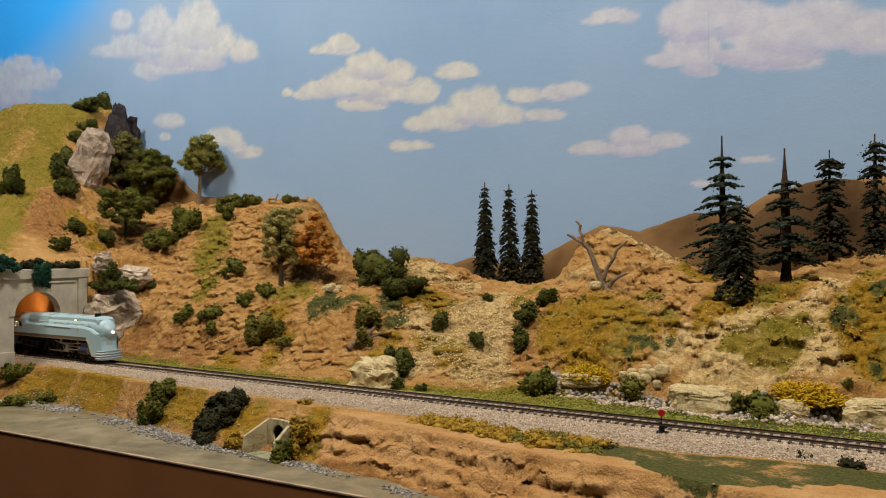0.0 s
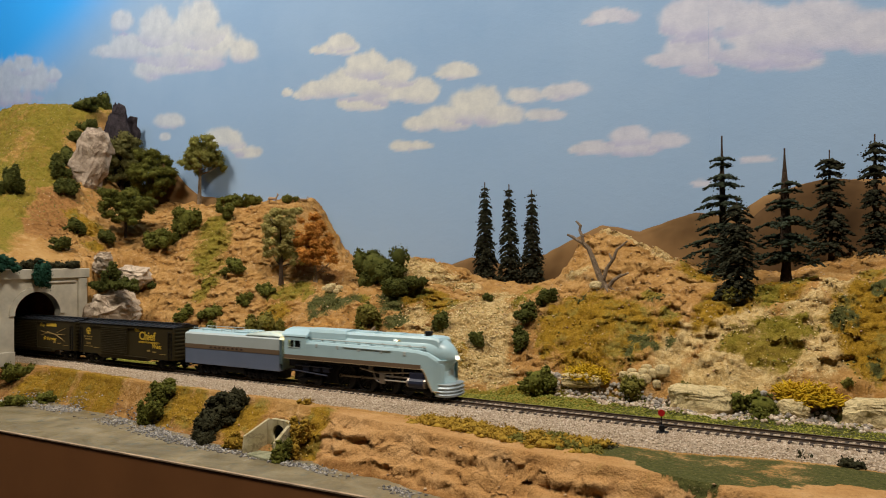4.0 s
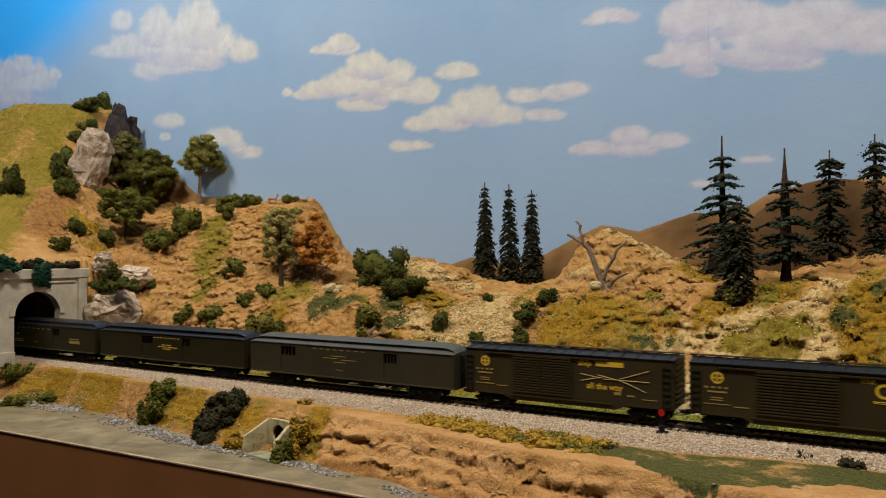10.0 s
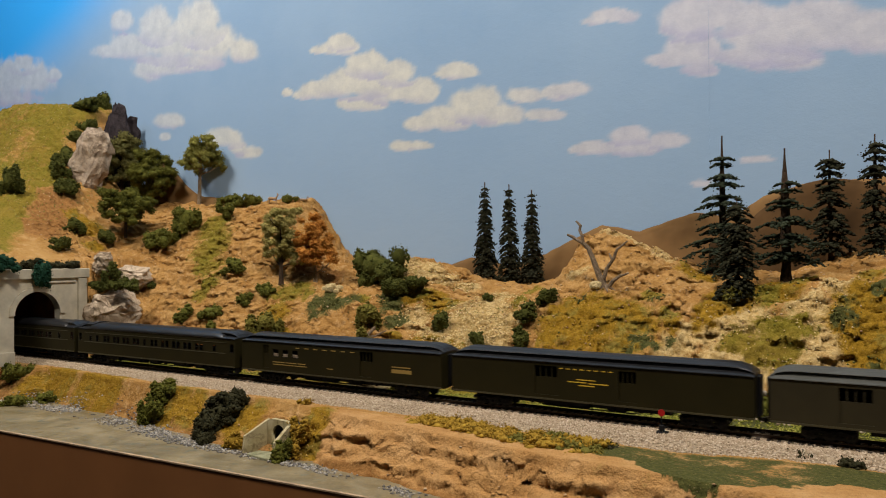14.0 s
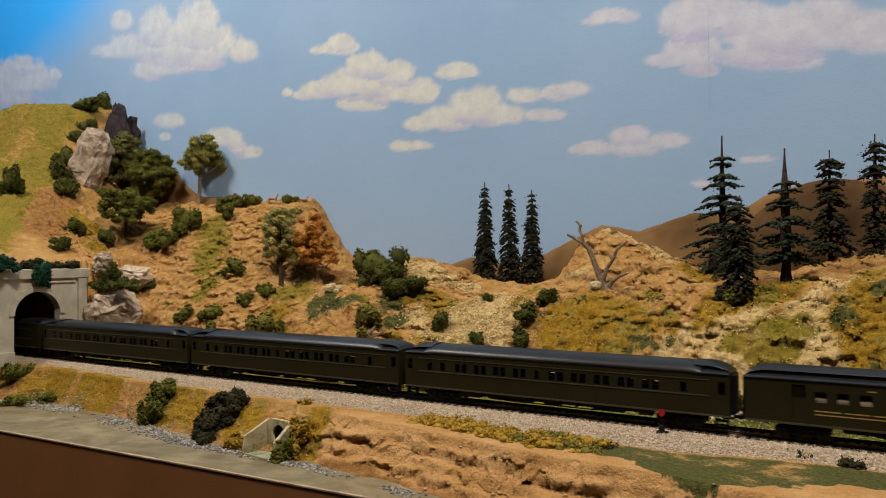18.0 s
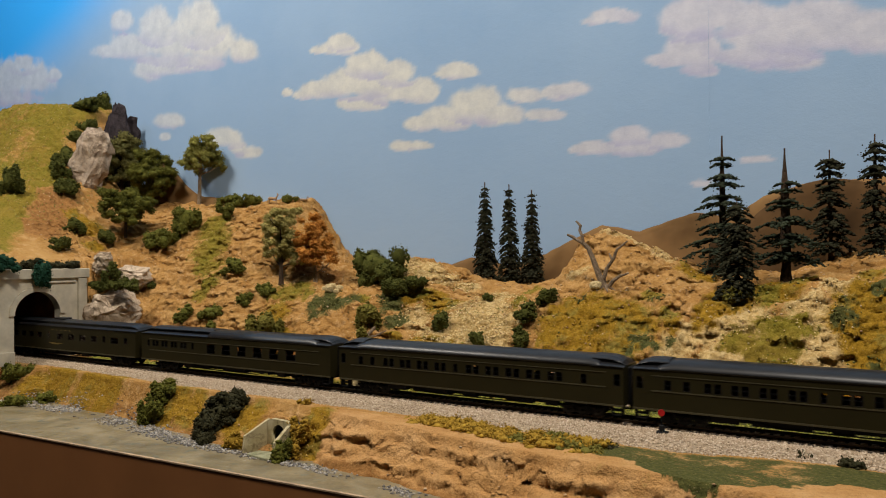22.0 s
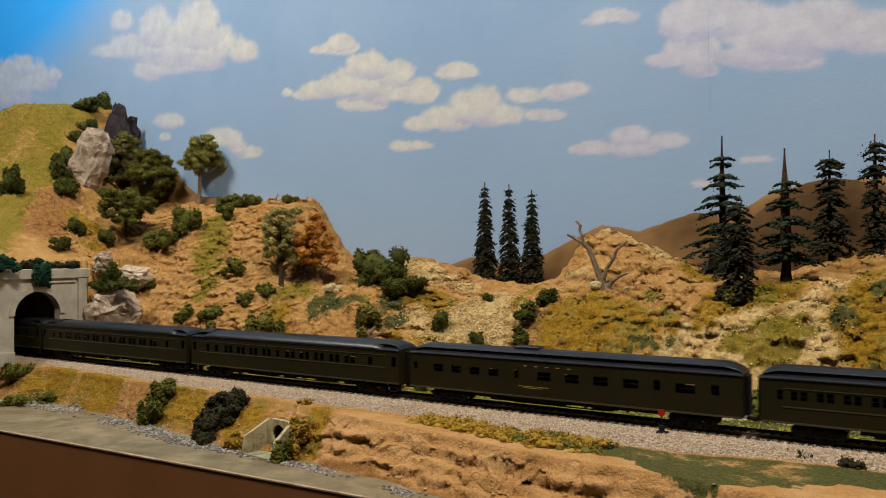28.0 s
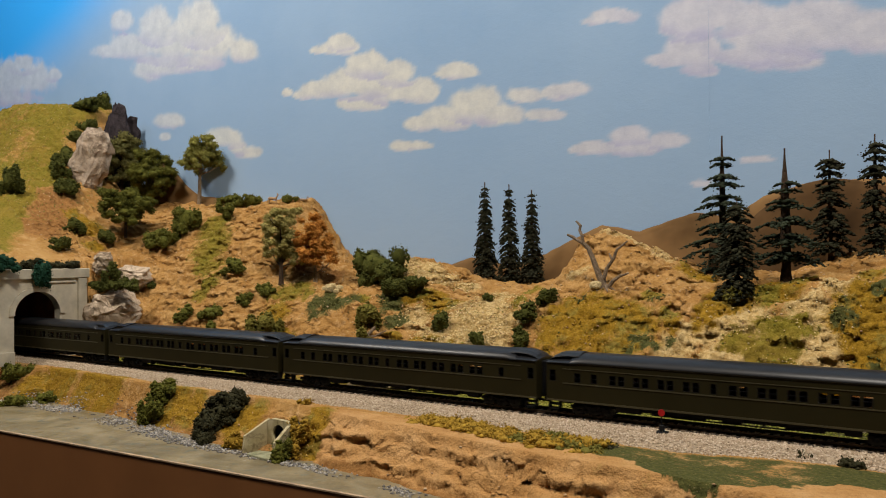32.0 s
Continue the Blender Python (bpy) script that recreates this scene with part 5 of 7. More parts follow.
def tender():
    L, hw = 0.1447, 0.0166
    ob = thing("tender", "pale grey and slate-blue streamlined tender with a brown stripe", "tender", "locomotive and its tender")
    bm = bmesh.new()
    box(bm, 0.0, L - 0.003, -hw, hw, 0.0118, 0.0288, 0.0004)
    part("lower_body", bm, M_SLATE, ob, "slate-blue lower side")
    bm = bmesh.new()
    box(bm, 0.0, L - 0.003, -hw - 0.0002, hw + 0.0002, 0.0288, 0.0335)
    stripe = part("stripe", bm, M_STRIPE, ob, "brown band along the tender")
    bm = bmesh.new()
    prism(bm, [(-hw, 0.0335), (hw, 0.0335), (hw, 0.0445), (hw - 0.0025, 0.0462), (-hw + 0.0025, 0.0462), (-hw, 0.0445)], 0.0, L - 0.003)
    part("upper_body", bm, M_PALEGREY, ob, "pale grey upper side")
    bars("lettering", stripe, [(0.040 + i * 0.0066, 0.0435 + i * 0.0066, 0.0302, 0.0018) for i in range(8)], -hw - 0.0003, painted("dark_lettering", (0.04, 0.02, 0.012), 0.6))
    bm = bmesh.new()
    prism(bm, [(-hw + 0.0024, 0.0462), (hw - 0.0024, 0.0462), (hw - 0.0045, 0.0480), (-hw + 0.0045, 0.0480)], 0.002, L - 0.012)
    box(bm, 0.070, L - 0.050, -0.011, 0.011, 0.0480, 0.0495, 0.0005)
    box(bm, 0.012, 0.026, -0.005, 0.005, 0.0480, 0.0494, 0.0005)
    part("deck", bm, M_SKYBLUE, ob, "pale blue tender deck")
    bm = bmesh.new()
    rings = []
    for x, k in ((L - 0.052, 0.55), (L - 0.030, 1.0), (L - 0.012, 1.0), (L - 0.006, 0.85), (L - 0.0035, 0.45)):
        rings.append([(x, -0.0150, 0.0460), (x, -0.0138, 0.0460 + 0.0026 * k), (x, -0.0095, 0.0460 + 0.0040 * k), (x, 0.0095, 0.0460 + 0.0040 * k), (x, 0.0138, 0.0460 + 0.0026 * k), (x, 0.0150, 0.0460)])
    loft(bm, rings)
    # Some of the cab lamp's cream glow is mixed into the hood's colour.
    part("bunker_hood", bm, painted("glow_tinted_hood", (0.52, 0.60, 0.54), 0.4, 0, 0.06, 25), ob, "pale rounded hood at the tender's front", smooth=True)
    for x, w in ((0.034, 0.010), (0.050, 0.008), (0.074, 0.014)):
        bm = bmesh.new()
        box(bm, x, x + w, -0.0065, 0.0065, 0.0480 if x < 0.07 else 0.0495, 0.0488 if x < 0.07 else 0.0502, 0.0003)
        part("hatch", bm, M_SKYBLUE, ob)
    for s in (-1, 1):
        bm = bmesh.new()
        tube(bm, (0.006, s * 0.0095, 0.0508), (0.066, s * 0.0095, 0.0508), 0.0004, 0.0004, 5)
        for k in range(5):
            x = 0.006 + 0.015 * k
            tube(bm, (x, s * 0.0095, 0.0478), (x, s * 0.0095, 0.0508), 0.0004, 0.0004, 5)
        part("deck_rail", bm, M_PALEGREY, ob, "thin pale handrail on the tender deck")
    bm = bmesh.new()
    for s in (-1, 1):
        tube(bm, (L - 0.0015, s * 0.0152, 0.020), (L - 0.0015, s * 0.0152, 0.044), 0.0018, 0.0018, 10)
    box(bm, L - 0.004, L - 0.0008, -0.014, 0.014, 0.0135, 0.043)
    # The shade on this end face is put into its dark teal.
    part("front_bulkhead", bm, painted("shaded_teal", (0.07, 0.11, 0.12), 0.5), ob)
    bm = bmesh.new()
    box(bm, 0.003, L - 0.003, -0.010, 0.010, 0.0095, 0.0135)
    box(bm, 0.056, 0.090, -0.0150, 0.0150, 0.0060, 0.0135, 0.0004)
    box(bm, 0.006, L - 0.006, -0.0045, 0.0045, 0.0030, 0.0100)
    part("underframe", bm, M_BLACK, ob)
    for x in (0.034, L - 0.036):
        bogie(ob, x, 4 if x > 0.07 else 4, 0.0052, 0.0118)
    coupler(ob, 0.0, -1)
    for s in (-1, 1):
        bm = bmesh.new()
        box(bm, 0.0005, 0.008, *sorted((s * 0.0125, s * 0.0160)), 0.0085, 0.0095)
        box(bm, 0.0005, 0.0012, *sorted((s * 0.0125, s * 0.0160)), 0.0085, 0.0135)
        part("step", bm, M_BLACK, ob)
    return ob


def locomotive():
    """A streamlined steam engine; the nose stands at the origin and the engine reaches back along -x."""
    ob = thing("steam_locomotive", "pale blue streamlined steam locomotive with black running gear", "locomotive", "locomotive and its tender")
    # boiler with a bullet nose
    zc, rb, n = 0.0412, 0.0141, 22
    rings = []
    for x in (-0.1640, -0.120, -0.080, -0.045, -0.0260, -0.0210, -0.0165, -0.0125, -0.0090, -0.0062, -0.0040, -0.0024, -0.0014):
        u = max(0.0, (x + 0.0260) / 0.0252)
        k = max(0.1, 1 - u ** 2.5) ** 0.55
        rings.append([(x, rb * k * math.cos(6.2832 * i / n), zc - 0.0042 * u ** 1.6 + rb * k * (1.0 if math.sin(6.2832 * i / n) > 0 else 0.9) * math.sin(6.2832 * i / n)) for i in range(n)])
    bm = bmesh.new()
    loft(bm, rings)
    part("casing", bm, M_SKYBLUE, ob, "smooth pale blue boiler casing with a bullet nose", smooth=True)
    for s in (-1, 1):
        bm = bmesh.new()
        rings = []
        for x, w, zt in ((-0.166, 0.0175, 0.0452), (-0.060, 0.0174, 0.0448), (-0.034, 0.0174, 0.0440), (-0.022, 0.0170, 0.0420), (-0.0165, 0.0162, 0.0390), (-0.0125, 0.0148, 0.0362), (-0.0090, 0.0125, 0.0340)):
            rings.append([(x, s * w, 0.0305), (x, s * w, zt - 0.0030), (x, s * (w - 0.0012), zt - 0.0008), (x, s * (w - 0.0035), zt), (x, s * 0.0100, zt + 0.0012), (x, s * 0.0095, 0.0305)])
        loft(bm, rings)
        part("side_panel", bm, M_SKYBLUE, ob)
    bm = bmesh.new()
    prism(bm, [(-0.0124, 0.0480), (0.0124, 0.0480), (0.0118, 0.0535), (0.0102, 0.0562), (0.0, 0.0573), (-0.0102, 0.0562), (-0.0118, 0.0535)], -0.166, -0.118)
    part("top_cowl", bm, M_SKYBLUE, ob)
    bm = bmesh.new()
    rings = []
    for x, d in ((-0.119, 0.0), (-0.030, 0.0), (-0.020, 0.0003), (-0.0155, 0.0010), (-0.0135, 0.0030)):
        rings.append([(x, y * 1.0, z - d * q) for y, z, q in ((-0.0114, 0.0440, 0), (0.0114, 0.0440, 0), (0.0112, 0.0532, 1), (0.0098, 0.0552, 1), (-0.0098, 0.0552, 1), (-0.0112, 0.0532, 1))])
    loft(bm, rings)
    part("skyline_casing", bm, M_SKYBLUE, ob, "long flat-topped casing over the boiler")
    for x0, x1, z in ((-0.113, -0.088, 0.0556), (-0.080, -0.058, 0.0554)):
        bm = bmesh.new()
        prism(bm, [(-0.0070, z - 0.002), (0.0070, z - 0.002), (0.0060, z + 0.0006), (0.0, z + 0.0009), (-0.0060, z + 0.0006)], x0, x1)
        part("dome_cover", bm, M_SKYBLUE, ob)
    for i in range(5):
        bm = bmesh.new()
        x = -0.152 + i * 0.026
        box(bm, x, x + 0.003, -0.0178, -0.0170, 0.0395 - 0.0004 * i, 0.0430 - 0.0004 * i, 0.0003)
        part("step_bracket", bm, M_PALEGREY, ob)
    bm = bmesh.new()
    tube(bm, (-0.0308, 0, 0.0530), (-0.0308, 0, 0.0592), 0.0036, 0.0039, 14)
    part("smokestack", bm, M_BLACK, ob, "short black chimney")
    # cab
    bm = bmesh.new()
    wins = [(-0.1865 + 0.193, -0.1745 + 0.193, 0.0385, 0.0465)]
    sub = bmesh.new()
    for s in (-1, 1):
        side_wall(sub, 0.029, [(0.0050, 0.0128, 0.0375, 0.0450), (0.0136, 0.0215, 0.0375, 0.0450)], 0.0305, 0.0490, s * 0.0176)
    box(sub, 0.0282, 0.029, -0.0168, 0.0168, 0.0305, 0.0490)
    for v in sub.verts:
        v.co.x -= 0.193
    bm.free()
    cab = part("cab", sub, M_SKYBLUE, ob)
    bm = bmesh.new()
    prism(bm, [(-0.0180, 0.0490), (0.0180, 0.0490), (0.0172, 0.0508), (0.0120, 0.0545), (0.0060, 0.0562), (0.0, 0.0566), (-0.0060, 0.0562), (-0.0120, 0.0545), (-0.0172, 0.0508)], -0.196, -0.163)
    part("cab_roof", bm, M_SKYBLUE, ob)
    for s in (-1, 1):
        bm = bmesh.new()
        box(bm, -0.187, -0.1725, *sorted((s * 0.0176, s * 0.0180)), 0.0378, 0.0385)
        part("window_sill", bm, M_PALEGREY, cab)
        # stripe along the skirt, sweeping down towards the pilot
        bm = bmesh.new()
        y0, y1 = sorted((s * 0.0166, s * 0.0178))
        box(bm, -0.193, -0.029, y0, y1, 0.0268, 0.0305)
        part("stripe", bm, M_STRIPE, ob, "brown band under the casing")
        bm = bmesh.new()
        n = 9
        up, lo = [], []
        for i in range(n + 1):
            t = i / n
            x = -0.029 + 0.0215 * t
            zl = 0.0268 - 0.0195 * ease(t, 0.05, 0.62)
            up.append((x, 0.0310 + 0.004 * 0))
            lo.append((x, float(zl)))
        hw = [0.0174 - 0.0050 * max(0, (i / n - 0.45) / 0.55) ** 2 for i in range(n + 1)]
        A = [bm.verts.new((x, s * w, z)) for (x, z), w in zip(up, hw)]
        B = [bm.verts.new((x, s * w, z)) for (x, z), w in zip(lo, hw)]
        C = [bm.verts.new((x, s * (w - 0.0012), z)) for (x, z), w in zip(up, hw)]
        D = [bm.verts.new((x, s * (w - 0.0012), z)) for (x, z), w in zip(lo, hw)]
        for i in range(n):
            for q in ((A[i], A[i + 1], B[i + 1], B[i]), (C[i], C[i + 1], D[i + 1], D[i]), (B[i], B[i + 1], D[i + 1], D[i])):
                bm.faces.new(q)
        bmesh.ops.recalc_face_normals(bm, faces=bm.faces)
        skirt = part("front_skirt", bm, M_SKYBLUE, ob)
        bm = bmesh.new()
        limb(bm, [(x, s * (w + 0.0002), z) for (x, z), w in zip(lo, hw)], [0.0007] * len(lo), 5)
        part("skirt_edge", bm, painted("pale_gold_edge", (0.34, 0.25, 0.15), 0.4), skirt, "pale gold edging line")
        bm = bmesh.new()
        tube(bm, (-0.158, s * 0.0152, 0.0474), (-0.024, s * 0.0152, 0.0462), 0.0006, 0.0006, 6)
        for i in range(9):
            x = -0.146 + i * 0.0148
            tube(bm, (x, s * 0.0128, 0.0464), (x, s * 0.0156, 0.0470), 0.0009, 0.0008, 6)
        part("handrail", bm, M_PALEGREY, ob)
        bm = bmesh.new()
        tube(bm, (-0.118, s * 0.0176, 0.0418), (-0.062, s * 0.0176, 0.0412), 0.0005, 0.0005, 6)
        part("feed_pipe", bm, painted("grey_pipe", (0.36, 0.47, 0.51), 0.5), ob)
        bm = bmesh.new()
        box(bm, -0.0612, -0.0580, *sorted((s * 0.0108, s * 0.0122)), 0.0498, 0.0510, 0.0003)
        part("marker_light", bm, M_GLOW, ob, "small warm lamp on the boiler side")
        bm = bmesh.new()
        box(bm, -0.0578, -0.0548, *sorted((s * 0.0108, s * 0.0121)), 0.0498, 0.0509, 0.0003)
        part("marker_lens", bm, M_YELLOW, ob, "amber lens beside the lamp")
        bm = bmesh.new()
        box(bm, -0.193, -0.0292, *sorted((s * 0.0167, s * 0.0180)), 0.0262, 0.0268)
        part("stripe_edge", bm, painted("thin_gold_line", (0.34, 0.25, 0.14), 0.45), ob, "thin gold line under the brown band")
        bm = bmesh.new()
        for a, b, q in (((-0.0860, 0.0142, 0.0240), (-0.0800, 0.0142, 0.0120), 0.0007), ((-0.0800, 0.0142, 0.0120), (-0.0740, 0.0146, 0.0105), 0.0006), ((-0.0860, 0.0142, 0.0205), (-0.0560, 0.0146, 0.0215), 0.0006), ((-0.0640, 0.0150, 0.0240), (-0.0610, 0.0150, 0.0180), 0.0008), ((-0.0500, 0.0150, 0.0250), (-0.0500, 0.0150, 0.0190), 0.0009)):
            tube(bm, (a[0], s * a[1], a[2]), (b[0], s * b[1], b[2]), q, q, 6)
        box(bm, -0.0890, -0.0840, *sorted((s * 0.0128, s * 0.0150)), 0.0195, 0.0258, 0.0005)
        part("valve_gear", bm, M_STEEL, ob)
        bm = bmesh.new()
        for x in (-0.145, -0.158, -0.171):
            box(bm, x, x + 0.008, *sorted((s * 0.0105, s * 0.0150)), 0.0150, 0.0215, 0.0006)
        tube(bm, (-0.180, s * 0.0150, 0.0200), (-0.132, s * 0.0150, 0.0200), 0.0008, 0.0008, 6)
        tube(bm, (-0.186, s * 0.0145, 0.0150), (-0.140, s * 0.0145, 0.0120), 0.0007, 0.0007, 6)
        part("firebox_piping", bm, M_NAVY, ob, "blue-black piping under the cab")
        # valve gear and rods
        bm = bmesh.new()
        tube(bm, (-0.0415, s * 0.0148, 0.0135), (-0.0255, s * 0.0148, 0.0135), 0.0050, 0.0050, 14)
        box(bm, -0.0415, -0.0255, *sorted((s * 0.0105, s * 0.0172)), 0.0170, 0.0235, 0.0006)
        cyl = part("cylinder", bm, M_NAVY, ob, "dark blue steam cylinder")
        bm = bmesh.new()
        tube(bm, (-0.0430, s * 0.0148, 0.0135), (-0.0415, s * 0.0148, 0.0135), 0.0046, 0.0046, 12)
        tube(bm, (-0.0255, s * 0.0148, 0.0135), (-0.0242, s * 0.0148, 0.0135), 0.0046, 0.0046, 12)
        tube(bm, (-0.0710, s * 0.0148, 0.0135), (-0.0430, s * 0.0148, 0.0135), 0.0007, 0.0007, 6)
        part("cylinder_head", bm, M_STEEL, cyl)
        bm = bmesh.new()
        box(bm, -0.0730, -0.0430, *sorted((s * 0.0138, s * 0.0152)), 0.0165, 0.0180, 0.0003)
        box(bm, -0.0760, -0.0700, *sorted((s * 0.0138, s * 0.0156)), 0.0100, 0.0215, 0.0004)
        tube(bm, (-0.0760, s * 0.0146, 0.0195), (-0.0990, s * 0.0146, 0.0225), 0.0008, 0.0008, 6)
        tube(bm, (-0.0730, s * 0.0150, 0.0200), (-0.0430, s * 0.0150, 0.0222), 0.0008, 0.0008, 6)
        part("crosshead_guide", bm, M_STEEL, ob)
        bm = bmesh.new()
        box(bm, -0.165, -0.095, *sorted((s * 0.0118, s * 0.0150)), 0.0232, 0.0262, 0.0005)
        part("running_board", bm, M_BLACK, ob)
    bm = bmesh.new()
    box(bm, -0.190, -0.030, -0.0055, 0.0055, 0.0034, 0.0262)
    box(bm, -0.192, -0.150, -0.0110, 0.0110, 0.0180, 0.0300)
    part("frame", bm, M_BLACK, ob)
    # Black filling box added so lit scenery doesn't show through the cab windows.
    bm = bmesh.new()
    box(bm, -0.1885, -0.1660, -0.0125, 0.0125, 0.0300, 0.0488)
    box(bm, -0.1890, -0.1880, -0.0160, 0.0160, 0.0300, 0.0365)
    part("boiler_backhead", bm, M_BLACK, ob, "black box added to keep the cab windows dark")
    bm = bmesh.new()
    box(bm, -0.1986, -0.1966, -0.0013, 0.0013, 0.0500, 0.0530, 0.0003)
    part("cab_lamp", bm, cab_light_material(), ob, "small glowing lamp at the cab roof's back edge")
    # pilot
    bm = bmesh.new()
    rings = []
    for z, grow in ((0.0030, 0.0006), (0.0050, 0.0012), (0.0062, 0.0), (0.0078, 0.0012), (0.0090, 0.0), (0.0108, 0.0012), (0.0122, 0.0), (0.0140, 0.0008), (0.0145, -0.0012)):
        ring = []
        for i in range(15):
            a = -math.pi / 2 + math.pi * i / 14
            ring.append((-0.0105 + (0.0118 + grow) * max(0.0, math.cos(a)) ** 0.7, (0.0150 + grow) * math.copysign(abs(math.sin(a)) ** 0.8, math.sin(a)), z))
        ring += [(-0.0150, 0.0150, z), (-0.0150, -0.0150, z)]
        rings.append(ring)
    loft(bm, rings)
    part("pilot", bm, M_SILVER, ob, "ribbed silver pilot at the front")
    bm = bmesh.new()
    rings = []
    for z, rx, ry in ((0.0145, 0.0110, 0.0150), (0.0190, 0.0092, 0.0148), (0.0250, 0.0080, 0.0150), (0.0310, 0.0092, 0.0152), (0.0350, 0.0120, 0.0150)):
        ring = []
        for i in range(15):
            a = -math.pi / 2 + math.pi * i / 14
            ring.append((-0.0160 + rx * max(0.0, math.cos(a)) ** 0.8, ry * math.sin(a), z))
        ring += [(-0.0200, ry, z), (-0.0200, -ry, z)]
        rings.append(ring)
    loft(bm, rings)
    part("nose_apron", bm, M_SKYBLUE, ob)
    bm = bmesh.new()
    tube(bm, (-0.0085, 0, 0.0225), (-0.0072, 0, 0.0225), 0.0042, 0.0042, 16)
    part("coupler_cover", bm, M_PALEGREY, ob)
    bm = bmesh.new()
    tube(bm, (-0.0060, 0, 0.0368), (0.0002, 0, 0.0368), 0.0021, 0.0017, 16)
    part("headlight", bm, M_GLOW, ob, "lit round headlight in the nose")
    bm = bmesh.new()
    box(bm, -0.038, -0.022, -0.0020, 0.0020, 0.0535, 0.0556, 0.0006)
    part("nose_fin", bm, M_SKYBLUE, ob)
    # small wheels
    for xs, r in (((-0.026, -0.0475), 0.0056), ((-0.156, -0.1765), 0.0060)):
        bm = bmesh.new()
        for s in (-1, 1):
            box(bm, min(xs) - 0.004, max(xs) + 0.004, *sorted((s * 0.0110, s * 0.0124)), 0.0050, 0.0078, 0.0004)
        box(bm, sum(xs) / 2 - 0.003, sum(xs) / 2 + 0.003, -0.0115, 0.0115, 0.0052, 0.0076)
        truck = part("truck", bm, M_BLACK, ob)
        for x in xs:
            bm = bmesh.new()
            wheelset(bm, x, r)
            part("wheelset", bm, M_WHEEL, truck)
    drivers = []
    for x in (-0.0680, -0.0940, -0.1200):
        bm = bmesh.new()
        r = 0.0122
        for s in (-1, 1):
            y0, y1 = s * 0.0072, s * 0.0098
            n = 28
            rim_o = [[bm.verts.new((rr * math.cos(6.2832 * i / n), yy, rr * math.sin(6.2832 * i / n))) for i in range(n)] for rr, yy in ((r, y0), (r, y1), (r - 0.0016, y1), (r - 0.0016, y0))]
            for a, b in zip(rim_o, rim_o[1:] + rim_o[:1]):
                for i in range(n):
                    bm.faces.new((a[i], a[(i + 1) % n], b[(i + 1) % n], b[i]))
            for k in range(12):
                a = 6.2832 * k / 12
                tube(bm, (0, s * 0.0085, 0), ((r - 0.001) * math.cos(a), s * 0.0085, (r - 0.001) * math.sin(a)), 0.0008, 0.0006, 5)
            tube(bm, (0, s * 0.0070, 0), (0, s * 0.0108, 0), 0.0026, 0.0022, 10)
            box(bm, -0.0085, 0.0085, *sorted((s * 0.0076, s * 0.0096)), 0.0058, 0.0100)
            tube(bm, (0, s * 0.0090, -0.0045), (0, s * 0.0128, -0.0045), 0.0011, 0.0011, 8)
        tube(bm, (0, -0.0072, 0), (0, 0.0072, 0), 0.0016, 0.0016, 8)
        bmesh.ops.recalc_face_normals(bm, faces=bm.faces)
        w = part("driving_wheel", bm, M_WHEEL, ob, "spoked black driving wheel pair")
        w.matrix_basis = pose(x, 0, r)
        drivers.append((w, x))
    rods = []
    for s in (-1, 1):
        bm = bmesh.new()
        box(bm, -0.0270, 0.0270, *sorted((s * 0.0112, s * 0.0122)), -0.0009, 0.0009, 0.0003)
        for x in (-0.026, 0.0, 0.026):
            tube(bm, (x, s * 0.0110, 0), (x, s * 0.0126, 0), 0.0017, 0.0017, 10)
        rods.append(part("side_rod", bm, M_STEEL, ob, "dull steel coupling rod"))
    return ob, drivers, rods


GROUP = "heavyweight cars of the train"
ENGINE, DRIVERS, RODS = locomotive()
ROLLING.append((ENGINE, -0.8074))
ROLLING.append((tender(), -1.150))
ROLLING.append((boxcar("dark olive-brown boxcar with a yellow name and ribbed doors", False), -1.345))
ROLLING.append((boxcar("dark olive-brown boxcar with a gold route sketch and slogan", True), -1.5327))
ROLLING.append((baggage("dusty olive baggage car with grey clerestory roof", GROUP), -1.7905))
ROLLING.append((baggage("dark olive baggage car with black clerestory roof", GROUP, False, False, M_YELLOW), -2.0458))
ROLLING.append((baggage("dark olive mail car with small windows and gold lettering", GROUP, False, True, M_GOLD), -2.3024))
SLEEPER = sleeper("dark olive sleeping car with paired windows and arched roof", GROUP)
ROLLING.append((SLEEPER, -2.5907))
for off in (-2.8768, -3.1622, -4.0414 + 0.0, -4.3286, -4.6136, -4.8990):
    ROLLING.append((copy_thing(SLEEPER, pose(0, 0, 0)), off))
ROLLING.append((cafe("dark olive cafe car with large windows and half clerestory roof", GROUP), -3.4571))
ROLLING.append((diner("dark olive dining car with wide windows and clerestory roof", GROUP), -3.7501))


def motions():
    """The train runs out of the tunnel and along the track."""
    for ob, off in ROLLING:
        walk(ob, [(t, pose(off + s, 0, 0)) for t, s in ADVANCE])
    r, crank, step = 0.0122, 0.0045, 0.125
    ts = [i * step for i in range(int(32 / step) + 1)]
    turn = [float(line(t, ADVANCE)) / r for t in ts]
    for w, x in DRIVERS:
        walk(w, [(t, pose(x, 0, r, 0, math.degrees(a), 0)) for t, a in zip(ts, turn)])
    for rod in RODS:
        walk(rod, [(t, pose(-0.0940 - crank * math.sin(a), 0, r - crank * math.cos(a))) for t, a in zip(ts, turn)])

# ---------- plants, rocks and small things ----------


def ico(sub):
    bm = bmesh.new()
    bmesh.ops.create_icosphere(bm, subdivisions=sub, radius=1.0)
    v = np.array([p.co[:] for p in bm.verts])
    f = np.array([[p.index for p in q.verts] for q in bm.faces])
    bm.free()
    return v, f


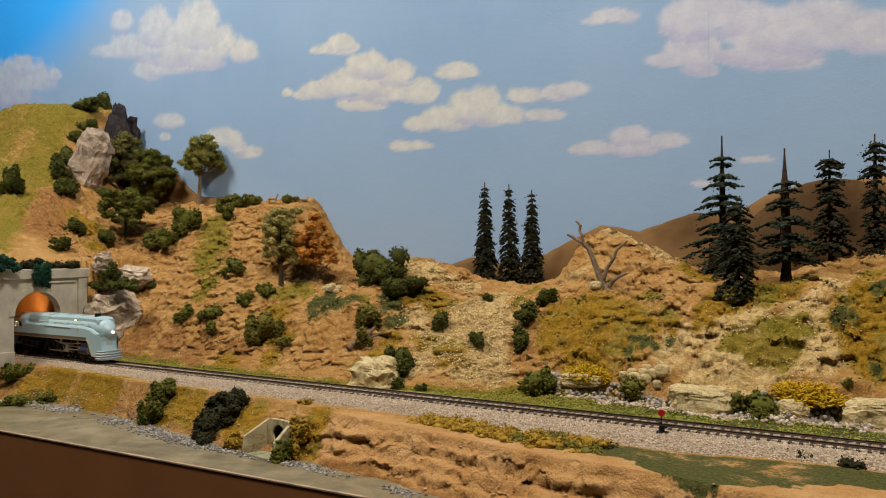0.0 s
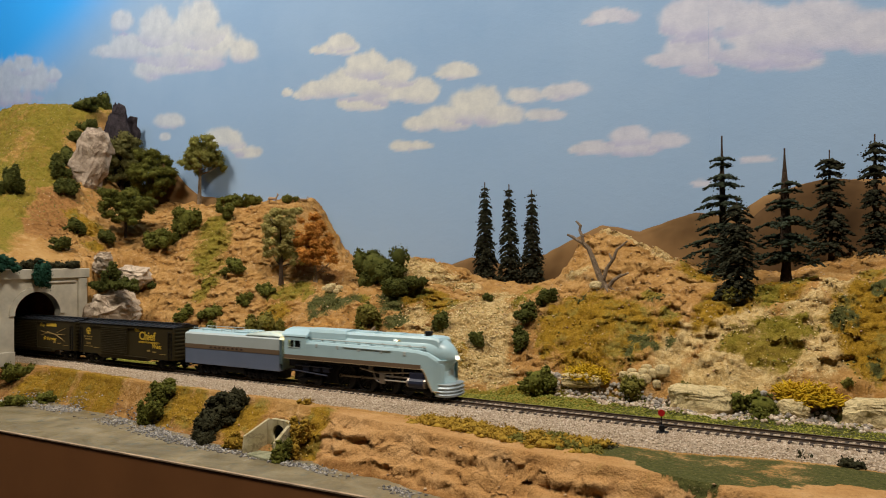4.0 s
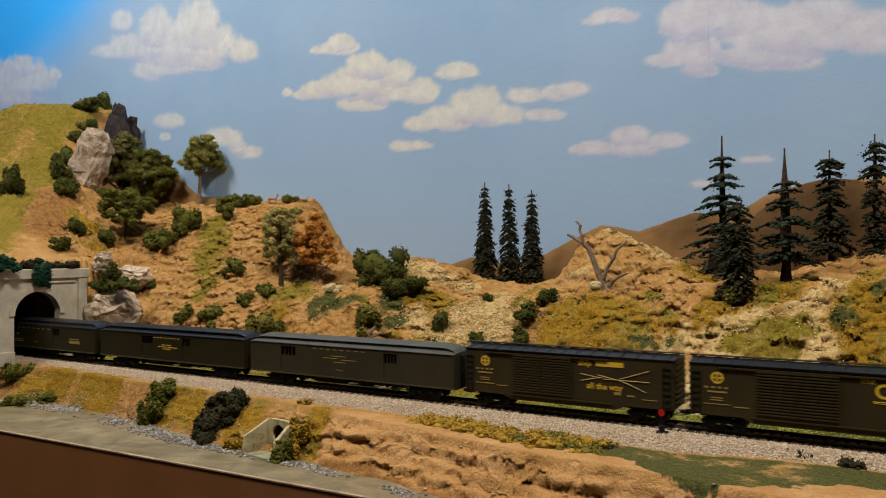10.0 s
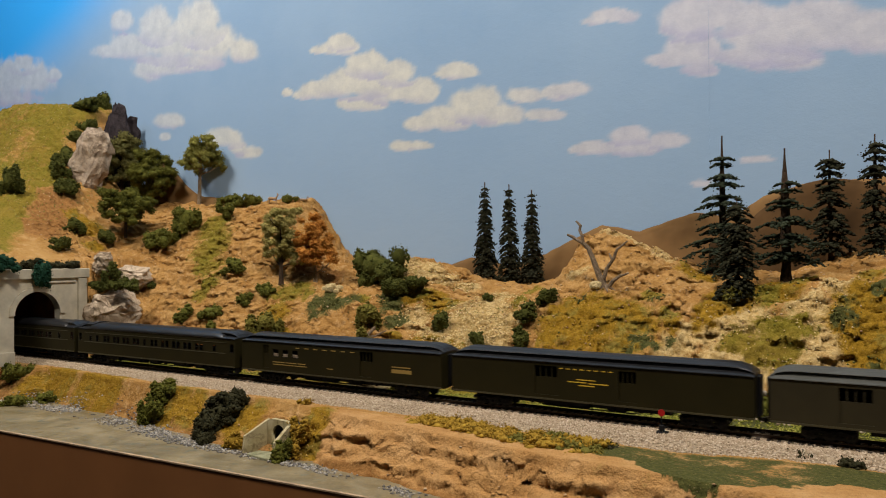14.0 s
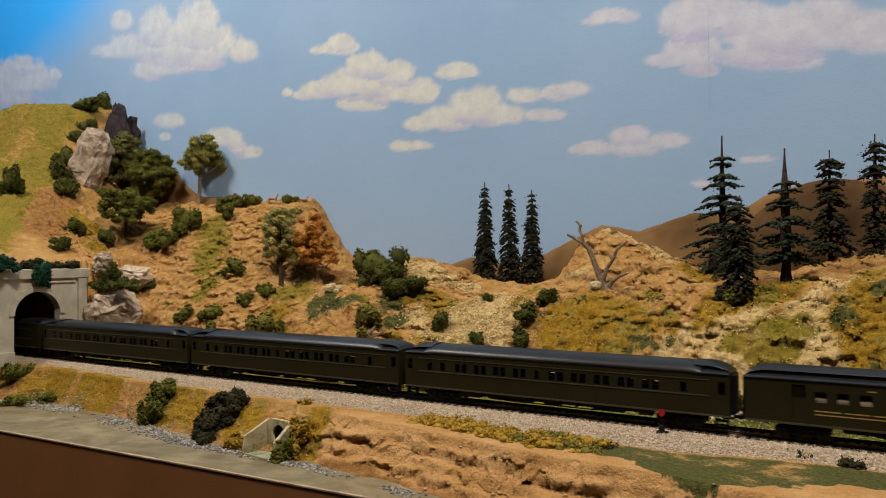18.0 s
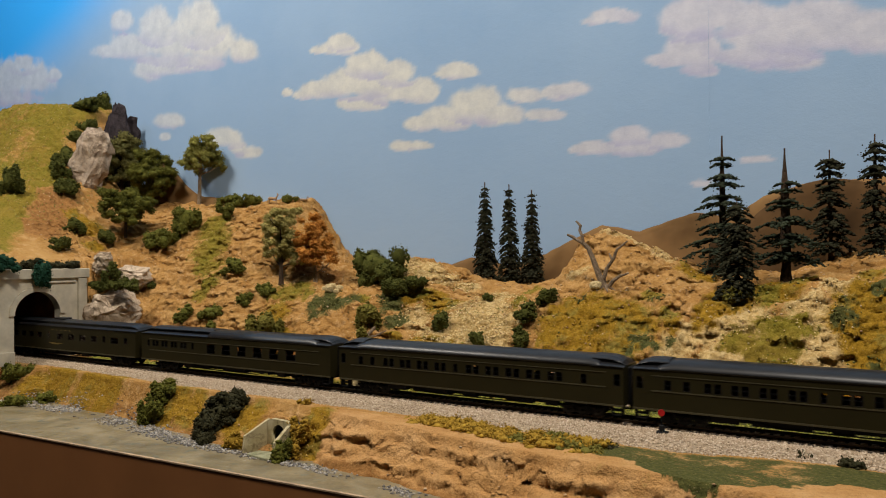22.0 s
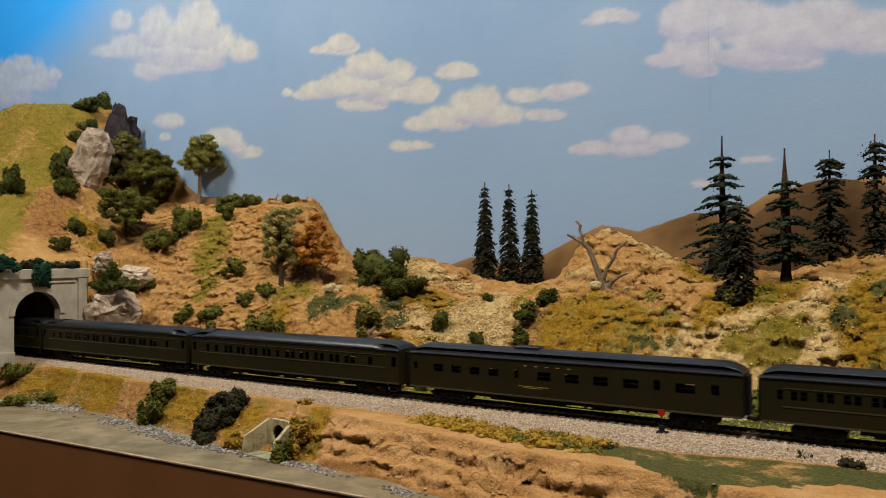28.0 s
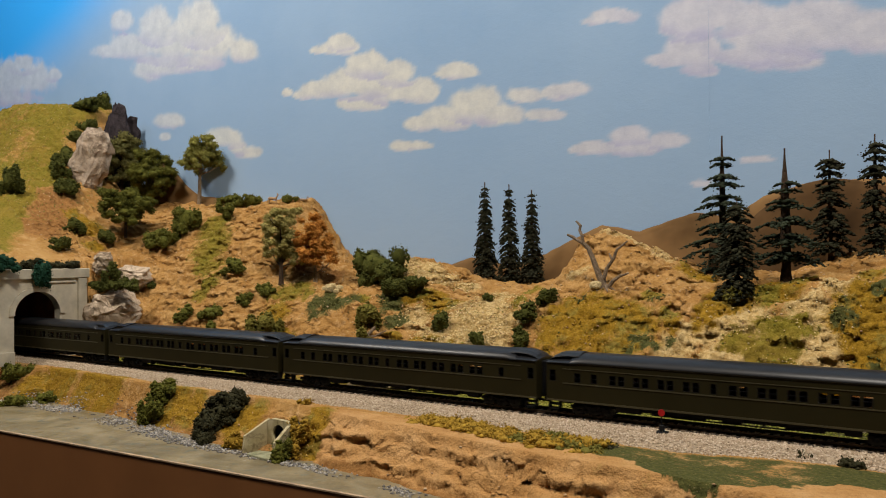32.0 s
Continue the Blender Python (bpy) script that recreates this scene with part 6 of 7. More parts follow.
ICO = {1: ico(1), 2: ico(2), 3: ico(3)}
OCTA = (np.array([[1, 0, 0], [-1, 0, 0], [0, 1, 0], [0, -1, 0], [0, 0, 1], [0, 0, -1]], float), np.array([[0, 2, 4], [2, 1, 4], [1, 3, 4], [3, 0, 4], [2, 0, 5], [1, 2, 5], [3, 1, 5], [0, 3, 5]]))
ICO[0] = OCTA


def blobs(c, size, rng, sub=1, jitter=0.25, turn=None):
    """Vertices and triangles of many small lumps; size is (n, 3), turn optional (n, 3, 3)."""
    v, f = ICO[sub]
    n, k = len(c), len(v)
    w = v[None] * (1 + rng.uniform(-jitter, jitter, (n, k, 1)))
    w = w * size[:, None, :]
    if turn is None:
        a = rng.uniform(0, 6.283, n)
        turn = np.zeros((n, 3, 3))
        turn[:, 0, 0], turn[:, 0, 1], turn[:, 1, 0], turn[:, 1, 1], turn[:, 2, 2] = np.cos(a), -np.sin(a), np.sin(a), np.cos(a), 1
    w = np.einsum("nij,nkj->nki", turn, w) + c[:, None]
    return w.reshape(-1, 3), (f[None] + (np.arange(n) * k)[:, None, None]).reshape(-1, 3)


def joined(name, groups, mat, smooth=False):
    """One mesh out of several (vertices, triangles) sets."""
    vs, fs, base = [], [], 0
    for v, f in groups:
        vs.append(v)
        fs.append(f + base)
        base += len(v)
    v, f = np.concatenate(vs), np.concatenate(fs)
    me = bpy.data.meshes.new(name)
    me.vertices.add(len(v))
    me.vertices.foreach_set("co", v.ravel())
    me.loops.add(f.size)
    me.loops.foreach_set("vertex_index", f.ravel())
    me.polygons.add(len(f))
    me.polygons.foreach_set("loop_start", np.arange(0, f.size, 3))
    me.update()
    me.materials.append(mat)
    if smooth:
        me.shade_smooth()
    return me


F_DARK = foam_material("dark_green_foam", (0.036, 0.043, 0.009), (0.124, 0.124, 0.028))
F_GREEN = foam_material("mid_green_foam", (0.052, 0.060, 0.010), (0.190, 0.178, 0.034))
F_OLIVE = foam_material("olive_foam", (0.085, 0.080, 0.014), (0.24, 0.20, 0.045))
F_BLACK = foam_material("blackish_foam", (0.020, 0.020, 0.009), (0.064, 0.058, 0.028))
F_OCHRE = foam_material("ochre_foam", (0.22, 0.128, 0.015), (0.50, 0.315, 0.048))
F_YELLOW = foam_material("mustard_lichen", (0.42, 0.26, 0.012), (0.78, 0.52, 0.035))
F_TEAL = foam_material("teal_green_foam", (0.012, 0.045, 0.028), (0.035, 0.095, 0.055))
F_SAGE = foam_material("sage_green_foam", (0.26, 0.22, 0.06), (0.52, 0.45, 0.16))
F_DUSTY = foam_material("dusty_olive_foam", (0.085, 0.080, 0.022), (0.24, 0.215, 0.075))
F_LEAF = foam_material("yellow_green_leaf_foam", (0.14, 0.14, 0.028), (0.36, 0.33, 0.09))
F_RUST = foam_material("rust_orange_leaf_foam", (0.36, 0.120, 0.018), (0.74, 0.37, 0.085))
F_NEEDLE = foam_material("blue_green_needles", (0.015, 0.020, 0.012), (0.066, 0.078, 0.046))
F_NEEDLE_DARK = foam_material("grey_green_needles", (0.014, 0.015, 0.008), (0.062, 0.060, 0.034))
M_BARK = stone_material("brown_bark", (0.035, 0.020, 0.012), (0.11, 0.070, 0.042), 300)
M_BARK_PALE = stone_material("pale_bark", (0.16, 0.11, 0.065), (0.34, 0.26, 0.17), 300)
M_DEADWOOD = stone_material("grey_dead_wood", (0.11, 0.075, 0.047), (0.34, 0.25, 0.165), 300)
M_ROCK = stone_material("pale_grey_rock", (0.36, 0.26, 0.17), (0.70, 0.57, 0.43), 70)
M_ROCK_BROWN = stone_material("grey_brown_rock", (0.22, 0.155, 0.105), (0.56, 0.45, 0.34), 60)
M_ROCK_CREAM = stone_material("cream_rock", (0.44, 0.32, 0.135), (0.80, 0.66, 0.37), 110)
M_ROCK_DARK = stone_material("dark_slate_rock", (0.008, 0.006, 0.008), (0.055, 0.043, 0.048), 70)


def pebble_material():
    m = Mat("grey_pebbles", 0.85, 0, 0.3)
    c = m.ramp(m.random(), (0.0, (0.24, 0.21, 0.18)), (0.5, (0.38, 0.34, 0.29)), (1.0, (0.55, 0.50, 0.42)))
    m.colour(m.mix(m.math("MULTIPLY", m.noise(400, 5), 0.4), c, (0.2, 0.17, 0.14)))
    m.bump(m.noise(700, 4), 0.0008, 0.6)
    return m.done()


def rubble_material():
    m = Mat("tan_rubble", 0.95, 0, 0.15)
    m.colour(m.ramp(m.island(), (0.0, (0.22, 0.12, 0.055)), (0.5, (0.44, 0.28, 0.15)), (1.0, (0.66, 0.50, 0.32))))
    return m.done()


def turf_material(name, *c):
    m = Mat(name, 0.95, 0, 0.08)
    m.colour(m.ramp(m.island(), *[(i / (len(c) - 1), v) for i, v in enumerate(c)]))
    return m.done()


M_PEBBLE = pebble_material()
M_RUBBLE = rubble_material()


def bush_mesh(w, h, mat, seed, fine=1.0):
    """A torn clump of foam: a rough core and many small tufts on its skin."""
    rng = np.random.default_rng(seed)
    lobes = int(np.clip(w / 0.0042, 4, 13))
    lc = np.stack([rng.uniform(-0.42, 0.42, lobes) * w, rng.uniform(-0.28, 0.28, lobes) * w, rng.uniform(0.10, 0.70, lobes) * h], -1)
    lr = np.stack([rng.uniform(0.09, 0.21, lobes) * w, rng.uniform(0.10, 0.20, lobes) * w, rng.uniform(0.16, 0.36, lobes) * h], -1)
    lc[0], lr[0] = (0, 0, 0.44 * h), (0.31 * w, 0.26 * w, 0.42 * h)
    lc[:, 2] = np.minimum(lc[:, 2], h - lr[:, 2])
    groups = [blobs(lc, lr * 0.86, rng, 2, 0.18)]
    area = w * h * 2.6
    n = int(np.clip(area / 0.0000058 * fine, 60, 900))
    i = rng.integers(0, lobes, n)
    d = rng.normal(size=(n, 3))
    d /= np.linalg.norm(d, axis=1)[:, None]
    c = lc[i] + d * lr[i] * rng.uniform(0.78, 1.08, (n, 1))
    ok = c[:, 2] > -0.003
    c = c[ok]
    s = rng.uniform(0.0011, 0.0027, (len(c), 1)) * np.array([[1.0, 1.0, 0.85]])
    groups.append(blobs(c, s, rng, 0, 0.38))
    m = 2 * len(c)
    j = rng.integers(0, len(c), m)
    groups.append(blobs(c[j] + rng.normal(size=(m, 3)) * 0.0016, rng.uniform(0.0004, 0.0009, (m, 1)) * np.ones((1, 3)), rng, 0, 0.4))
    return joined("bush", groups, mat)


SEED = [100]


def bushes(rows, mat, label, group, fine=1.0, name="bush"):
    for x, y, w, h in rows:
        SEED[0] += 1
        rng = random.Random(SEED[0])
        z = float(land(x, y))
        ob = new(name, bush_mesh(w, h, mat, SEED[0], fine))
        ob.matrix_basis = pose(x, y, z - 0.002, 0, 0, rng.uniform(-25, 25))
        tagged(ob, label, "bush", group)


# x, y, width, height
HILL_BUSHES = [(-1.229, 0.095, 0.041, 0.052), (-1.329, 0.292, 0.051, 0.029), (-1.344, 0.345, 0.041, 0.044), (-1.298, 0.277, 0.048, 0.030), (-1.281, 0.245, 0.040, 0.027), (-1.262, 0.215, 0.043, 0.037), (-1.246, 0.192, 0.036, 0.034), (-1.197, 0.173, 0.049, 0.035), (-1.100, 0.124, 0.036, 0.029), (-1.060, 0.157, 0.033, 0.025), (-1.061, 0.080, 0.033, 0.024)]
SLOPE_BUSHES = [(-0.970, 0.191, 0.055, 0.034), (-0.939, 0.211, 0.050, 0.047), (-0.932, 0.224, 0.029, 0.020), (-0.876, 0.238, 0.030, 0.027), (-0.922, 0.292, 0.058, 0.023), (-0.878, 0.293, 0.037, 0.022), (-0.818, 0.314, 0.027, 0.018), (-0.773, 0.156, 0.035, 0.025), (-0.800, 0.095, 0.035, 0.023), (-0.758, 0.099, 0.037, 0.021), (-0.732, 0.080, 0.017, 0.019), (-0.704, 0.144, 0.032, 0.017), (-0.722, 0.122, 0.024, 0.018)]
BOULDER_BUSHES = [(-0.987, 0.127, 0.022, 0.029), (-0.987, 0.090, 0.028, 0.018), (-0.974, 0.130, 0.027, 0.014), (-0.923, 0.134, 0.020, 0.012)]
MIDDLE_BUSHES = [(-0.552, 0.186, 0.072, 0.052), (-0.604, 0.345, 0.027, 0.014), (-0.493, 0.180, 0.038, 0.025), (-0.512, 0.162, 0.041, 0.028), (-0.417, 0.122, 0.029, 0.026), (-0.362, 0.107, 0.023, 0.017), (-0.392, 0.187, 0.011, 0.009), (-0.302, 0.152, 0.023, 0.020), (-0.317, 0.134, 0.032, 0.026), (-0.318, 0.114, 0.021, 0.027), (-0.428, 0.063, 0.033, 0.027), (-0.416, 0.038, 0.014, 0.014), (-0.392, 0.043, 0.009, 0.008)]
OLIVE_BUSHES = [(-0.506, 0.107, 0.030, 0.033), (-0.493, 0.079, 0.018, 0.028), (-0.641, 0.081, 0.044, 0.043), (-0.599, 0.071, 0.024, 0.016), (-0.112, 0.152, 0.026, 0.018), (-0.148, 0.095, 0.015, 0.008), (-0.022, 0.101, 0.011, 0.008), (-0.192, 0.084, 0.030, 0.022)]
FOOT_BUSHES = [(-0.283, 0.078, 0.036, 0.029), (-0.083, 0.080, 0.043, 0.022), (-0.936, -0.055, 0.047, 0.023), (-0.879, -0.089, 0.033, 0.017), (-0.869, -0.058, 0.041, 0.016), (-0.653, -0.061, 0.031, 0.025), (-0.651, -0.077, 0.021, 0.028), (-0.645, -0.055, 0.024, 0.014), (-0.646, -0.073, 0.027, 0.021)]
BLACK_BUSHES = [(-0.560, -0.067, 0.028, 0.018), (-0.534, -0.065, 0.023, 0.016), (-0.552, -0.081, 0.035, 0.021), (-0.556, -0.094, 0.019, 0.015), (-0.538, -0.058, 0.019, 0.013), (-0.543, -0.065, 0.035, 0.020), (-0.547, -0.076, 0.036, 0.022), (-0.547, -0.090, 0.029, 0.021), (-0.540, -0.102, 0.023, 0.019)]
OCHRE_BUSHES = [(-0.456, -0.056, 0.013, 0.007), (-0.500, -0.101, 0.021, 0.021), (-0.308, -0.068, 0.027, 0.006), (-0.278, -0.066, 0.023, 0.005), (-0.242, -0.068, 0.022, 0.007), (-0.216, -0.064, 0.021, 0.005)]
YELLOW_BUSHES = [(-0.046, 0.092, 0.057, 0.033), (-0.063, 0.094, 0.028, 0.019), (-0.236, 0.090, 0.049, 0.028)]
LOW_TUFTS = [(-0.043, -0.035, 0.016, 0.005), (-0.013, -0.041, 0.016, 0.007), (-0.165, -0.069, 0.012, 0.003)]
# trees: x, y, height, width
T_LOW, T_BACK, T_FAR = (-1.058, 0.188, 0.083, 0.107), (-1.136, 0.300, 0.110, 0.103), (-1.225, 0.300, 0.125, 0.110)
T_PALE, T_SAGE, T_RUST = (-1.042, 0.325, 0.125, 0.093), (-0.697, 0.168, 0.110, 0.064), (-0.651, 0.185, 0.097, 0.066)
FIRS_MID = [(-0.445, 0.285, 0.128, 0.038), (-0.412, 0.290, 0.134, 0.037), (-0.380, 0.290, 0.126, 0.037)]
FIR_TALL, FIR_DENSE, FIR_BARE = (-0.143, 0.260, 0.156, 0.092), (-0.113, 0.160, 0.095, 0.044), (-0.0745, 0.188, 0.131, 0.070)
FIR_SHAGGY, FIR_NARROW = (-0.040, 0.250, 0.112, 0.040), (-0.001, 0.245, 0.119, 0.032)
DEAD = (-0.244, 0.168)

bushes(HILL_BUSHES, F_DARK, "dark green foam bush on the grassy tunnel hill", "bushes on the tunnel hill")
bushes(SLOPE_BUSHES, F_GREEN, "green foam bush on the tan slope", "bushes on the high slope")
bushes(BOULDER_BUSHES, F_DARK, "dark green foam bush tucked between boulders", "bushes between the boulders")
bushes(MIDDLE_BUSHES, F_DARK, "dark green foam bush on the rocky bank", "bushes on the rocky bank")
bushes(OLIVE_BUSHES, F_OLIVE, "olive foam shrub on the bank", "olive shrubs")
bushes(FOOT_BUSHES, F_GREEN, "green foam bush beside the track or creek", "bushes beside the track")
bushes(BLACK_BUSHES, F_BLACK, "blackish green foam bush on the front bank", "blackish bushes on the front bank")
bushes(OCHRE_BUSHES, F_OCHRE, "ochre foam tuft of dry grass", "dry ochre tufts")
bushes(LOW_TUFTS, F_BLACK, "low dark tuft of foam on the turf", "low dark tufts")


bushes([(-0.4365, -0.110, 0.024, 0.026)], F_GREEN, "green foam bush beside the culvert", "bushes beside the culvert")
bushes([(-0.430, -0.090, 0.022, 0.026), (-0.434, -0.100, 0.016, 0.020)], F_OCHRE, "ochre foam bush beside the culvert", "bushes beside the culvert")


def boulder_growth():
    """Foam pressed between the boulders beside the portal."""
    for k, (x, y, z, w, h) in enumerate(((-0.935, 0.082, 0.086, 0.040, 0.016), (-0.905, 0.078, 0.088, 0.034, 0.015), (-0.936, 0.080, 0.100, 0.024, 0.028), (-0.958, 0.074, 0.084, 0.030, 0.014), (-0.885, 0.078, 0.082, 0.022, 0.014))):
        ob = new("bush", bush_mesh(w, h, F_DARK, 450 + k))
        ob.matrix_basis = pose(x, y, z, 0, 0, 30)
        tagged(ob, "dark green foam bush tucked between boulders", "bush", "bushes between the boulders")


boulder_growth()


def meadow_tufts():
    """Dry tufts between the ballast and the clay bank."""
    rng = random.Random(77)
    rows, olive = [], []
    for i in range(54):
        x = rng.uniform(-0.325, -0.17)
        f, b = float(line(x, GREEN_FRONT)), float(line(x, BALLAST_FRONT)) - 0.004
        row = (x, f + (b - f) * rng.uniform(0.15, 1.0), rng.uniform(0.014, 0.032), rng.uniform(0.003, 0.0075))
        (olive if row[0] > -0.235 and i % 2 else rows).append(row)
    bushes(rows, F_OCHRE, "low ochre tuft of dry grass beside the ballast", "dry ochre tufts")
    bushes(olive, F_OLIVE, "low olive tuft beside the ballast", "olive tufts beside the ballast")


meadow_tufts()


def lichen(x, y, w, h):
    """A wiry mustard shrub of crooked strands."""
    rng = random.Random(SEED[0])
    SEED[0] += 1
    bm = bmesh.new()
    for i in range(560):
        a, r = rng.uniform(0, 6.283), math.sqrt(rng.random()) * 0.42
        px, py = r * math.cos(a) * w, r * math.sin(a) * w * 0.6
        top = h * (1 - (r / 0.5) ** 2) * rng.uniform(0.25, 1.0)
        p = Vector((px, py, top * 0.5))
        pts = [p]
        for k in range(3):
            p = p + Vector((rng.uniform(-1, 1), rng.uniform(-1, 1), rng.uniform(-0.2, 0.9))) * 0.0032
            pts.append(p)
        limb(bm, pts, [0.0007, 0.0007, 0.0006, 0.0004], 4)
    ob = part("shrub", bm, F_YELLOW)
    ob.matrix_basis = pose(x, y, float(land(x, y)) - 0.001)
    tagged(ob, "wiry mustard-yellow shrub at the rocks beside the track", "shrub", "mustard shrubs")


for row in YELLOW_BUSHES:
    lichen(*row)


def leaf_tree(label, x, y, h, w, crown_from, leaf, bark, seed, lean=0.0, tone=None, dense=1.0):
    """Trunk with limbs and a crown of clumps; h over all, w across the crown."""
    rng = random.Random(seed)
    nr = np.random.default_rng(seed)
    z = float(land(x, y))
    tree = thing("tree", label, "tree", "broadleaf trees", m=pose(x, y, z - 0.002))
    bm = bmesh.new()
    r0 = max(0.0022, h * 0.026)
    mid = h * (crown_from + 0.12)
    limb(bm, [(0, 0, 0), (lean * 0.2, 0, mid * 0.4), (lean * 0.5, 0, mid), (lean, 0, h * 0.85)], [r0 * 1.3, r0, r0 * 0.75, r0 * 0.2], 9)
    tips = []
    for i in range(11):
        a = i * 2.4 + rng.uniform(-0.4, 0.4)
        zb = h * rng.uniform(crown_from - 0.02, 0.72)
        reach = w * rng.uniform(0.24, 0.46) * (1.05 - 0.35 * (zb / h))
        tip = (lean * 0.6 + reach * math.cos(a), reach * 0.8 * math.sin(a), min(h * 0.94, zb + h * rng.uniform(0.08, 0.24)))
        base = (lean * 0.5, 0, zb)
        knee = tuple(base[k] * 0.45 + tip[k] * 0.55 + (0.0 if k < 2 else -h * 0.02) for k in range(3))
        limb(bm, [base, knee, tip], [r0 * 0.45, r0 * 0.3, r0 * 0.12], 6)
        tips.append(tip)
    part("trunk", bm, bark, tree)
    tips.append((lean, 0, h * 0.90))
    tips.append((lean * 0.8, 0, h * 0.75))
    tips = np.array(tips)
    n = int(64 * dense)
    i = nr.integers(0, len(tips), n)
    c = tips[i] + nr.normal(size=(n, 3)) * np.array([w * 0.075, w * 0.065, h * 0.045])
    lo, hi = h * (crown_from + 0.04), h * 0.93
    d = nr.normal(size=(n // 2, 3))
    d /= np.linalg.norm(d, axis=1)[:, None]
    c[: n // 2] = np.array([lean * 0.7, 0, (lo + hi) / 2]) + d * np.array([w * 0.40, w * 0.36, (hi - lo) * 0.47]) * nr.uniform(0.45, 1.0, (n // 2, 1))
    c[:, 2] = np.clip(c[:, 2], lo, hi)
    s = nr.uniform(0.055, 0.105, (n, 1)) * w * np.array([[1, 1, 0.75]])
    m = int(3000 * dense)
    i = nr.integers(0, n, m)
    d = nr.normal(size=(m, 3))
    d /= np.linalg.norm(d, axis=1)[:, None]
    c2 = c[i] + d * s[i] * nr.uniform(0.55, 1.15, (m, 1))
    tufts = blobs(c2, nr.uniform(0.0009, 0.0021, (m, 1)) * np.array([[1, 1, 0.8]]), nr, 0, 0.45)
    k = nr.integers(0, m, 2 * m)
    specks = blobs(c2[k] + nr.normal(size=(2 * m, 3)) * 0.0017, nr.uniform(0.0004, 0.0009, (2 * m, 1)) * np.ones((1, 3)), nr, 0, 0.4)
    core = blobs(c, s * 0.72, nr, 2, 0.3)
    piece("crown", joined("crown", [core, tufts, specks], leaf), tree)


leaf_tree("round dark green tree with a short brown trunk", *T_LOW, 0.26, F_GREEN, M_BARK, 11, dense=1.5)
leaf_tree("dense green tree against the painted sky", *T_BACK, 0.08, F_GREEN, M_BARK, 12, dense=2.0)
leaf_tree("dusty olive tree behind the rock outcrop", *T_FAR, 0.08, F_DUSTY, M_BARK, 13, dense=2.0)
leaf_tree("airy yellow-green tree with a pale forked trunk", *T_PALE, 0.36, F_LEAF, M_BARK_PALE, 14, 0.006, dense=1.2)
leaf_tree("sage green oval tree with a slim brown trunk", *T_SAGE, 0.24, F_SAGE, M_BARK, 15, dense=1.3)
leaf_tree("rust-orange autumn tree on the rocky shelf", *T_RUST, 0.12, F_RUST, M_BARK_PALE, 16, dense=1.3)


def fir(label, x, y, h, w, mat, seed, tiers, bare_top=0.0, thick=0.018, droop=0.35, gap=0.0, top_fat=0.12, low=0.06):
    """A conifer: tapered trunk and tiers of flattened sprays."""
    rng = np.random.default_rng(seed)
    z = float(land(x, y))
    tree = thing("fir_tree", label, "tree", "model fir trees", m=pose(x, y, z - 0.003))
    bm = bmesh.new()
    limb(bm, [(0, 0, 0), (0.0004, 0, h * 0.35), (-0.0003, 0.0003, h * 0.7), (0, 0, h)], [h * thick, h * thick * 0.85, h * thick * 0.58, h * 0.006], 9)
    part("trunk", bm, M_BARK, tree)
    cs, ss, rs = [], [], []
    for t in range(tiers):
        u = (t + rng.uniform(-0.25, 0.25)) / tiers
        zb = h * (low + (0.97 - bare_top - low) * max(u, 0))
        reach = w * 0.5 * (top_fat + (1 - top_fat) * (1 - u) ** 0.85) * rng.uniform(0.85, 1.12)
        count = int(np.clip(9 + 7 * (1 - u), 8, 16))
        for i in range(count):
            if rng.random() < gap:
                continue
            a = 6.2832 * i / count + rng.uniform(-0.3, 0.3)
            r = reach * rng.uniform(0.7, 1.08)
            k = max(2, int(r / 0.0021))
            for j in range(k):
                q = (j + 0.6) / k
                side = rng.normal() * 0.10 * r * (0.5 + q)
                p = (r * q * math.cos(a) - side * math.sin(a), r * q * math.sin(a) + side * math.cos(a), zb - droop * r * q * q + 0.08 * r * math.sin(q * 3))
                cs.append(p)
                rr = 0.0030 * (1.15 - 0.5 * q) * rng.uniform(0.7, 1.3) * (0.5 + 0.5 * min(1.0, reach / 0.010))
                ss.append((rr * 1.25, rr, rr * 0.55))
                c, s = math.cos(a), math.sin(a)
                tilt = -droop * 1.2 * q
                rs.append(((c * math.cos(tilt), -s, -c * math.sin(tilt)), (s * math.cos(tilt), c, -s * math.sin(tilt)), (math.sin(tilt), 0, math.cos(tilt))))
    cs, ss, rs = np.array(cs), np.array(ss), np.array(rs)
    main = blobs(cs, ss * 1.12, rng, 0, 0.35, rs)
    m = len(cs) * 2
    i = rng.integers(0, len(cs), m)
    d = rng.normal(size=(m, 3)) * ss[i] * 0.8
    piece("crown", joined("crown", [main, blobs(cs[i] + d, rng.uniform(0.0005, 0.0011, (m, 1)) * np.ones((1, 3)), rng, 0, 0.4)], mat), tree)


for i, row in enumerate(FIRS_MID):
    fir("slim dark fir standing in the gap between mounds", *row, F_NEEDLE_DARK, 30 + i, 21, -0.015, 0.024, 0.60, 0.24, 0.18)
fir("tall layered blue-green fir on the ridge", *FIR_TALL, F_NEEDLE, 40, 13, 0.05, 0.032, 0.20, 0.42, 0.14)
fir("dense grey-green fir on the bank", *FIR_DENSE, F_NEEDLE_DARK, 41, 15, 0.0, 0.024, 0.40, 0.26, 0.50)
fir("sparse fir with a thick bare brown top", *FIR_BARE, F_NEEDLE, 42, 10, 0.16, 0.048, 0.18, 0.50, 0.30, 0.18)
fir("shaggy grey-green fir on the skyline", *FIR_SHAGGY, F_NEEDLE_DARK, 43, 14, 0.0, 0.026, 0.35, 0.34, 0.66, 0.10)
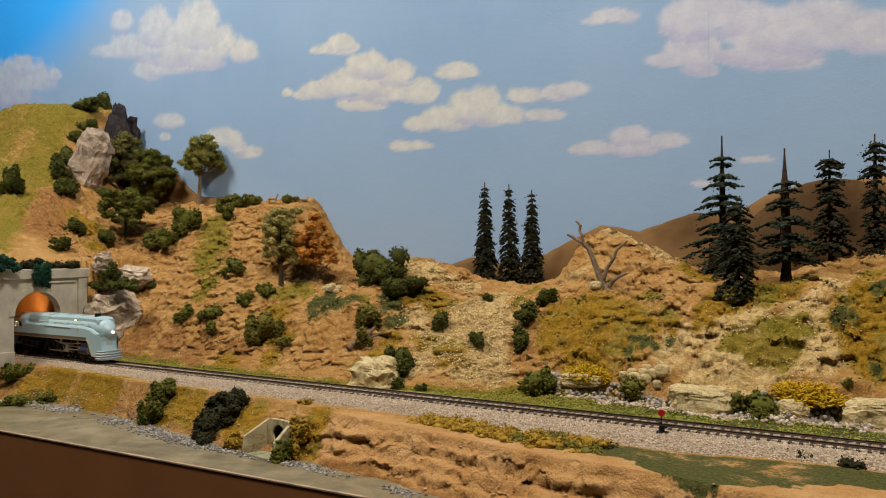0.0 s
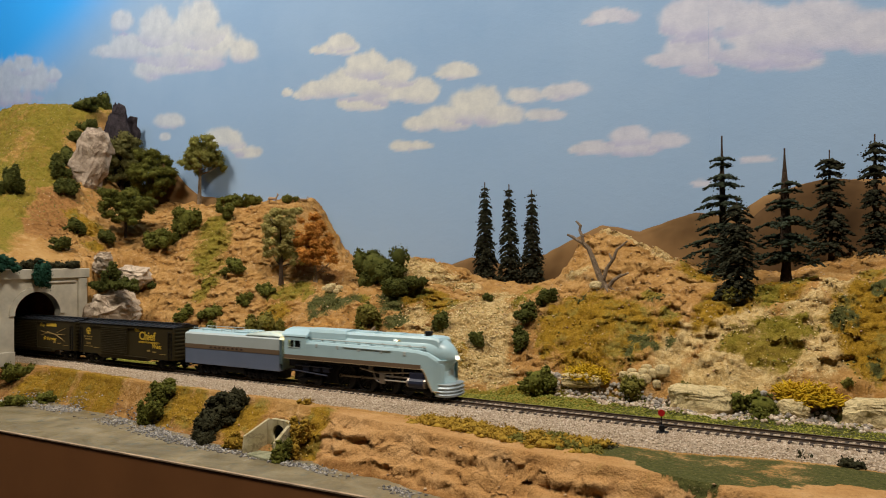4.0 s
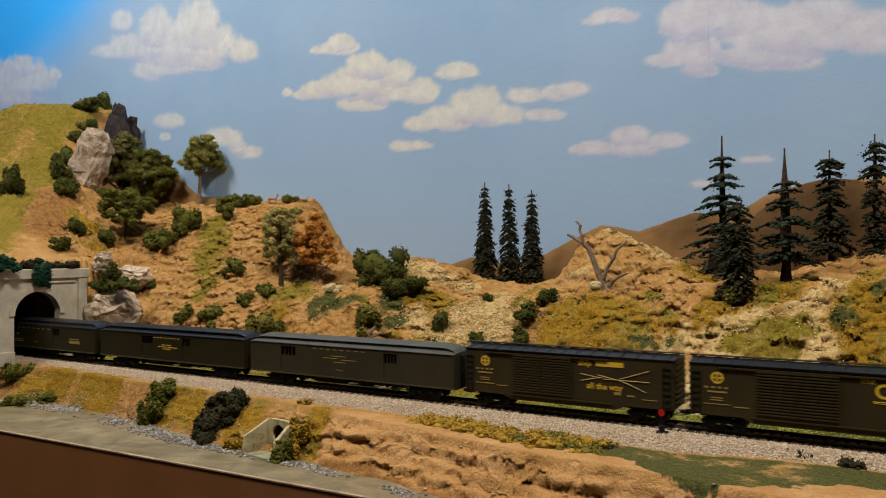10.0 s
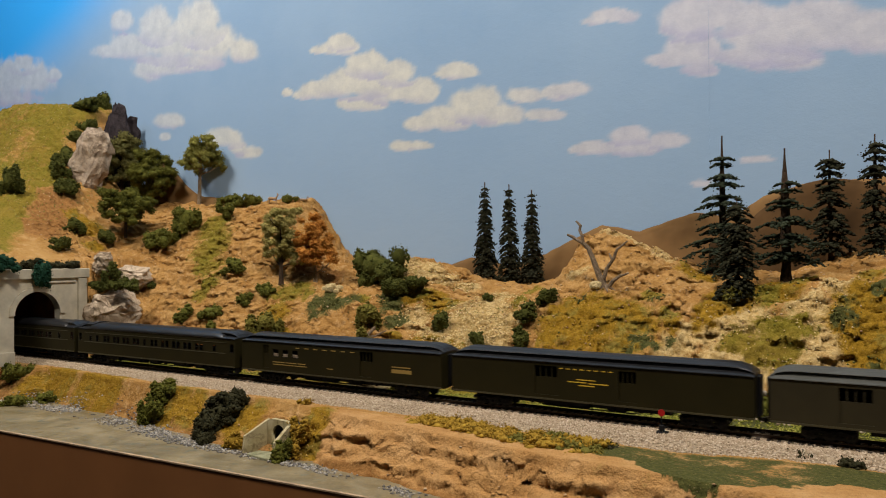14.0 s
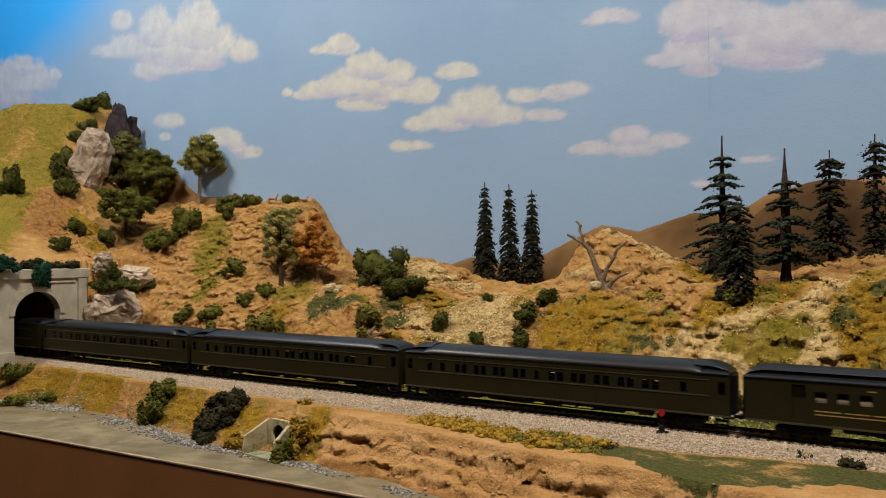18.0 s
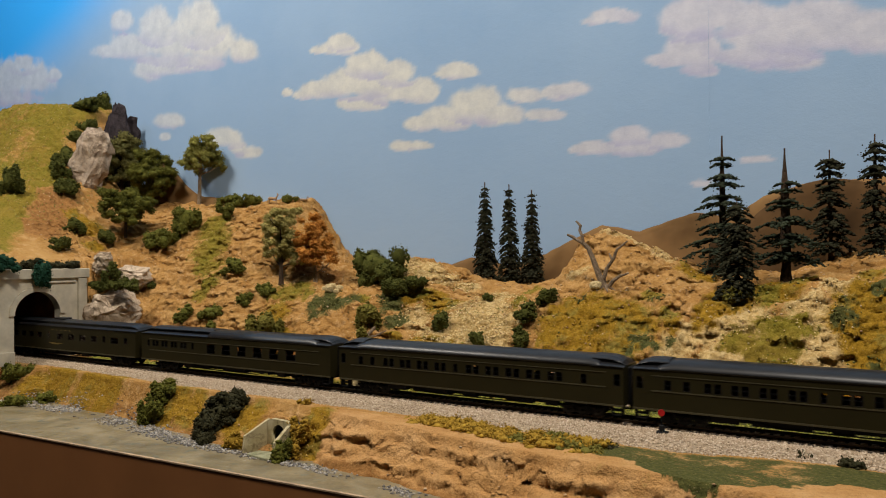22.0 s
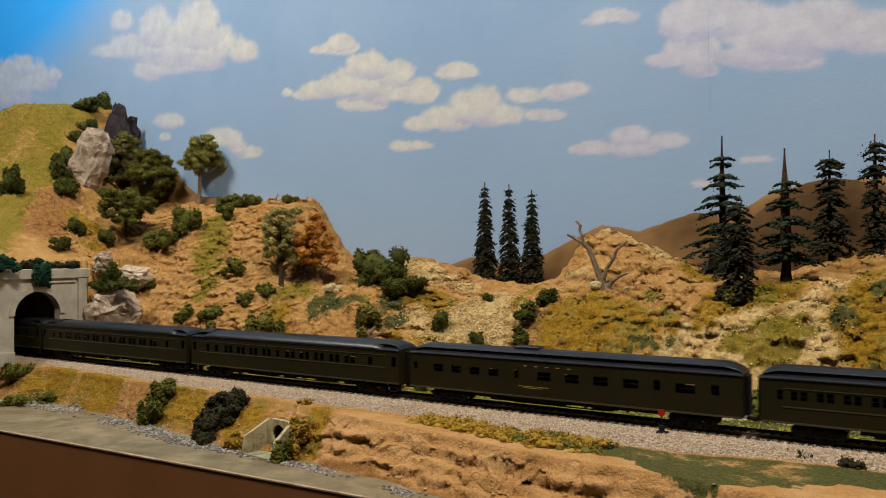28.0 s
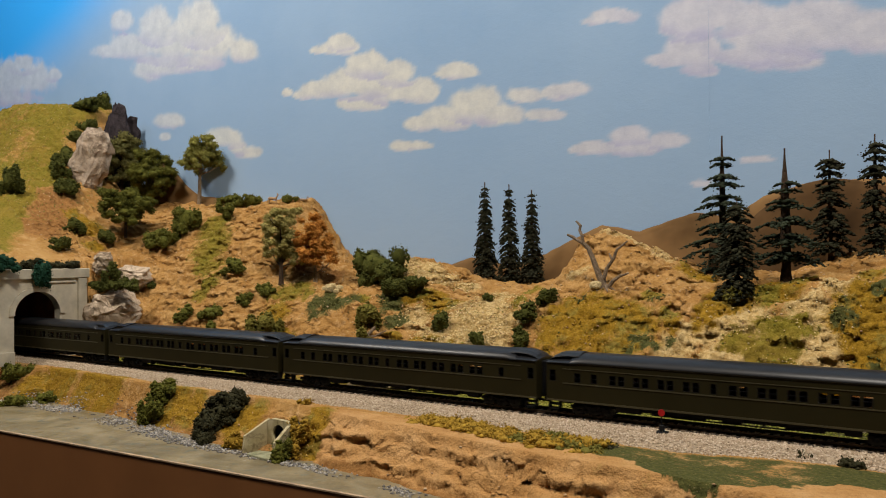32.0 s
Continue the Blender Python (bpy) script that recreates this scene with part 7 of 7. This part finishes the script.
fir("narrow shaggy fir on the skyline", *FIR_NARROW, F_NEEDLE_DARK, 44, 15, 0.0, 0.028, 0.35, 0.34, 0.62)


def dead_tree(x, y):
    bm = bmesh.new()

    def thin(bm, points, radii, seg):
        limb(bm, points, [0.98 * v for v in radii], seg)

    thin(bm, [(0, 0, 0), (-0.007, 0, 0.016), (-0.012, 0, 0.030), (-0.018, 0.001, 0.043), (-0.024, 0, 0.049)], [0.0042, 0.0034, 0.0030, 0.0026, 0.0022], 8)
    thin(bm, [(-0.023, 0, 0.048), (-0.030, 0, 0.052), (-0.035, 0.001, 0.055), (-0.041, 0, 0.058)], [0.0020, 0.0017, 0.0018, 0.0012], 7)
    thin(bm, [(-0.023, 0, 0.047), (-0.024, -0.001, 0.056), (-0.027, 0, 0.062), (-0.026, 0, 0.067), (-0.031, 0, 0.072)], [0.0020, 0.0018, 0.0016, 0.0018, 0.0010], 7)
    thin(bm, [(0.001, 0, 0.002), (-0.001, 0, 0.012), (0.002, 0.001, 0.022), (0.009, 0, 0.031), (0.013, 0, 0.041), (0.024, 0.001, 0.050)], [0.0030, 0.0024, 0.0020, 0.0017, 0.0015, 0.0008], 7)
    thin(bm, [(0.008, 0, 0.030), (0.004, 0.002, 0.038)], [0.0014, 0.0008], 6)
    thin(bm, [(0.003, 0, 0.001), (0.009, -0.001, 0.009), (0.016, 0, 0.014), (0.025, 0, 0.017)], [0.0026, 0.0020, 0.0016, 0.0008], 7)
    for i in range(6):
        a = i * 1.05
        thin(bm, [(0, 0, 0.004), (0.006 * math.cos(a), 0.006 * math.sin(a), 0.0015), (0.012 * math.cos(a), 0.012 * math.sin(a), -0.002)], [0.003, 0.0018, 0.0006], 6)
    ob = part("dead_tree", bm, M_DEADWOOD)
    ob.matrix_basis = pose(x, y, float(land(x, y)) - 0.001)
    tagged(ob, "gnarled grey dead tree on the rocky mound", "dead tree")


dead_tree(DEAD[0], DEAD[1])


def boulder(name, label, x, y, w, h, mat, seed, turn=0.0, depth=0.7, sink=0.2, z=None, sharp=1.0, parent=None, tilt=0.0):
    """A craggy rock: a lumped ball cut by ledges."""
    v, f = ICO[3]
    bm = bmesh.new()
    bmesh.ops.create_icosphere(bm, subdivisions=5, radius=1.0)
    co = np.array([p.co[:] for p in bm.verts])
    co = np.sign(co) * np.abs(co) ** (0.62 if name != "ledge_rock" else 0.56)
    big = np.stack([fbm(co[:, 0], co[:, 1], 1.3, 3, seed + k, co[:, 2]) for k in range(3)], -1)
    co = co + 0.30 * big * sharp
    ledge = np.round(co[:, 2] * 4 + 1.2 * fbm(co[:, 0], co[:, 1], 1.1, 2, seed + 7, co[:, 2])) / 4
    k = 1 + 0.035 * sharp * np.sin(ledge * 9.0 + seed) - 0.16 * np.abs(fbm(co[:, 0], co[:, 1], 2.4, 4, seed + 9, co[:, 2] * 1.6)) + 0.05 * fbm(co[:, 0], co[:, 1], 9, 3, seed + 19, co[:, 2])
    co[:, :2] *= k[:, None]
    co = co * np.array([w / 2, w / 2 * depth, h / 2]) * 0.88
    for p, c in zip(bm.verts, co):
        p.co = c
    ob = part(name, bm, mat, parent)
    zz = float(land(x, y)) if z is None else z
    ob.matrix_basis = pose(x, y, zz + h * (0.5 - sink), 0, tilt, turn)
    if parent is None:
        tagged(ob, label, "rock", "rock outcrops")
    return ob


boulder("boulder", "pale grey rock outcrop on the tunnel hill", -1.212, 0.228, 0.074, 0.122, M_ROCK_BROWN, 3, 20, 0.6, 0.14, sharp=1.5, tilt=18)
boulder("boulder", "large pale boulder beside the tunnel portal", -0.949, 0.094, 0.084, 0.092, M_ROCK, 5, 30, 0.75, 0.48, sharp=1.6)
boulder("boulder", "pale grey boulder above the portal", -0.951, 0.124, 0.056, 0.038, M_ROCK, 8, 15, 0.7, -0.05, sharp=1.5)
boulder("boulder", "small pale boulder above the portal", -0.968, 0.086, 0.040, 0.034, M_ROCK, 9, -15, 0.7, -0.2, z=0.098, sharp=1.5)
boulder("boulder", "low cream rock slab beside the track", -0.450, 0.044, 0.062, 0.048, M_ROCK_CREAM, 12, 5, 0.5, 0.46, sharp=1.6)
boulder("ledge_rock", "layered cream rock ledge beside the stones", -0.132, 0.086, 0.060, 0.038, M_ROCK_CREAM, 14, 0, 0.45, 0.42, sharp=0.9)
boulder("ledge_rock", "small cream rock ledge under the shrub", -0.240, 0.088, 0.044, 0.016, M_ROCK_CREAM, 15, 0, 0.5, 0.1, sharp=0.9)
boulder("ledge_rock", "cream rock under the mustard shrub", -0.060, 0.080, 0.026, 0.017, M_ROCK_CREAM, 17, 0, 0.5, 0.2, sharp=0.9)
boulder("ledge_rock", "layered cream rock ledge beside the stones", -0.004, 0.089, 0.050, 0.032, M_ROCK_CREAM, 18, 0, 0.5, 0.42, sharp=0.9)
boulder("cliff_rock", "dark slate cliff against the painted sky", -1.250, 0.315, 0.078, 0.215, M_ROCK_DARK, 21, 12, 0.45, 0.0, 0.200, 1.9)
for i, (dx, dy, w) in enumerate(((0.0, 0.0, 0.013), (0.012, 0.004, 0.012), (-0.010, 0.003, 0.010), (0.004, -0.006, 0.014), (-0.002, 0.008, 0.011), (0.014, -0.004, 0.009))):
    boulder("stone", "small cream stone in a heap on the shelf", -0.604 + dx, 0.158 + dy, w, w * 0.7, M_ROCK_CREAM, 30 + i, i * 40, 0.8, 0.1, sharp=0.5)
boulder("stone", "pale stone at the dead tree's foot", -0.252, 0.162, 0.014, 0.010, M_ROCK_CREAM, 41, 0, 0.8, 0.15, sharp=0.5)
for i, (dx, dz, w) in enumerate(((-0.020, 0.004, 0.014), (-0.010, 0.002, 0.012), (-0.013, 0.012, 0.013), (-0.004, 0.010, 0.011), (0.004, 0.014, 0.015), (-0.024, 0.013, 0.011), (0.000, 0.002, 0.010), (-0.011, 0.021, 0.011), (-0.030, 0.002, 0.010))):
    boulder("stone", "cream stone in a heap beside the rock ledge", -0.172 + dx, 0.092 + dz * 0.4, w, w * 0.85, M_ROCK_CREAM, 50 + i, i * 50, 0.8, 0.1, sharp=0.45)


def make_scree():
    """Grey stones along the foot of the bank."""
    top = thing("scree", "loose grey river stones beside the track", "stones", kind="structure")
    shapes = []
    for k in range(8):
        rng = np.random.default_rng(60 + k)
        v, f = ICO[1]
        v = v * (1 + 0.28 * fbm(v[:, 0], v[:, 1], 1.5, 2, 70 + k, v[:, 2])[:, None]) * np.array([1.0, rng.uniform(0.7, 0.95), rng.uniform(0.6, 0.85)])
        me = bpy.data.meshes.new("stone")
        me.from_pydata(v.tolist(), [], f.tolist())
        me.materials.append(M_PEBBLE)
        shapes.append(me)
    rng = random.Random(9)
    edge = [(-0.275, 0.086, 0.094), (-0.24, 0.074, 0.092), (-0.19, 0.072, 0.088), (-0.14, 0.071, 0.086), (-0.09, 0.062, 0.086), (-0.05, 0.066, 0.088), (0.0, 0.071, 0.090), (0.03, 0.072, 0.092)]
    for i in range(300):
        x = rng.uniform(-0.27, 0.02)
        lo, hi = (float(np.interp(x, [e[0] for e in edge], [e[k] for e in edge])) for k in (1, 2))
        t = rng.random()
        y = lo + (hi - lo) * t
        r = rng.uniform(0.0013, 0.0030) * (0.8 + 0.5 * t)
        z = float(land(x, y)) + r * 0.35 + (0.003 * t if rng.random() < 0.4 else 0)
        m = pose(x, y, z, rng.uniform(-20, 20), rng.uniform(-20, 20), rng.uniform(0, 360)) @ Matrix.Scale(r, 4)
        piece("stone", shapes[i % 8], top, m)
    n = 1600
    nr = np.random.default_rng(4)
    x = nr.uniform(-0.275, 0.03, n)
    lo, hi = np.interp(x, [e[0] for e in edge], [e[1] for e in edge]), np.interp(x, [e[0] for e in edge], [e[2] for e in edge])
    y = lo - 0.004 + (hi - lo + 0.004) * nr.uniform(0, 1, n)
    c = np.stack([x, y, land(x, y) + 0.0004], -1)
    me = joined("pebbles", [blobs(c, nr.uniform(0.0008, 0.0021, (n, 1)) * np.ones((1, 3)), nr, 1, 0.2)], M_BALLAST)
    ob = piece("pebbles", me, top)
    ob["kind"] = "stuff"


make_scree()


def scatter(name, label, category, n, size, mat, seed, chooser, sub=0, flat=0.8, lift=0.2, area=(-1.5, 0.03, -0.16, 0.345)):
    """Loose bits strewn over an area of the ground where chooser(x, y, z) exceeds a draw."""
    rng = np.random.default_rng(seed)
    x = rng.uniform(area[0], area[1], n)
    y = rng.uniform(area[2], area[3], n)
    z = np.maximum(land(x, y), WATER_Z + 0.0012)
    ok = chooser(x, y, z) > rng.uniform(0, 1, n)
    x, y, z = x[ok], y[ok], z[ok]
    s = rng.uniform(*size, (len(x), 1)) * np.array([[1.15, 1.0, flat]])
    me = joined(name, [blobs(np.stack([x, y, z + s[:, 0] * lift], -1), s, rng, sub, 0.35)], mat)
    tagged(new(name, me), label, category, kind="stuff")


def off_track(x, y):
    return ((y > line(x, TOE) - 0.012) | (y < line(x, BALLAST_FRONT) - 0.004)) & ~((x < PORTAL_X + 0.01) & (y < 0.07))


def rubble_here(x, y, z):
    slope = (y > line(x, TOE)) * 0.35 + ((y < line(x, BANK_TOP)) & (y > line(x, BANK_FOOT))) * 0.10
    return off_track(x, y) * (slope + 0.55 * spots(x, y, PALE)) * np.clip(0.7 + 1.2 * fbm(x, y, 25, 3, 88), 0, 1) * (1 - 0.8 * spots(x, y, GRASS))


scatter("rubble", "crumbled tan rock chips on the slopes", "rubble", 26000, (0.0005, 0.0015), M_RUBBLE, 91, rubble_here, 0, 0.65, 0.0)
M_GRANULE = turf_material("cream_granules", (0.38, 0.26, 0.10), (0.60, 0.45, 0.20), (0.80, 0.66, 0.38))
scatter("granules", "cream and tan granules of crumbled stone on the pale bank", "rubble", 60000, (0.0005, 0.0012), M_GRANULE, 97, lambda x, y, z: off_track(x, y) * (y > line(x, TOE)) * np.clip(np.where(x < -0.29, 0.7, 0.10) * spots(x, y, PALE), 0, 1), 0, 0.8, 0.2, (-0.57, 0.02, 0.03, 0.26))
M_TURF = turf_material("grass_turf", (0.08, 0.10, 0.02), (0.20, 0.20, 0.04), (0.34, 0.30, 0.08))
M_TURF_DRY = turf_material("ochre_turf", (0.18, 0.10, 0.02), (0.38, 0.23, 0.05), (0.50, 0.34, 0.10))
M_TURF_DARK = turf_material("dark_turf", (0.034, 0.042, 0.012), (0.085, 0.092, 0.026), (0.18, 0.17, 0.055))


def verge_here(x, y):
    return (y > 0.026) & (y < line(x, TOE) + 0.004) & (x > -0.93)


scatter("turf", "fine green ground foam turf", "turf", 60000, (0.0006, 0.0013), M_TURF, 92, lambda x, y, z: off_track(x, y) * np.clip(0.8 * spots(x, y, GRASS) + 0.28 * spots(x, y, PALE) * (x < -0.3) + 0.6 * verge_here(x, y) + 0.5 * (x < -1.14) * (z > 0.15), 0, 1) * np.clip(0.6 + fbm(x, y, 40, 3, 5), 0, 1))
M_TURF_VERGE = turf_material("verge_turf", (0.07, 0.085, 0.012), (0.19, 0.19, 0.030), (0.34, 0.31, 0.07))
scatter("verge_turf", "bright green foam turf along the track's far side", "turf", 45000, (0.0005, 0.0012), M_TURF_VERGE, 98, lambda x, y, z: 0.8 * verge_here(x, y) * np.clip(0.65 + fbm(x, y, 40, 3, 15), 0, 1), 0, 0.8, 0.3, (-0.93, 0.02, 0.026, 0.092))
scatter("dry_turf", "fine ochre ground foam turf", "turf", 50000, (0.0006, 0.0013), M_TURF_DRY, 93, lambda x, y, z: off_track(x, y) * 0.75 * spots(x, y, OCHRE) * np.clip(0.5 + 1.2 * fbm(x, y, 35, 3, 6), 0, 1))
scatter("dark_turf", "dark green ground foam turf", "turf", 70000, (0.0006, 0.0014), M_TURF_DARK, 94, lambda x, y, z: off_track(x, y) * np.clip(spots(x, y, DARK) + 0.25 * spots(x, y, OCHRE) * (y > 0.08) * (fbm(x, y, 45, 3, 9) > 0.12), 0, 1))


def creek_gravel(x, y, z):
    f = line(x, BANK_FOOT)
    return np.clip(0.95 - np.abs(y - f + 0.007) / (0.009 + 0.013 * ease(-x, 0.45, 0.7)), 0, 1) * np.clip(0.7 + 1.4 * fbm(x, y, 30, 3, 12), 0, 1) * (x > -1.0)


M_GRAVEL = turf_material("creek_gravel", (0.10, 0.09, 0.085), (0.25, 0.235, 0.215), (0.46, 0.42, 0.36))
scatter("gravel", "grey gravel along the creek's edge", "gravel", 60000, (0.0005, 0.0016), M_GRAVEL, 95, creek_gravel, 0, 0.7, 0.3, (-1.0, 0.0, -0.15, -0.055))


def log_piece():
    bm = bmesh.new()
    z = lambda x, y: float(land(x, y))
    a, b = (-0.505, 0.070), (-0.492, 0.112)
    pts = [(a[0] + (b[0] - a[0]) * t, a[1] + (b[1] - a[1]) * t, z(a[0] + (b[0] - a[0]) * t, a[1] + (b[1] - a[1]) * t) + 0.0030) for t in (0, 0.25, 0.5, 0.75, 1)]
    limb(bm, pts, [0.0034, 0.0030, 0.0026, 0.0020, 0.0010], 8)
    limb(bm, [pts[2], (pts[2][0] + 0.012, pts[2][1] + 0.004, pts[2][2] + 0.002), (pts[2][0] + 0.022, pts[2][1] + 0.012, pts[2][2] + 0.008)], [0.0018, 0.0014, 0.0006], 6)
    tagged(part("fallen_log", bm, M_DEADWOOD), "grey fallen log lying on the slope", "log")


log_piece()


def deer(label, x, y, turn, size, lying=False):
    hide = painted("tan_deer_hide", (0.34, 0.22, 0.12), 0.8)
    z = float(land(x, y))
    ob = thing("deer", label, "animal", "model deer", m=pose(x, y, z, 0, 0, turn))
    s = size
    up = 0.55 * s if not lying else 0.18 * s
    bm = bmesh.new()
    limb(bm, [(-0.5 * s, 0, up), (-0.3 * s, 0, up + 0.03 * s), (0.1 * s, 0, up), (0.45 * s, 0, up + 0.03 * s)], [0.09 * s, 0.16 * s, 0.14 * s, 0.12 * s], 9)
    part("body", bm, hide, ob)
    bm = bmesh.new()
    limb(bm, [(0.40 * s, 0, up + 0.02 * s), (0.56 * s, 0, up + 0.26 * s), (0.60 * s, 0, up + 0.40 * s), (0.80 * s, 0, up + 0.34 * s)], [0.09 * s, 0.065 * s, 0.08 * s, 0.035 * s], 8)
    for q in (-1, 1):
        limb(bm, [(0.58 * s, q * 0.04 * s, up + 0.44 * s), (0.55 * s, q * 0.12 * s, up + 0.56 * s)], [0.03 * s, 0.012 * s], 5)
    part("head", bm, hide, ob)
    if not lying:
        for px, q in ((-0.38, -1), (-0.42, 1), (0.32, -1), (0.38, 1)):
            bm = bmesh.new()
            limb(bm, [(px * s, q * 0.07 * s, up), (px * s + 0.03 * s, q * 0.08 * s, up * 0.5), (px * s, q * 0.08 * s, 0)], [0.05 * s, 0.032 * s, 0.024 * s], 6)
            part("leg", bm, hide, ob)


deer("tan model deer standing on the cliff top", -0.838, 0.298, 15, 0.0155)
deer("brown model deer resting at the cliff edge", -0.790, 0.318, 60, 0.011, True)


def switch_stand():
    ob = thing("switch_stand", "black switch stand with a red disc target beside the track", "switch stand", m=pose(-0.1380, -0.0242, -0.0010))
    bm = bmesh.new()
    box(bm, -0.0042, 0.0042, -0.0032, 0.0032, -0.0034, -0.0014, 0.0004)
    box(bm, -0.0036, -0.0020, -0.0026, 0.010, -0.0030, -0.0018)
    part("base", bm, M_BLACK, ob)
    bm = bmesh.new()
    box(bm, -0.0022, 0.0016, -0.0014, 0.0014, -0.0016, 0.0034, 0.0005)
    tube(bm, (0.001, 0, 0.001), (0.0046, -0.001, 0.0030), 0.0006, 0.0006, 6)
    part("stand", bm, M_BLACK, ob)
    bm = bmesh.new()
    tube(bm, (-0.0005, 0, 0.0030), (-0.0005, 0, 0.0100), 0.0005, 0.0004, 8)
    part("rod", bm, M_BLACK, ob)
    bm = bmesh.new()
    tube(bm, (-0.0005, -0.0005, 0.0122), (-0.0005, 0.0003, 0.0122), 0.0025, 0.0025, 20)
    d = part("disc", bm, painted("red_target_paint", (0.42, 0.006, 0.010), 0.45), ob, "round red target")
    d.matrix_basis = Matrix.Rotation(radians(30), 4, "Z")


switch_stand()


M_CULVERT = stone_material("stained_cream_concrete", (0.36, 0.29, 0.13), (0.60, 0.52, 0.33), 55)


def culvert():
    """A concrete headwall with sloping wings round a dark pipe."""
    x, y = -0.455, -0.092
    ob = thing("culvert", "mossy concrete culvert headwall with a dark round pipe", "culvert", m=pose(x, y, WATER_Z, 0, 0, -6))
    bm = bmesh.new()
    r, zc, n = 0.0082, 0.0175, 20
    out = []
    for i in range(n):
        a = 6.2832 * i / n
        c, s = math.cos(a), math.sin(a)
        k = min(0.0150 / max(abs(c), 1e-6), (0.0125 if s > 0 else 0.0185) / max(abs(s), 1e-6))
        out.append((c * k, zc + s * k))
    rings = []
    for yy in (0.0, 0.004):
        rings.append(([bm.verts.new((r * math.cos(6.2832 * i / n), yy, zc + r * math.sin(6.2832 * i / n))) for i in range(n)], [bm.verts.new((p, yy, q)) for p, q in out]))
    for i in range(n):
        j = (i + 1) % n
        for a, b in rings:
            bm.faces.new((a[i], a[j], b[j], b[i]))
        for k in (0, 1):
            bm.faces.new((rings[0][k][i], rings[0][k][j], rings[1][k][j], rings[1][k][i]))
    bmesh.ops.recalc_face_normals(bm, faces=bm.faces)
    part("headwall", bm, M_CULVERT, ob)
    bm = bmesh.new()
    for a, b in zip(range(n), list(range(1, n)) + [0]):
        p, q = 6.2832 * a / n, 6.2832 * b / n
        v = [bm.verts.new((r * math.cos(t), yy, zc + r * math.sin(t))) for t, yy in ((p, 0.002), (q, 0.002), (q, 0.035), (p, 0.035))]
        bm.faces.new(v)
    bm.faces.new([bm.verts.new((r * math.cos(6.2832 * i / n), 0.035, zc + r * math.sin(6.2832 * i / n))) for i in range(n)])
    part("pipe", bm, M_DEEP, ob, "dark round pipe")
    for s in (-1, 1):
        bm = bmesh.new()
        o = [(0.0, 0.0), (0.0, 0.030), (-0.024, 0.018), (-0.026, 0.0)]
        base = Vector((s * 0.0150, 0.003, -0.001))
        out_way = Vector((s * 0.22, -0.97, 0)).normalized()
        flat = Vector((out_way.y, -out_way.x, 0)) * 0.003
        fa, fb = [], []
        for d, z in o:
            p = base + out_way * (-d) + Vector((0, 0, z))
            fa.append(bm.verts.new(p))
            fb.append(bm.verts.new(p + flat))
        bm.faces.new(fa)
        bm.faces.new(fb[::-1])
        for i in range(4):
            bm.faces.new((fa[i], fb[i], fb[(i + 1) % 4], fa[(i + 1) % 4]))
        bmesh.ops.recalc_face_normals(bm, faces=bm.faces)
        part("wing_wall", bm, M_CULVERT, ob)
    bm = bmesh.new()
    box(bm, -0.0145, 0.0145, -0.024, 0.004, -0.001, 0.0035, 0.0006)
    part("apron", bm, stone_material("mossy_concrete", (0.16, 0.17, 0.08), (0.42, 0.40, 0.26), 90), ob, "greenish concrete apron")


culvert()


def portal_growth():
    """Foam growth along the portal's coping."""
    for i, (y, w, h, mat, label) in enumerate(((-0.060, 0.040, 0.022, F_TEAL, "teal-green foam on the portal coping"), (-0.002, 0.030, 0.044, F_TEAL, "teal-green foam hanging over the arch"), (-0.030, 0.030, 0.014, F_BLACK, "dark foam growth on the portal coping"), (0.028, 0.034, 0.013, F_BLACK, "dark foam growth on the portal coping"), (0.050, 0.024, 0.013, F_BLACK, "dark foam growth on the portal coping"), (-0.014, 0.026, 0.018, F_BLACK, "dark foam growth on the portal coping"))):
        ob = new("bush", bush_mesh(w, h, mat, 400 + i))
        dz = -0.026 if h > 0.04 else -0.002
        ob.matrix_basis = pose(PORTAL_X + (0.006 if h > 0.02 else -0.006), y, 0.1155 + dz, 0, 0, 90)
        tagged(ob, label, "bush", "growth on the portal")


portal_growth()

motions()
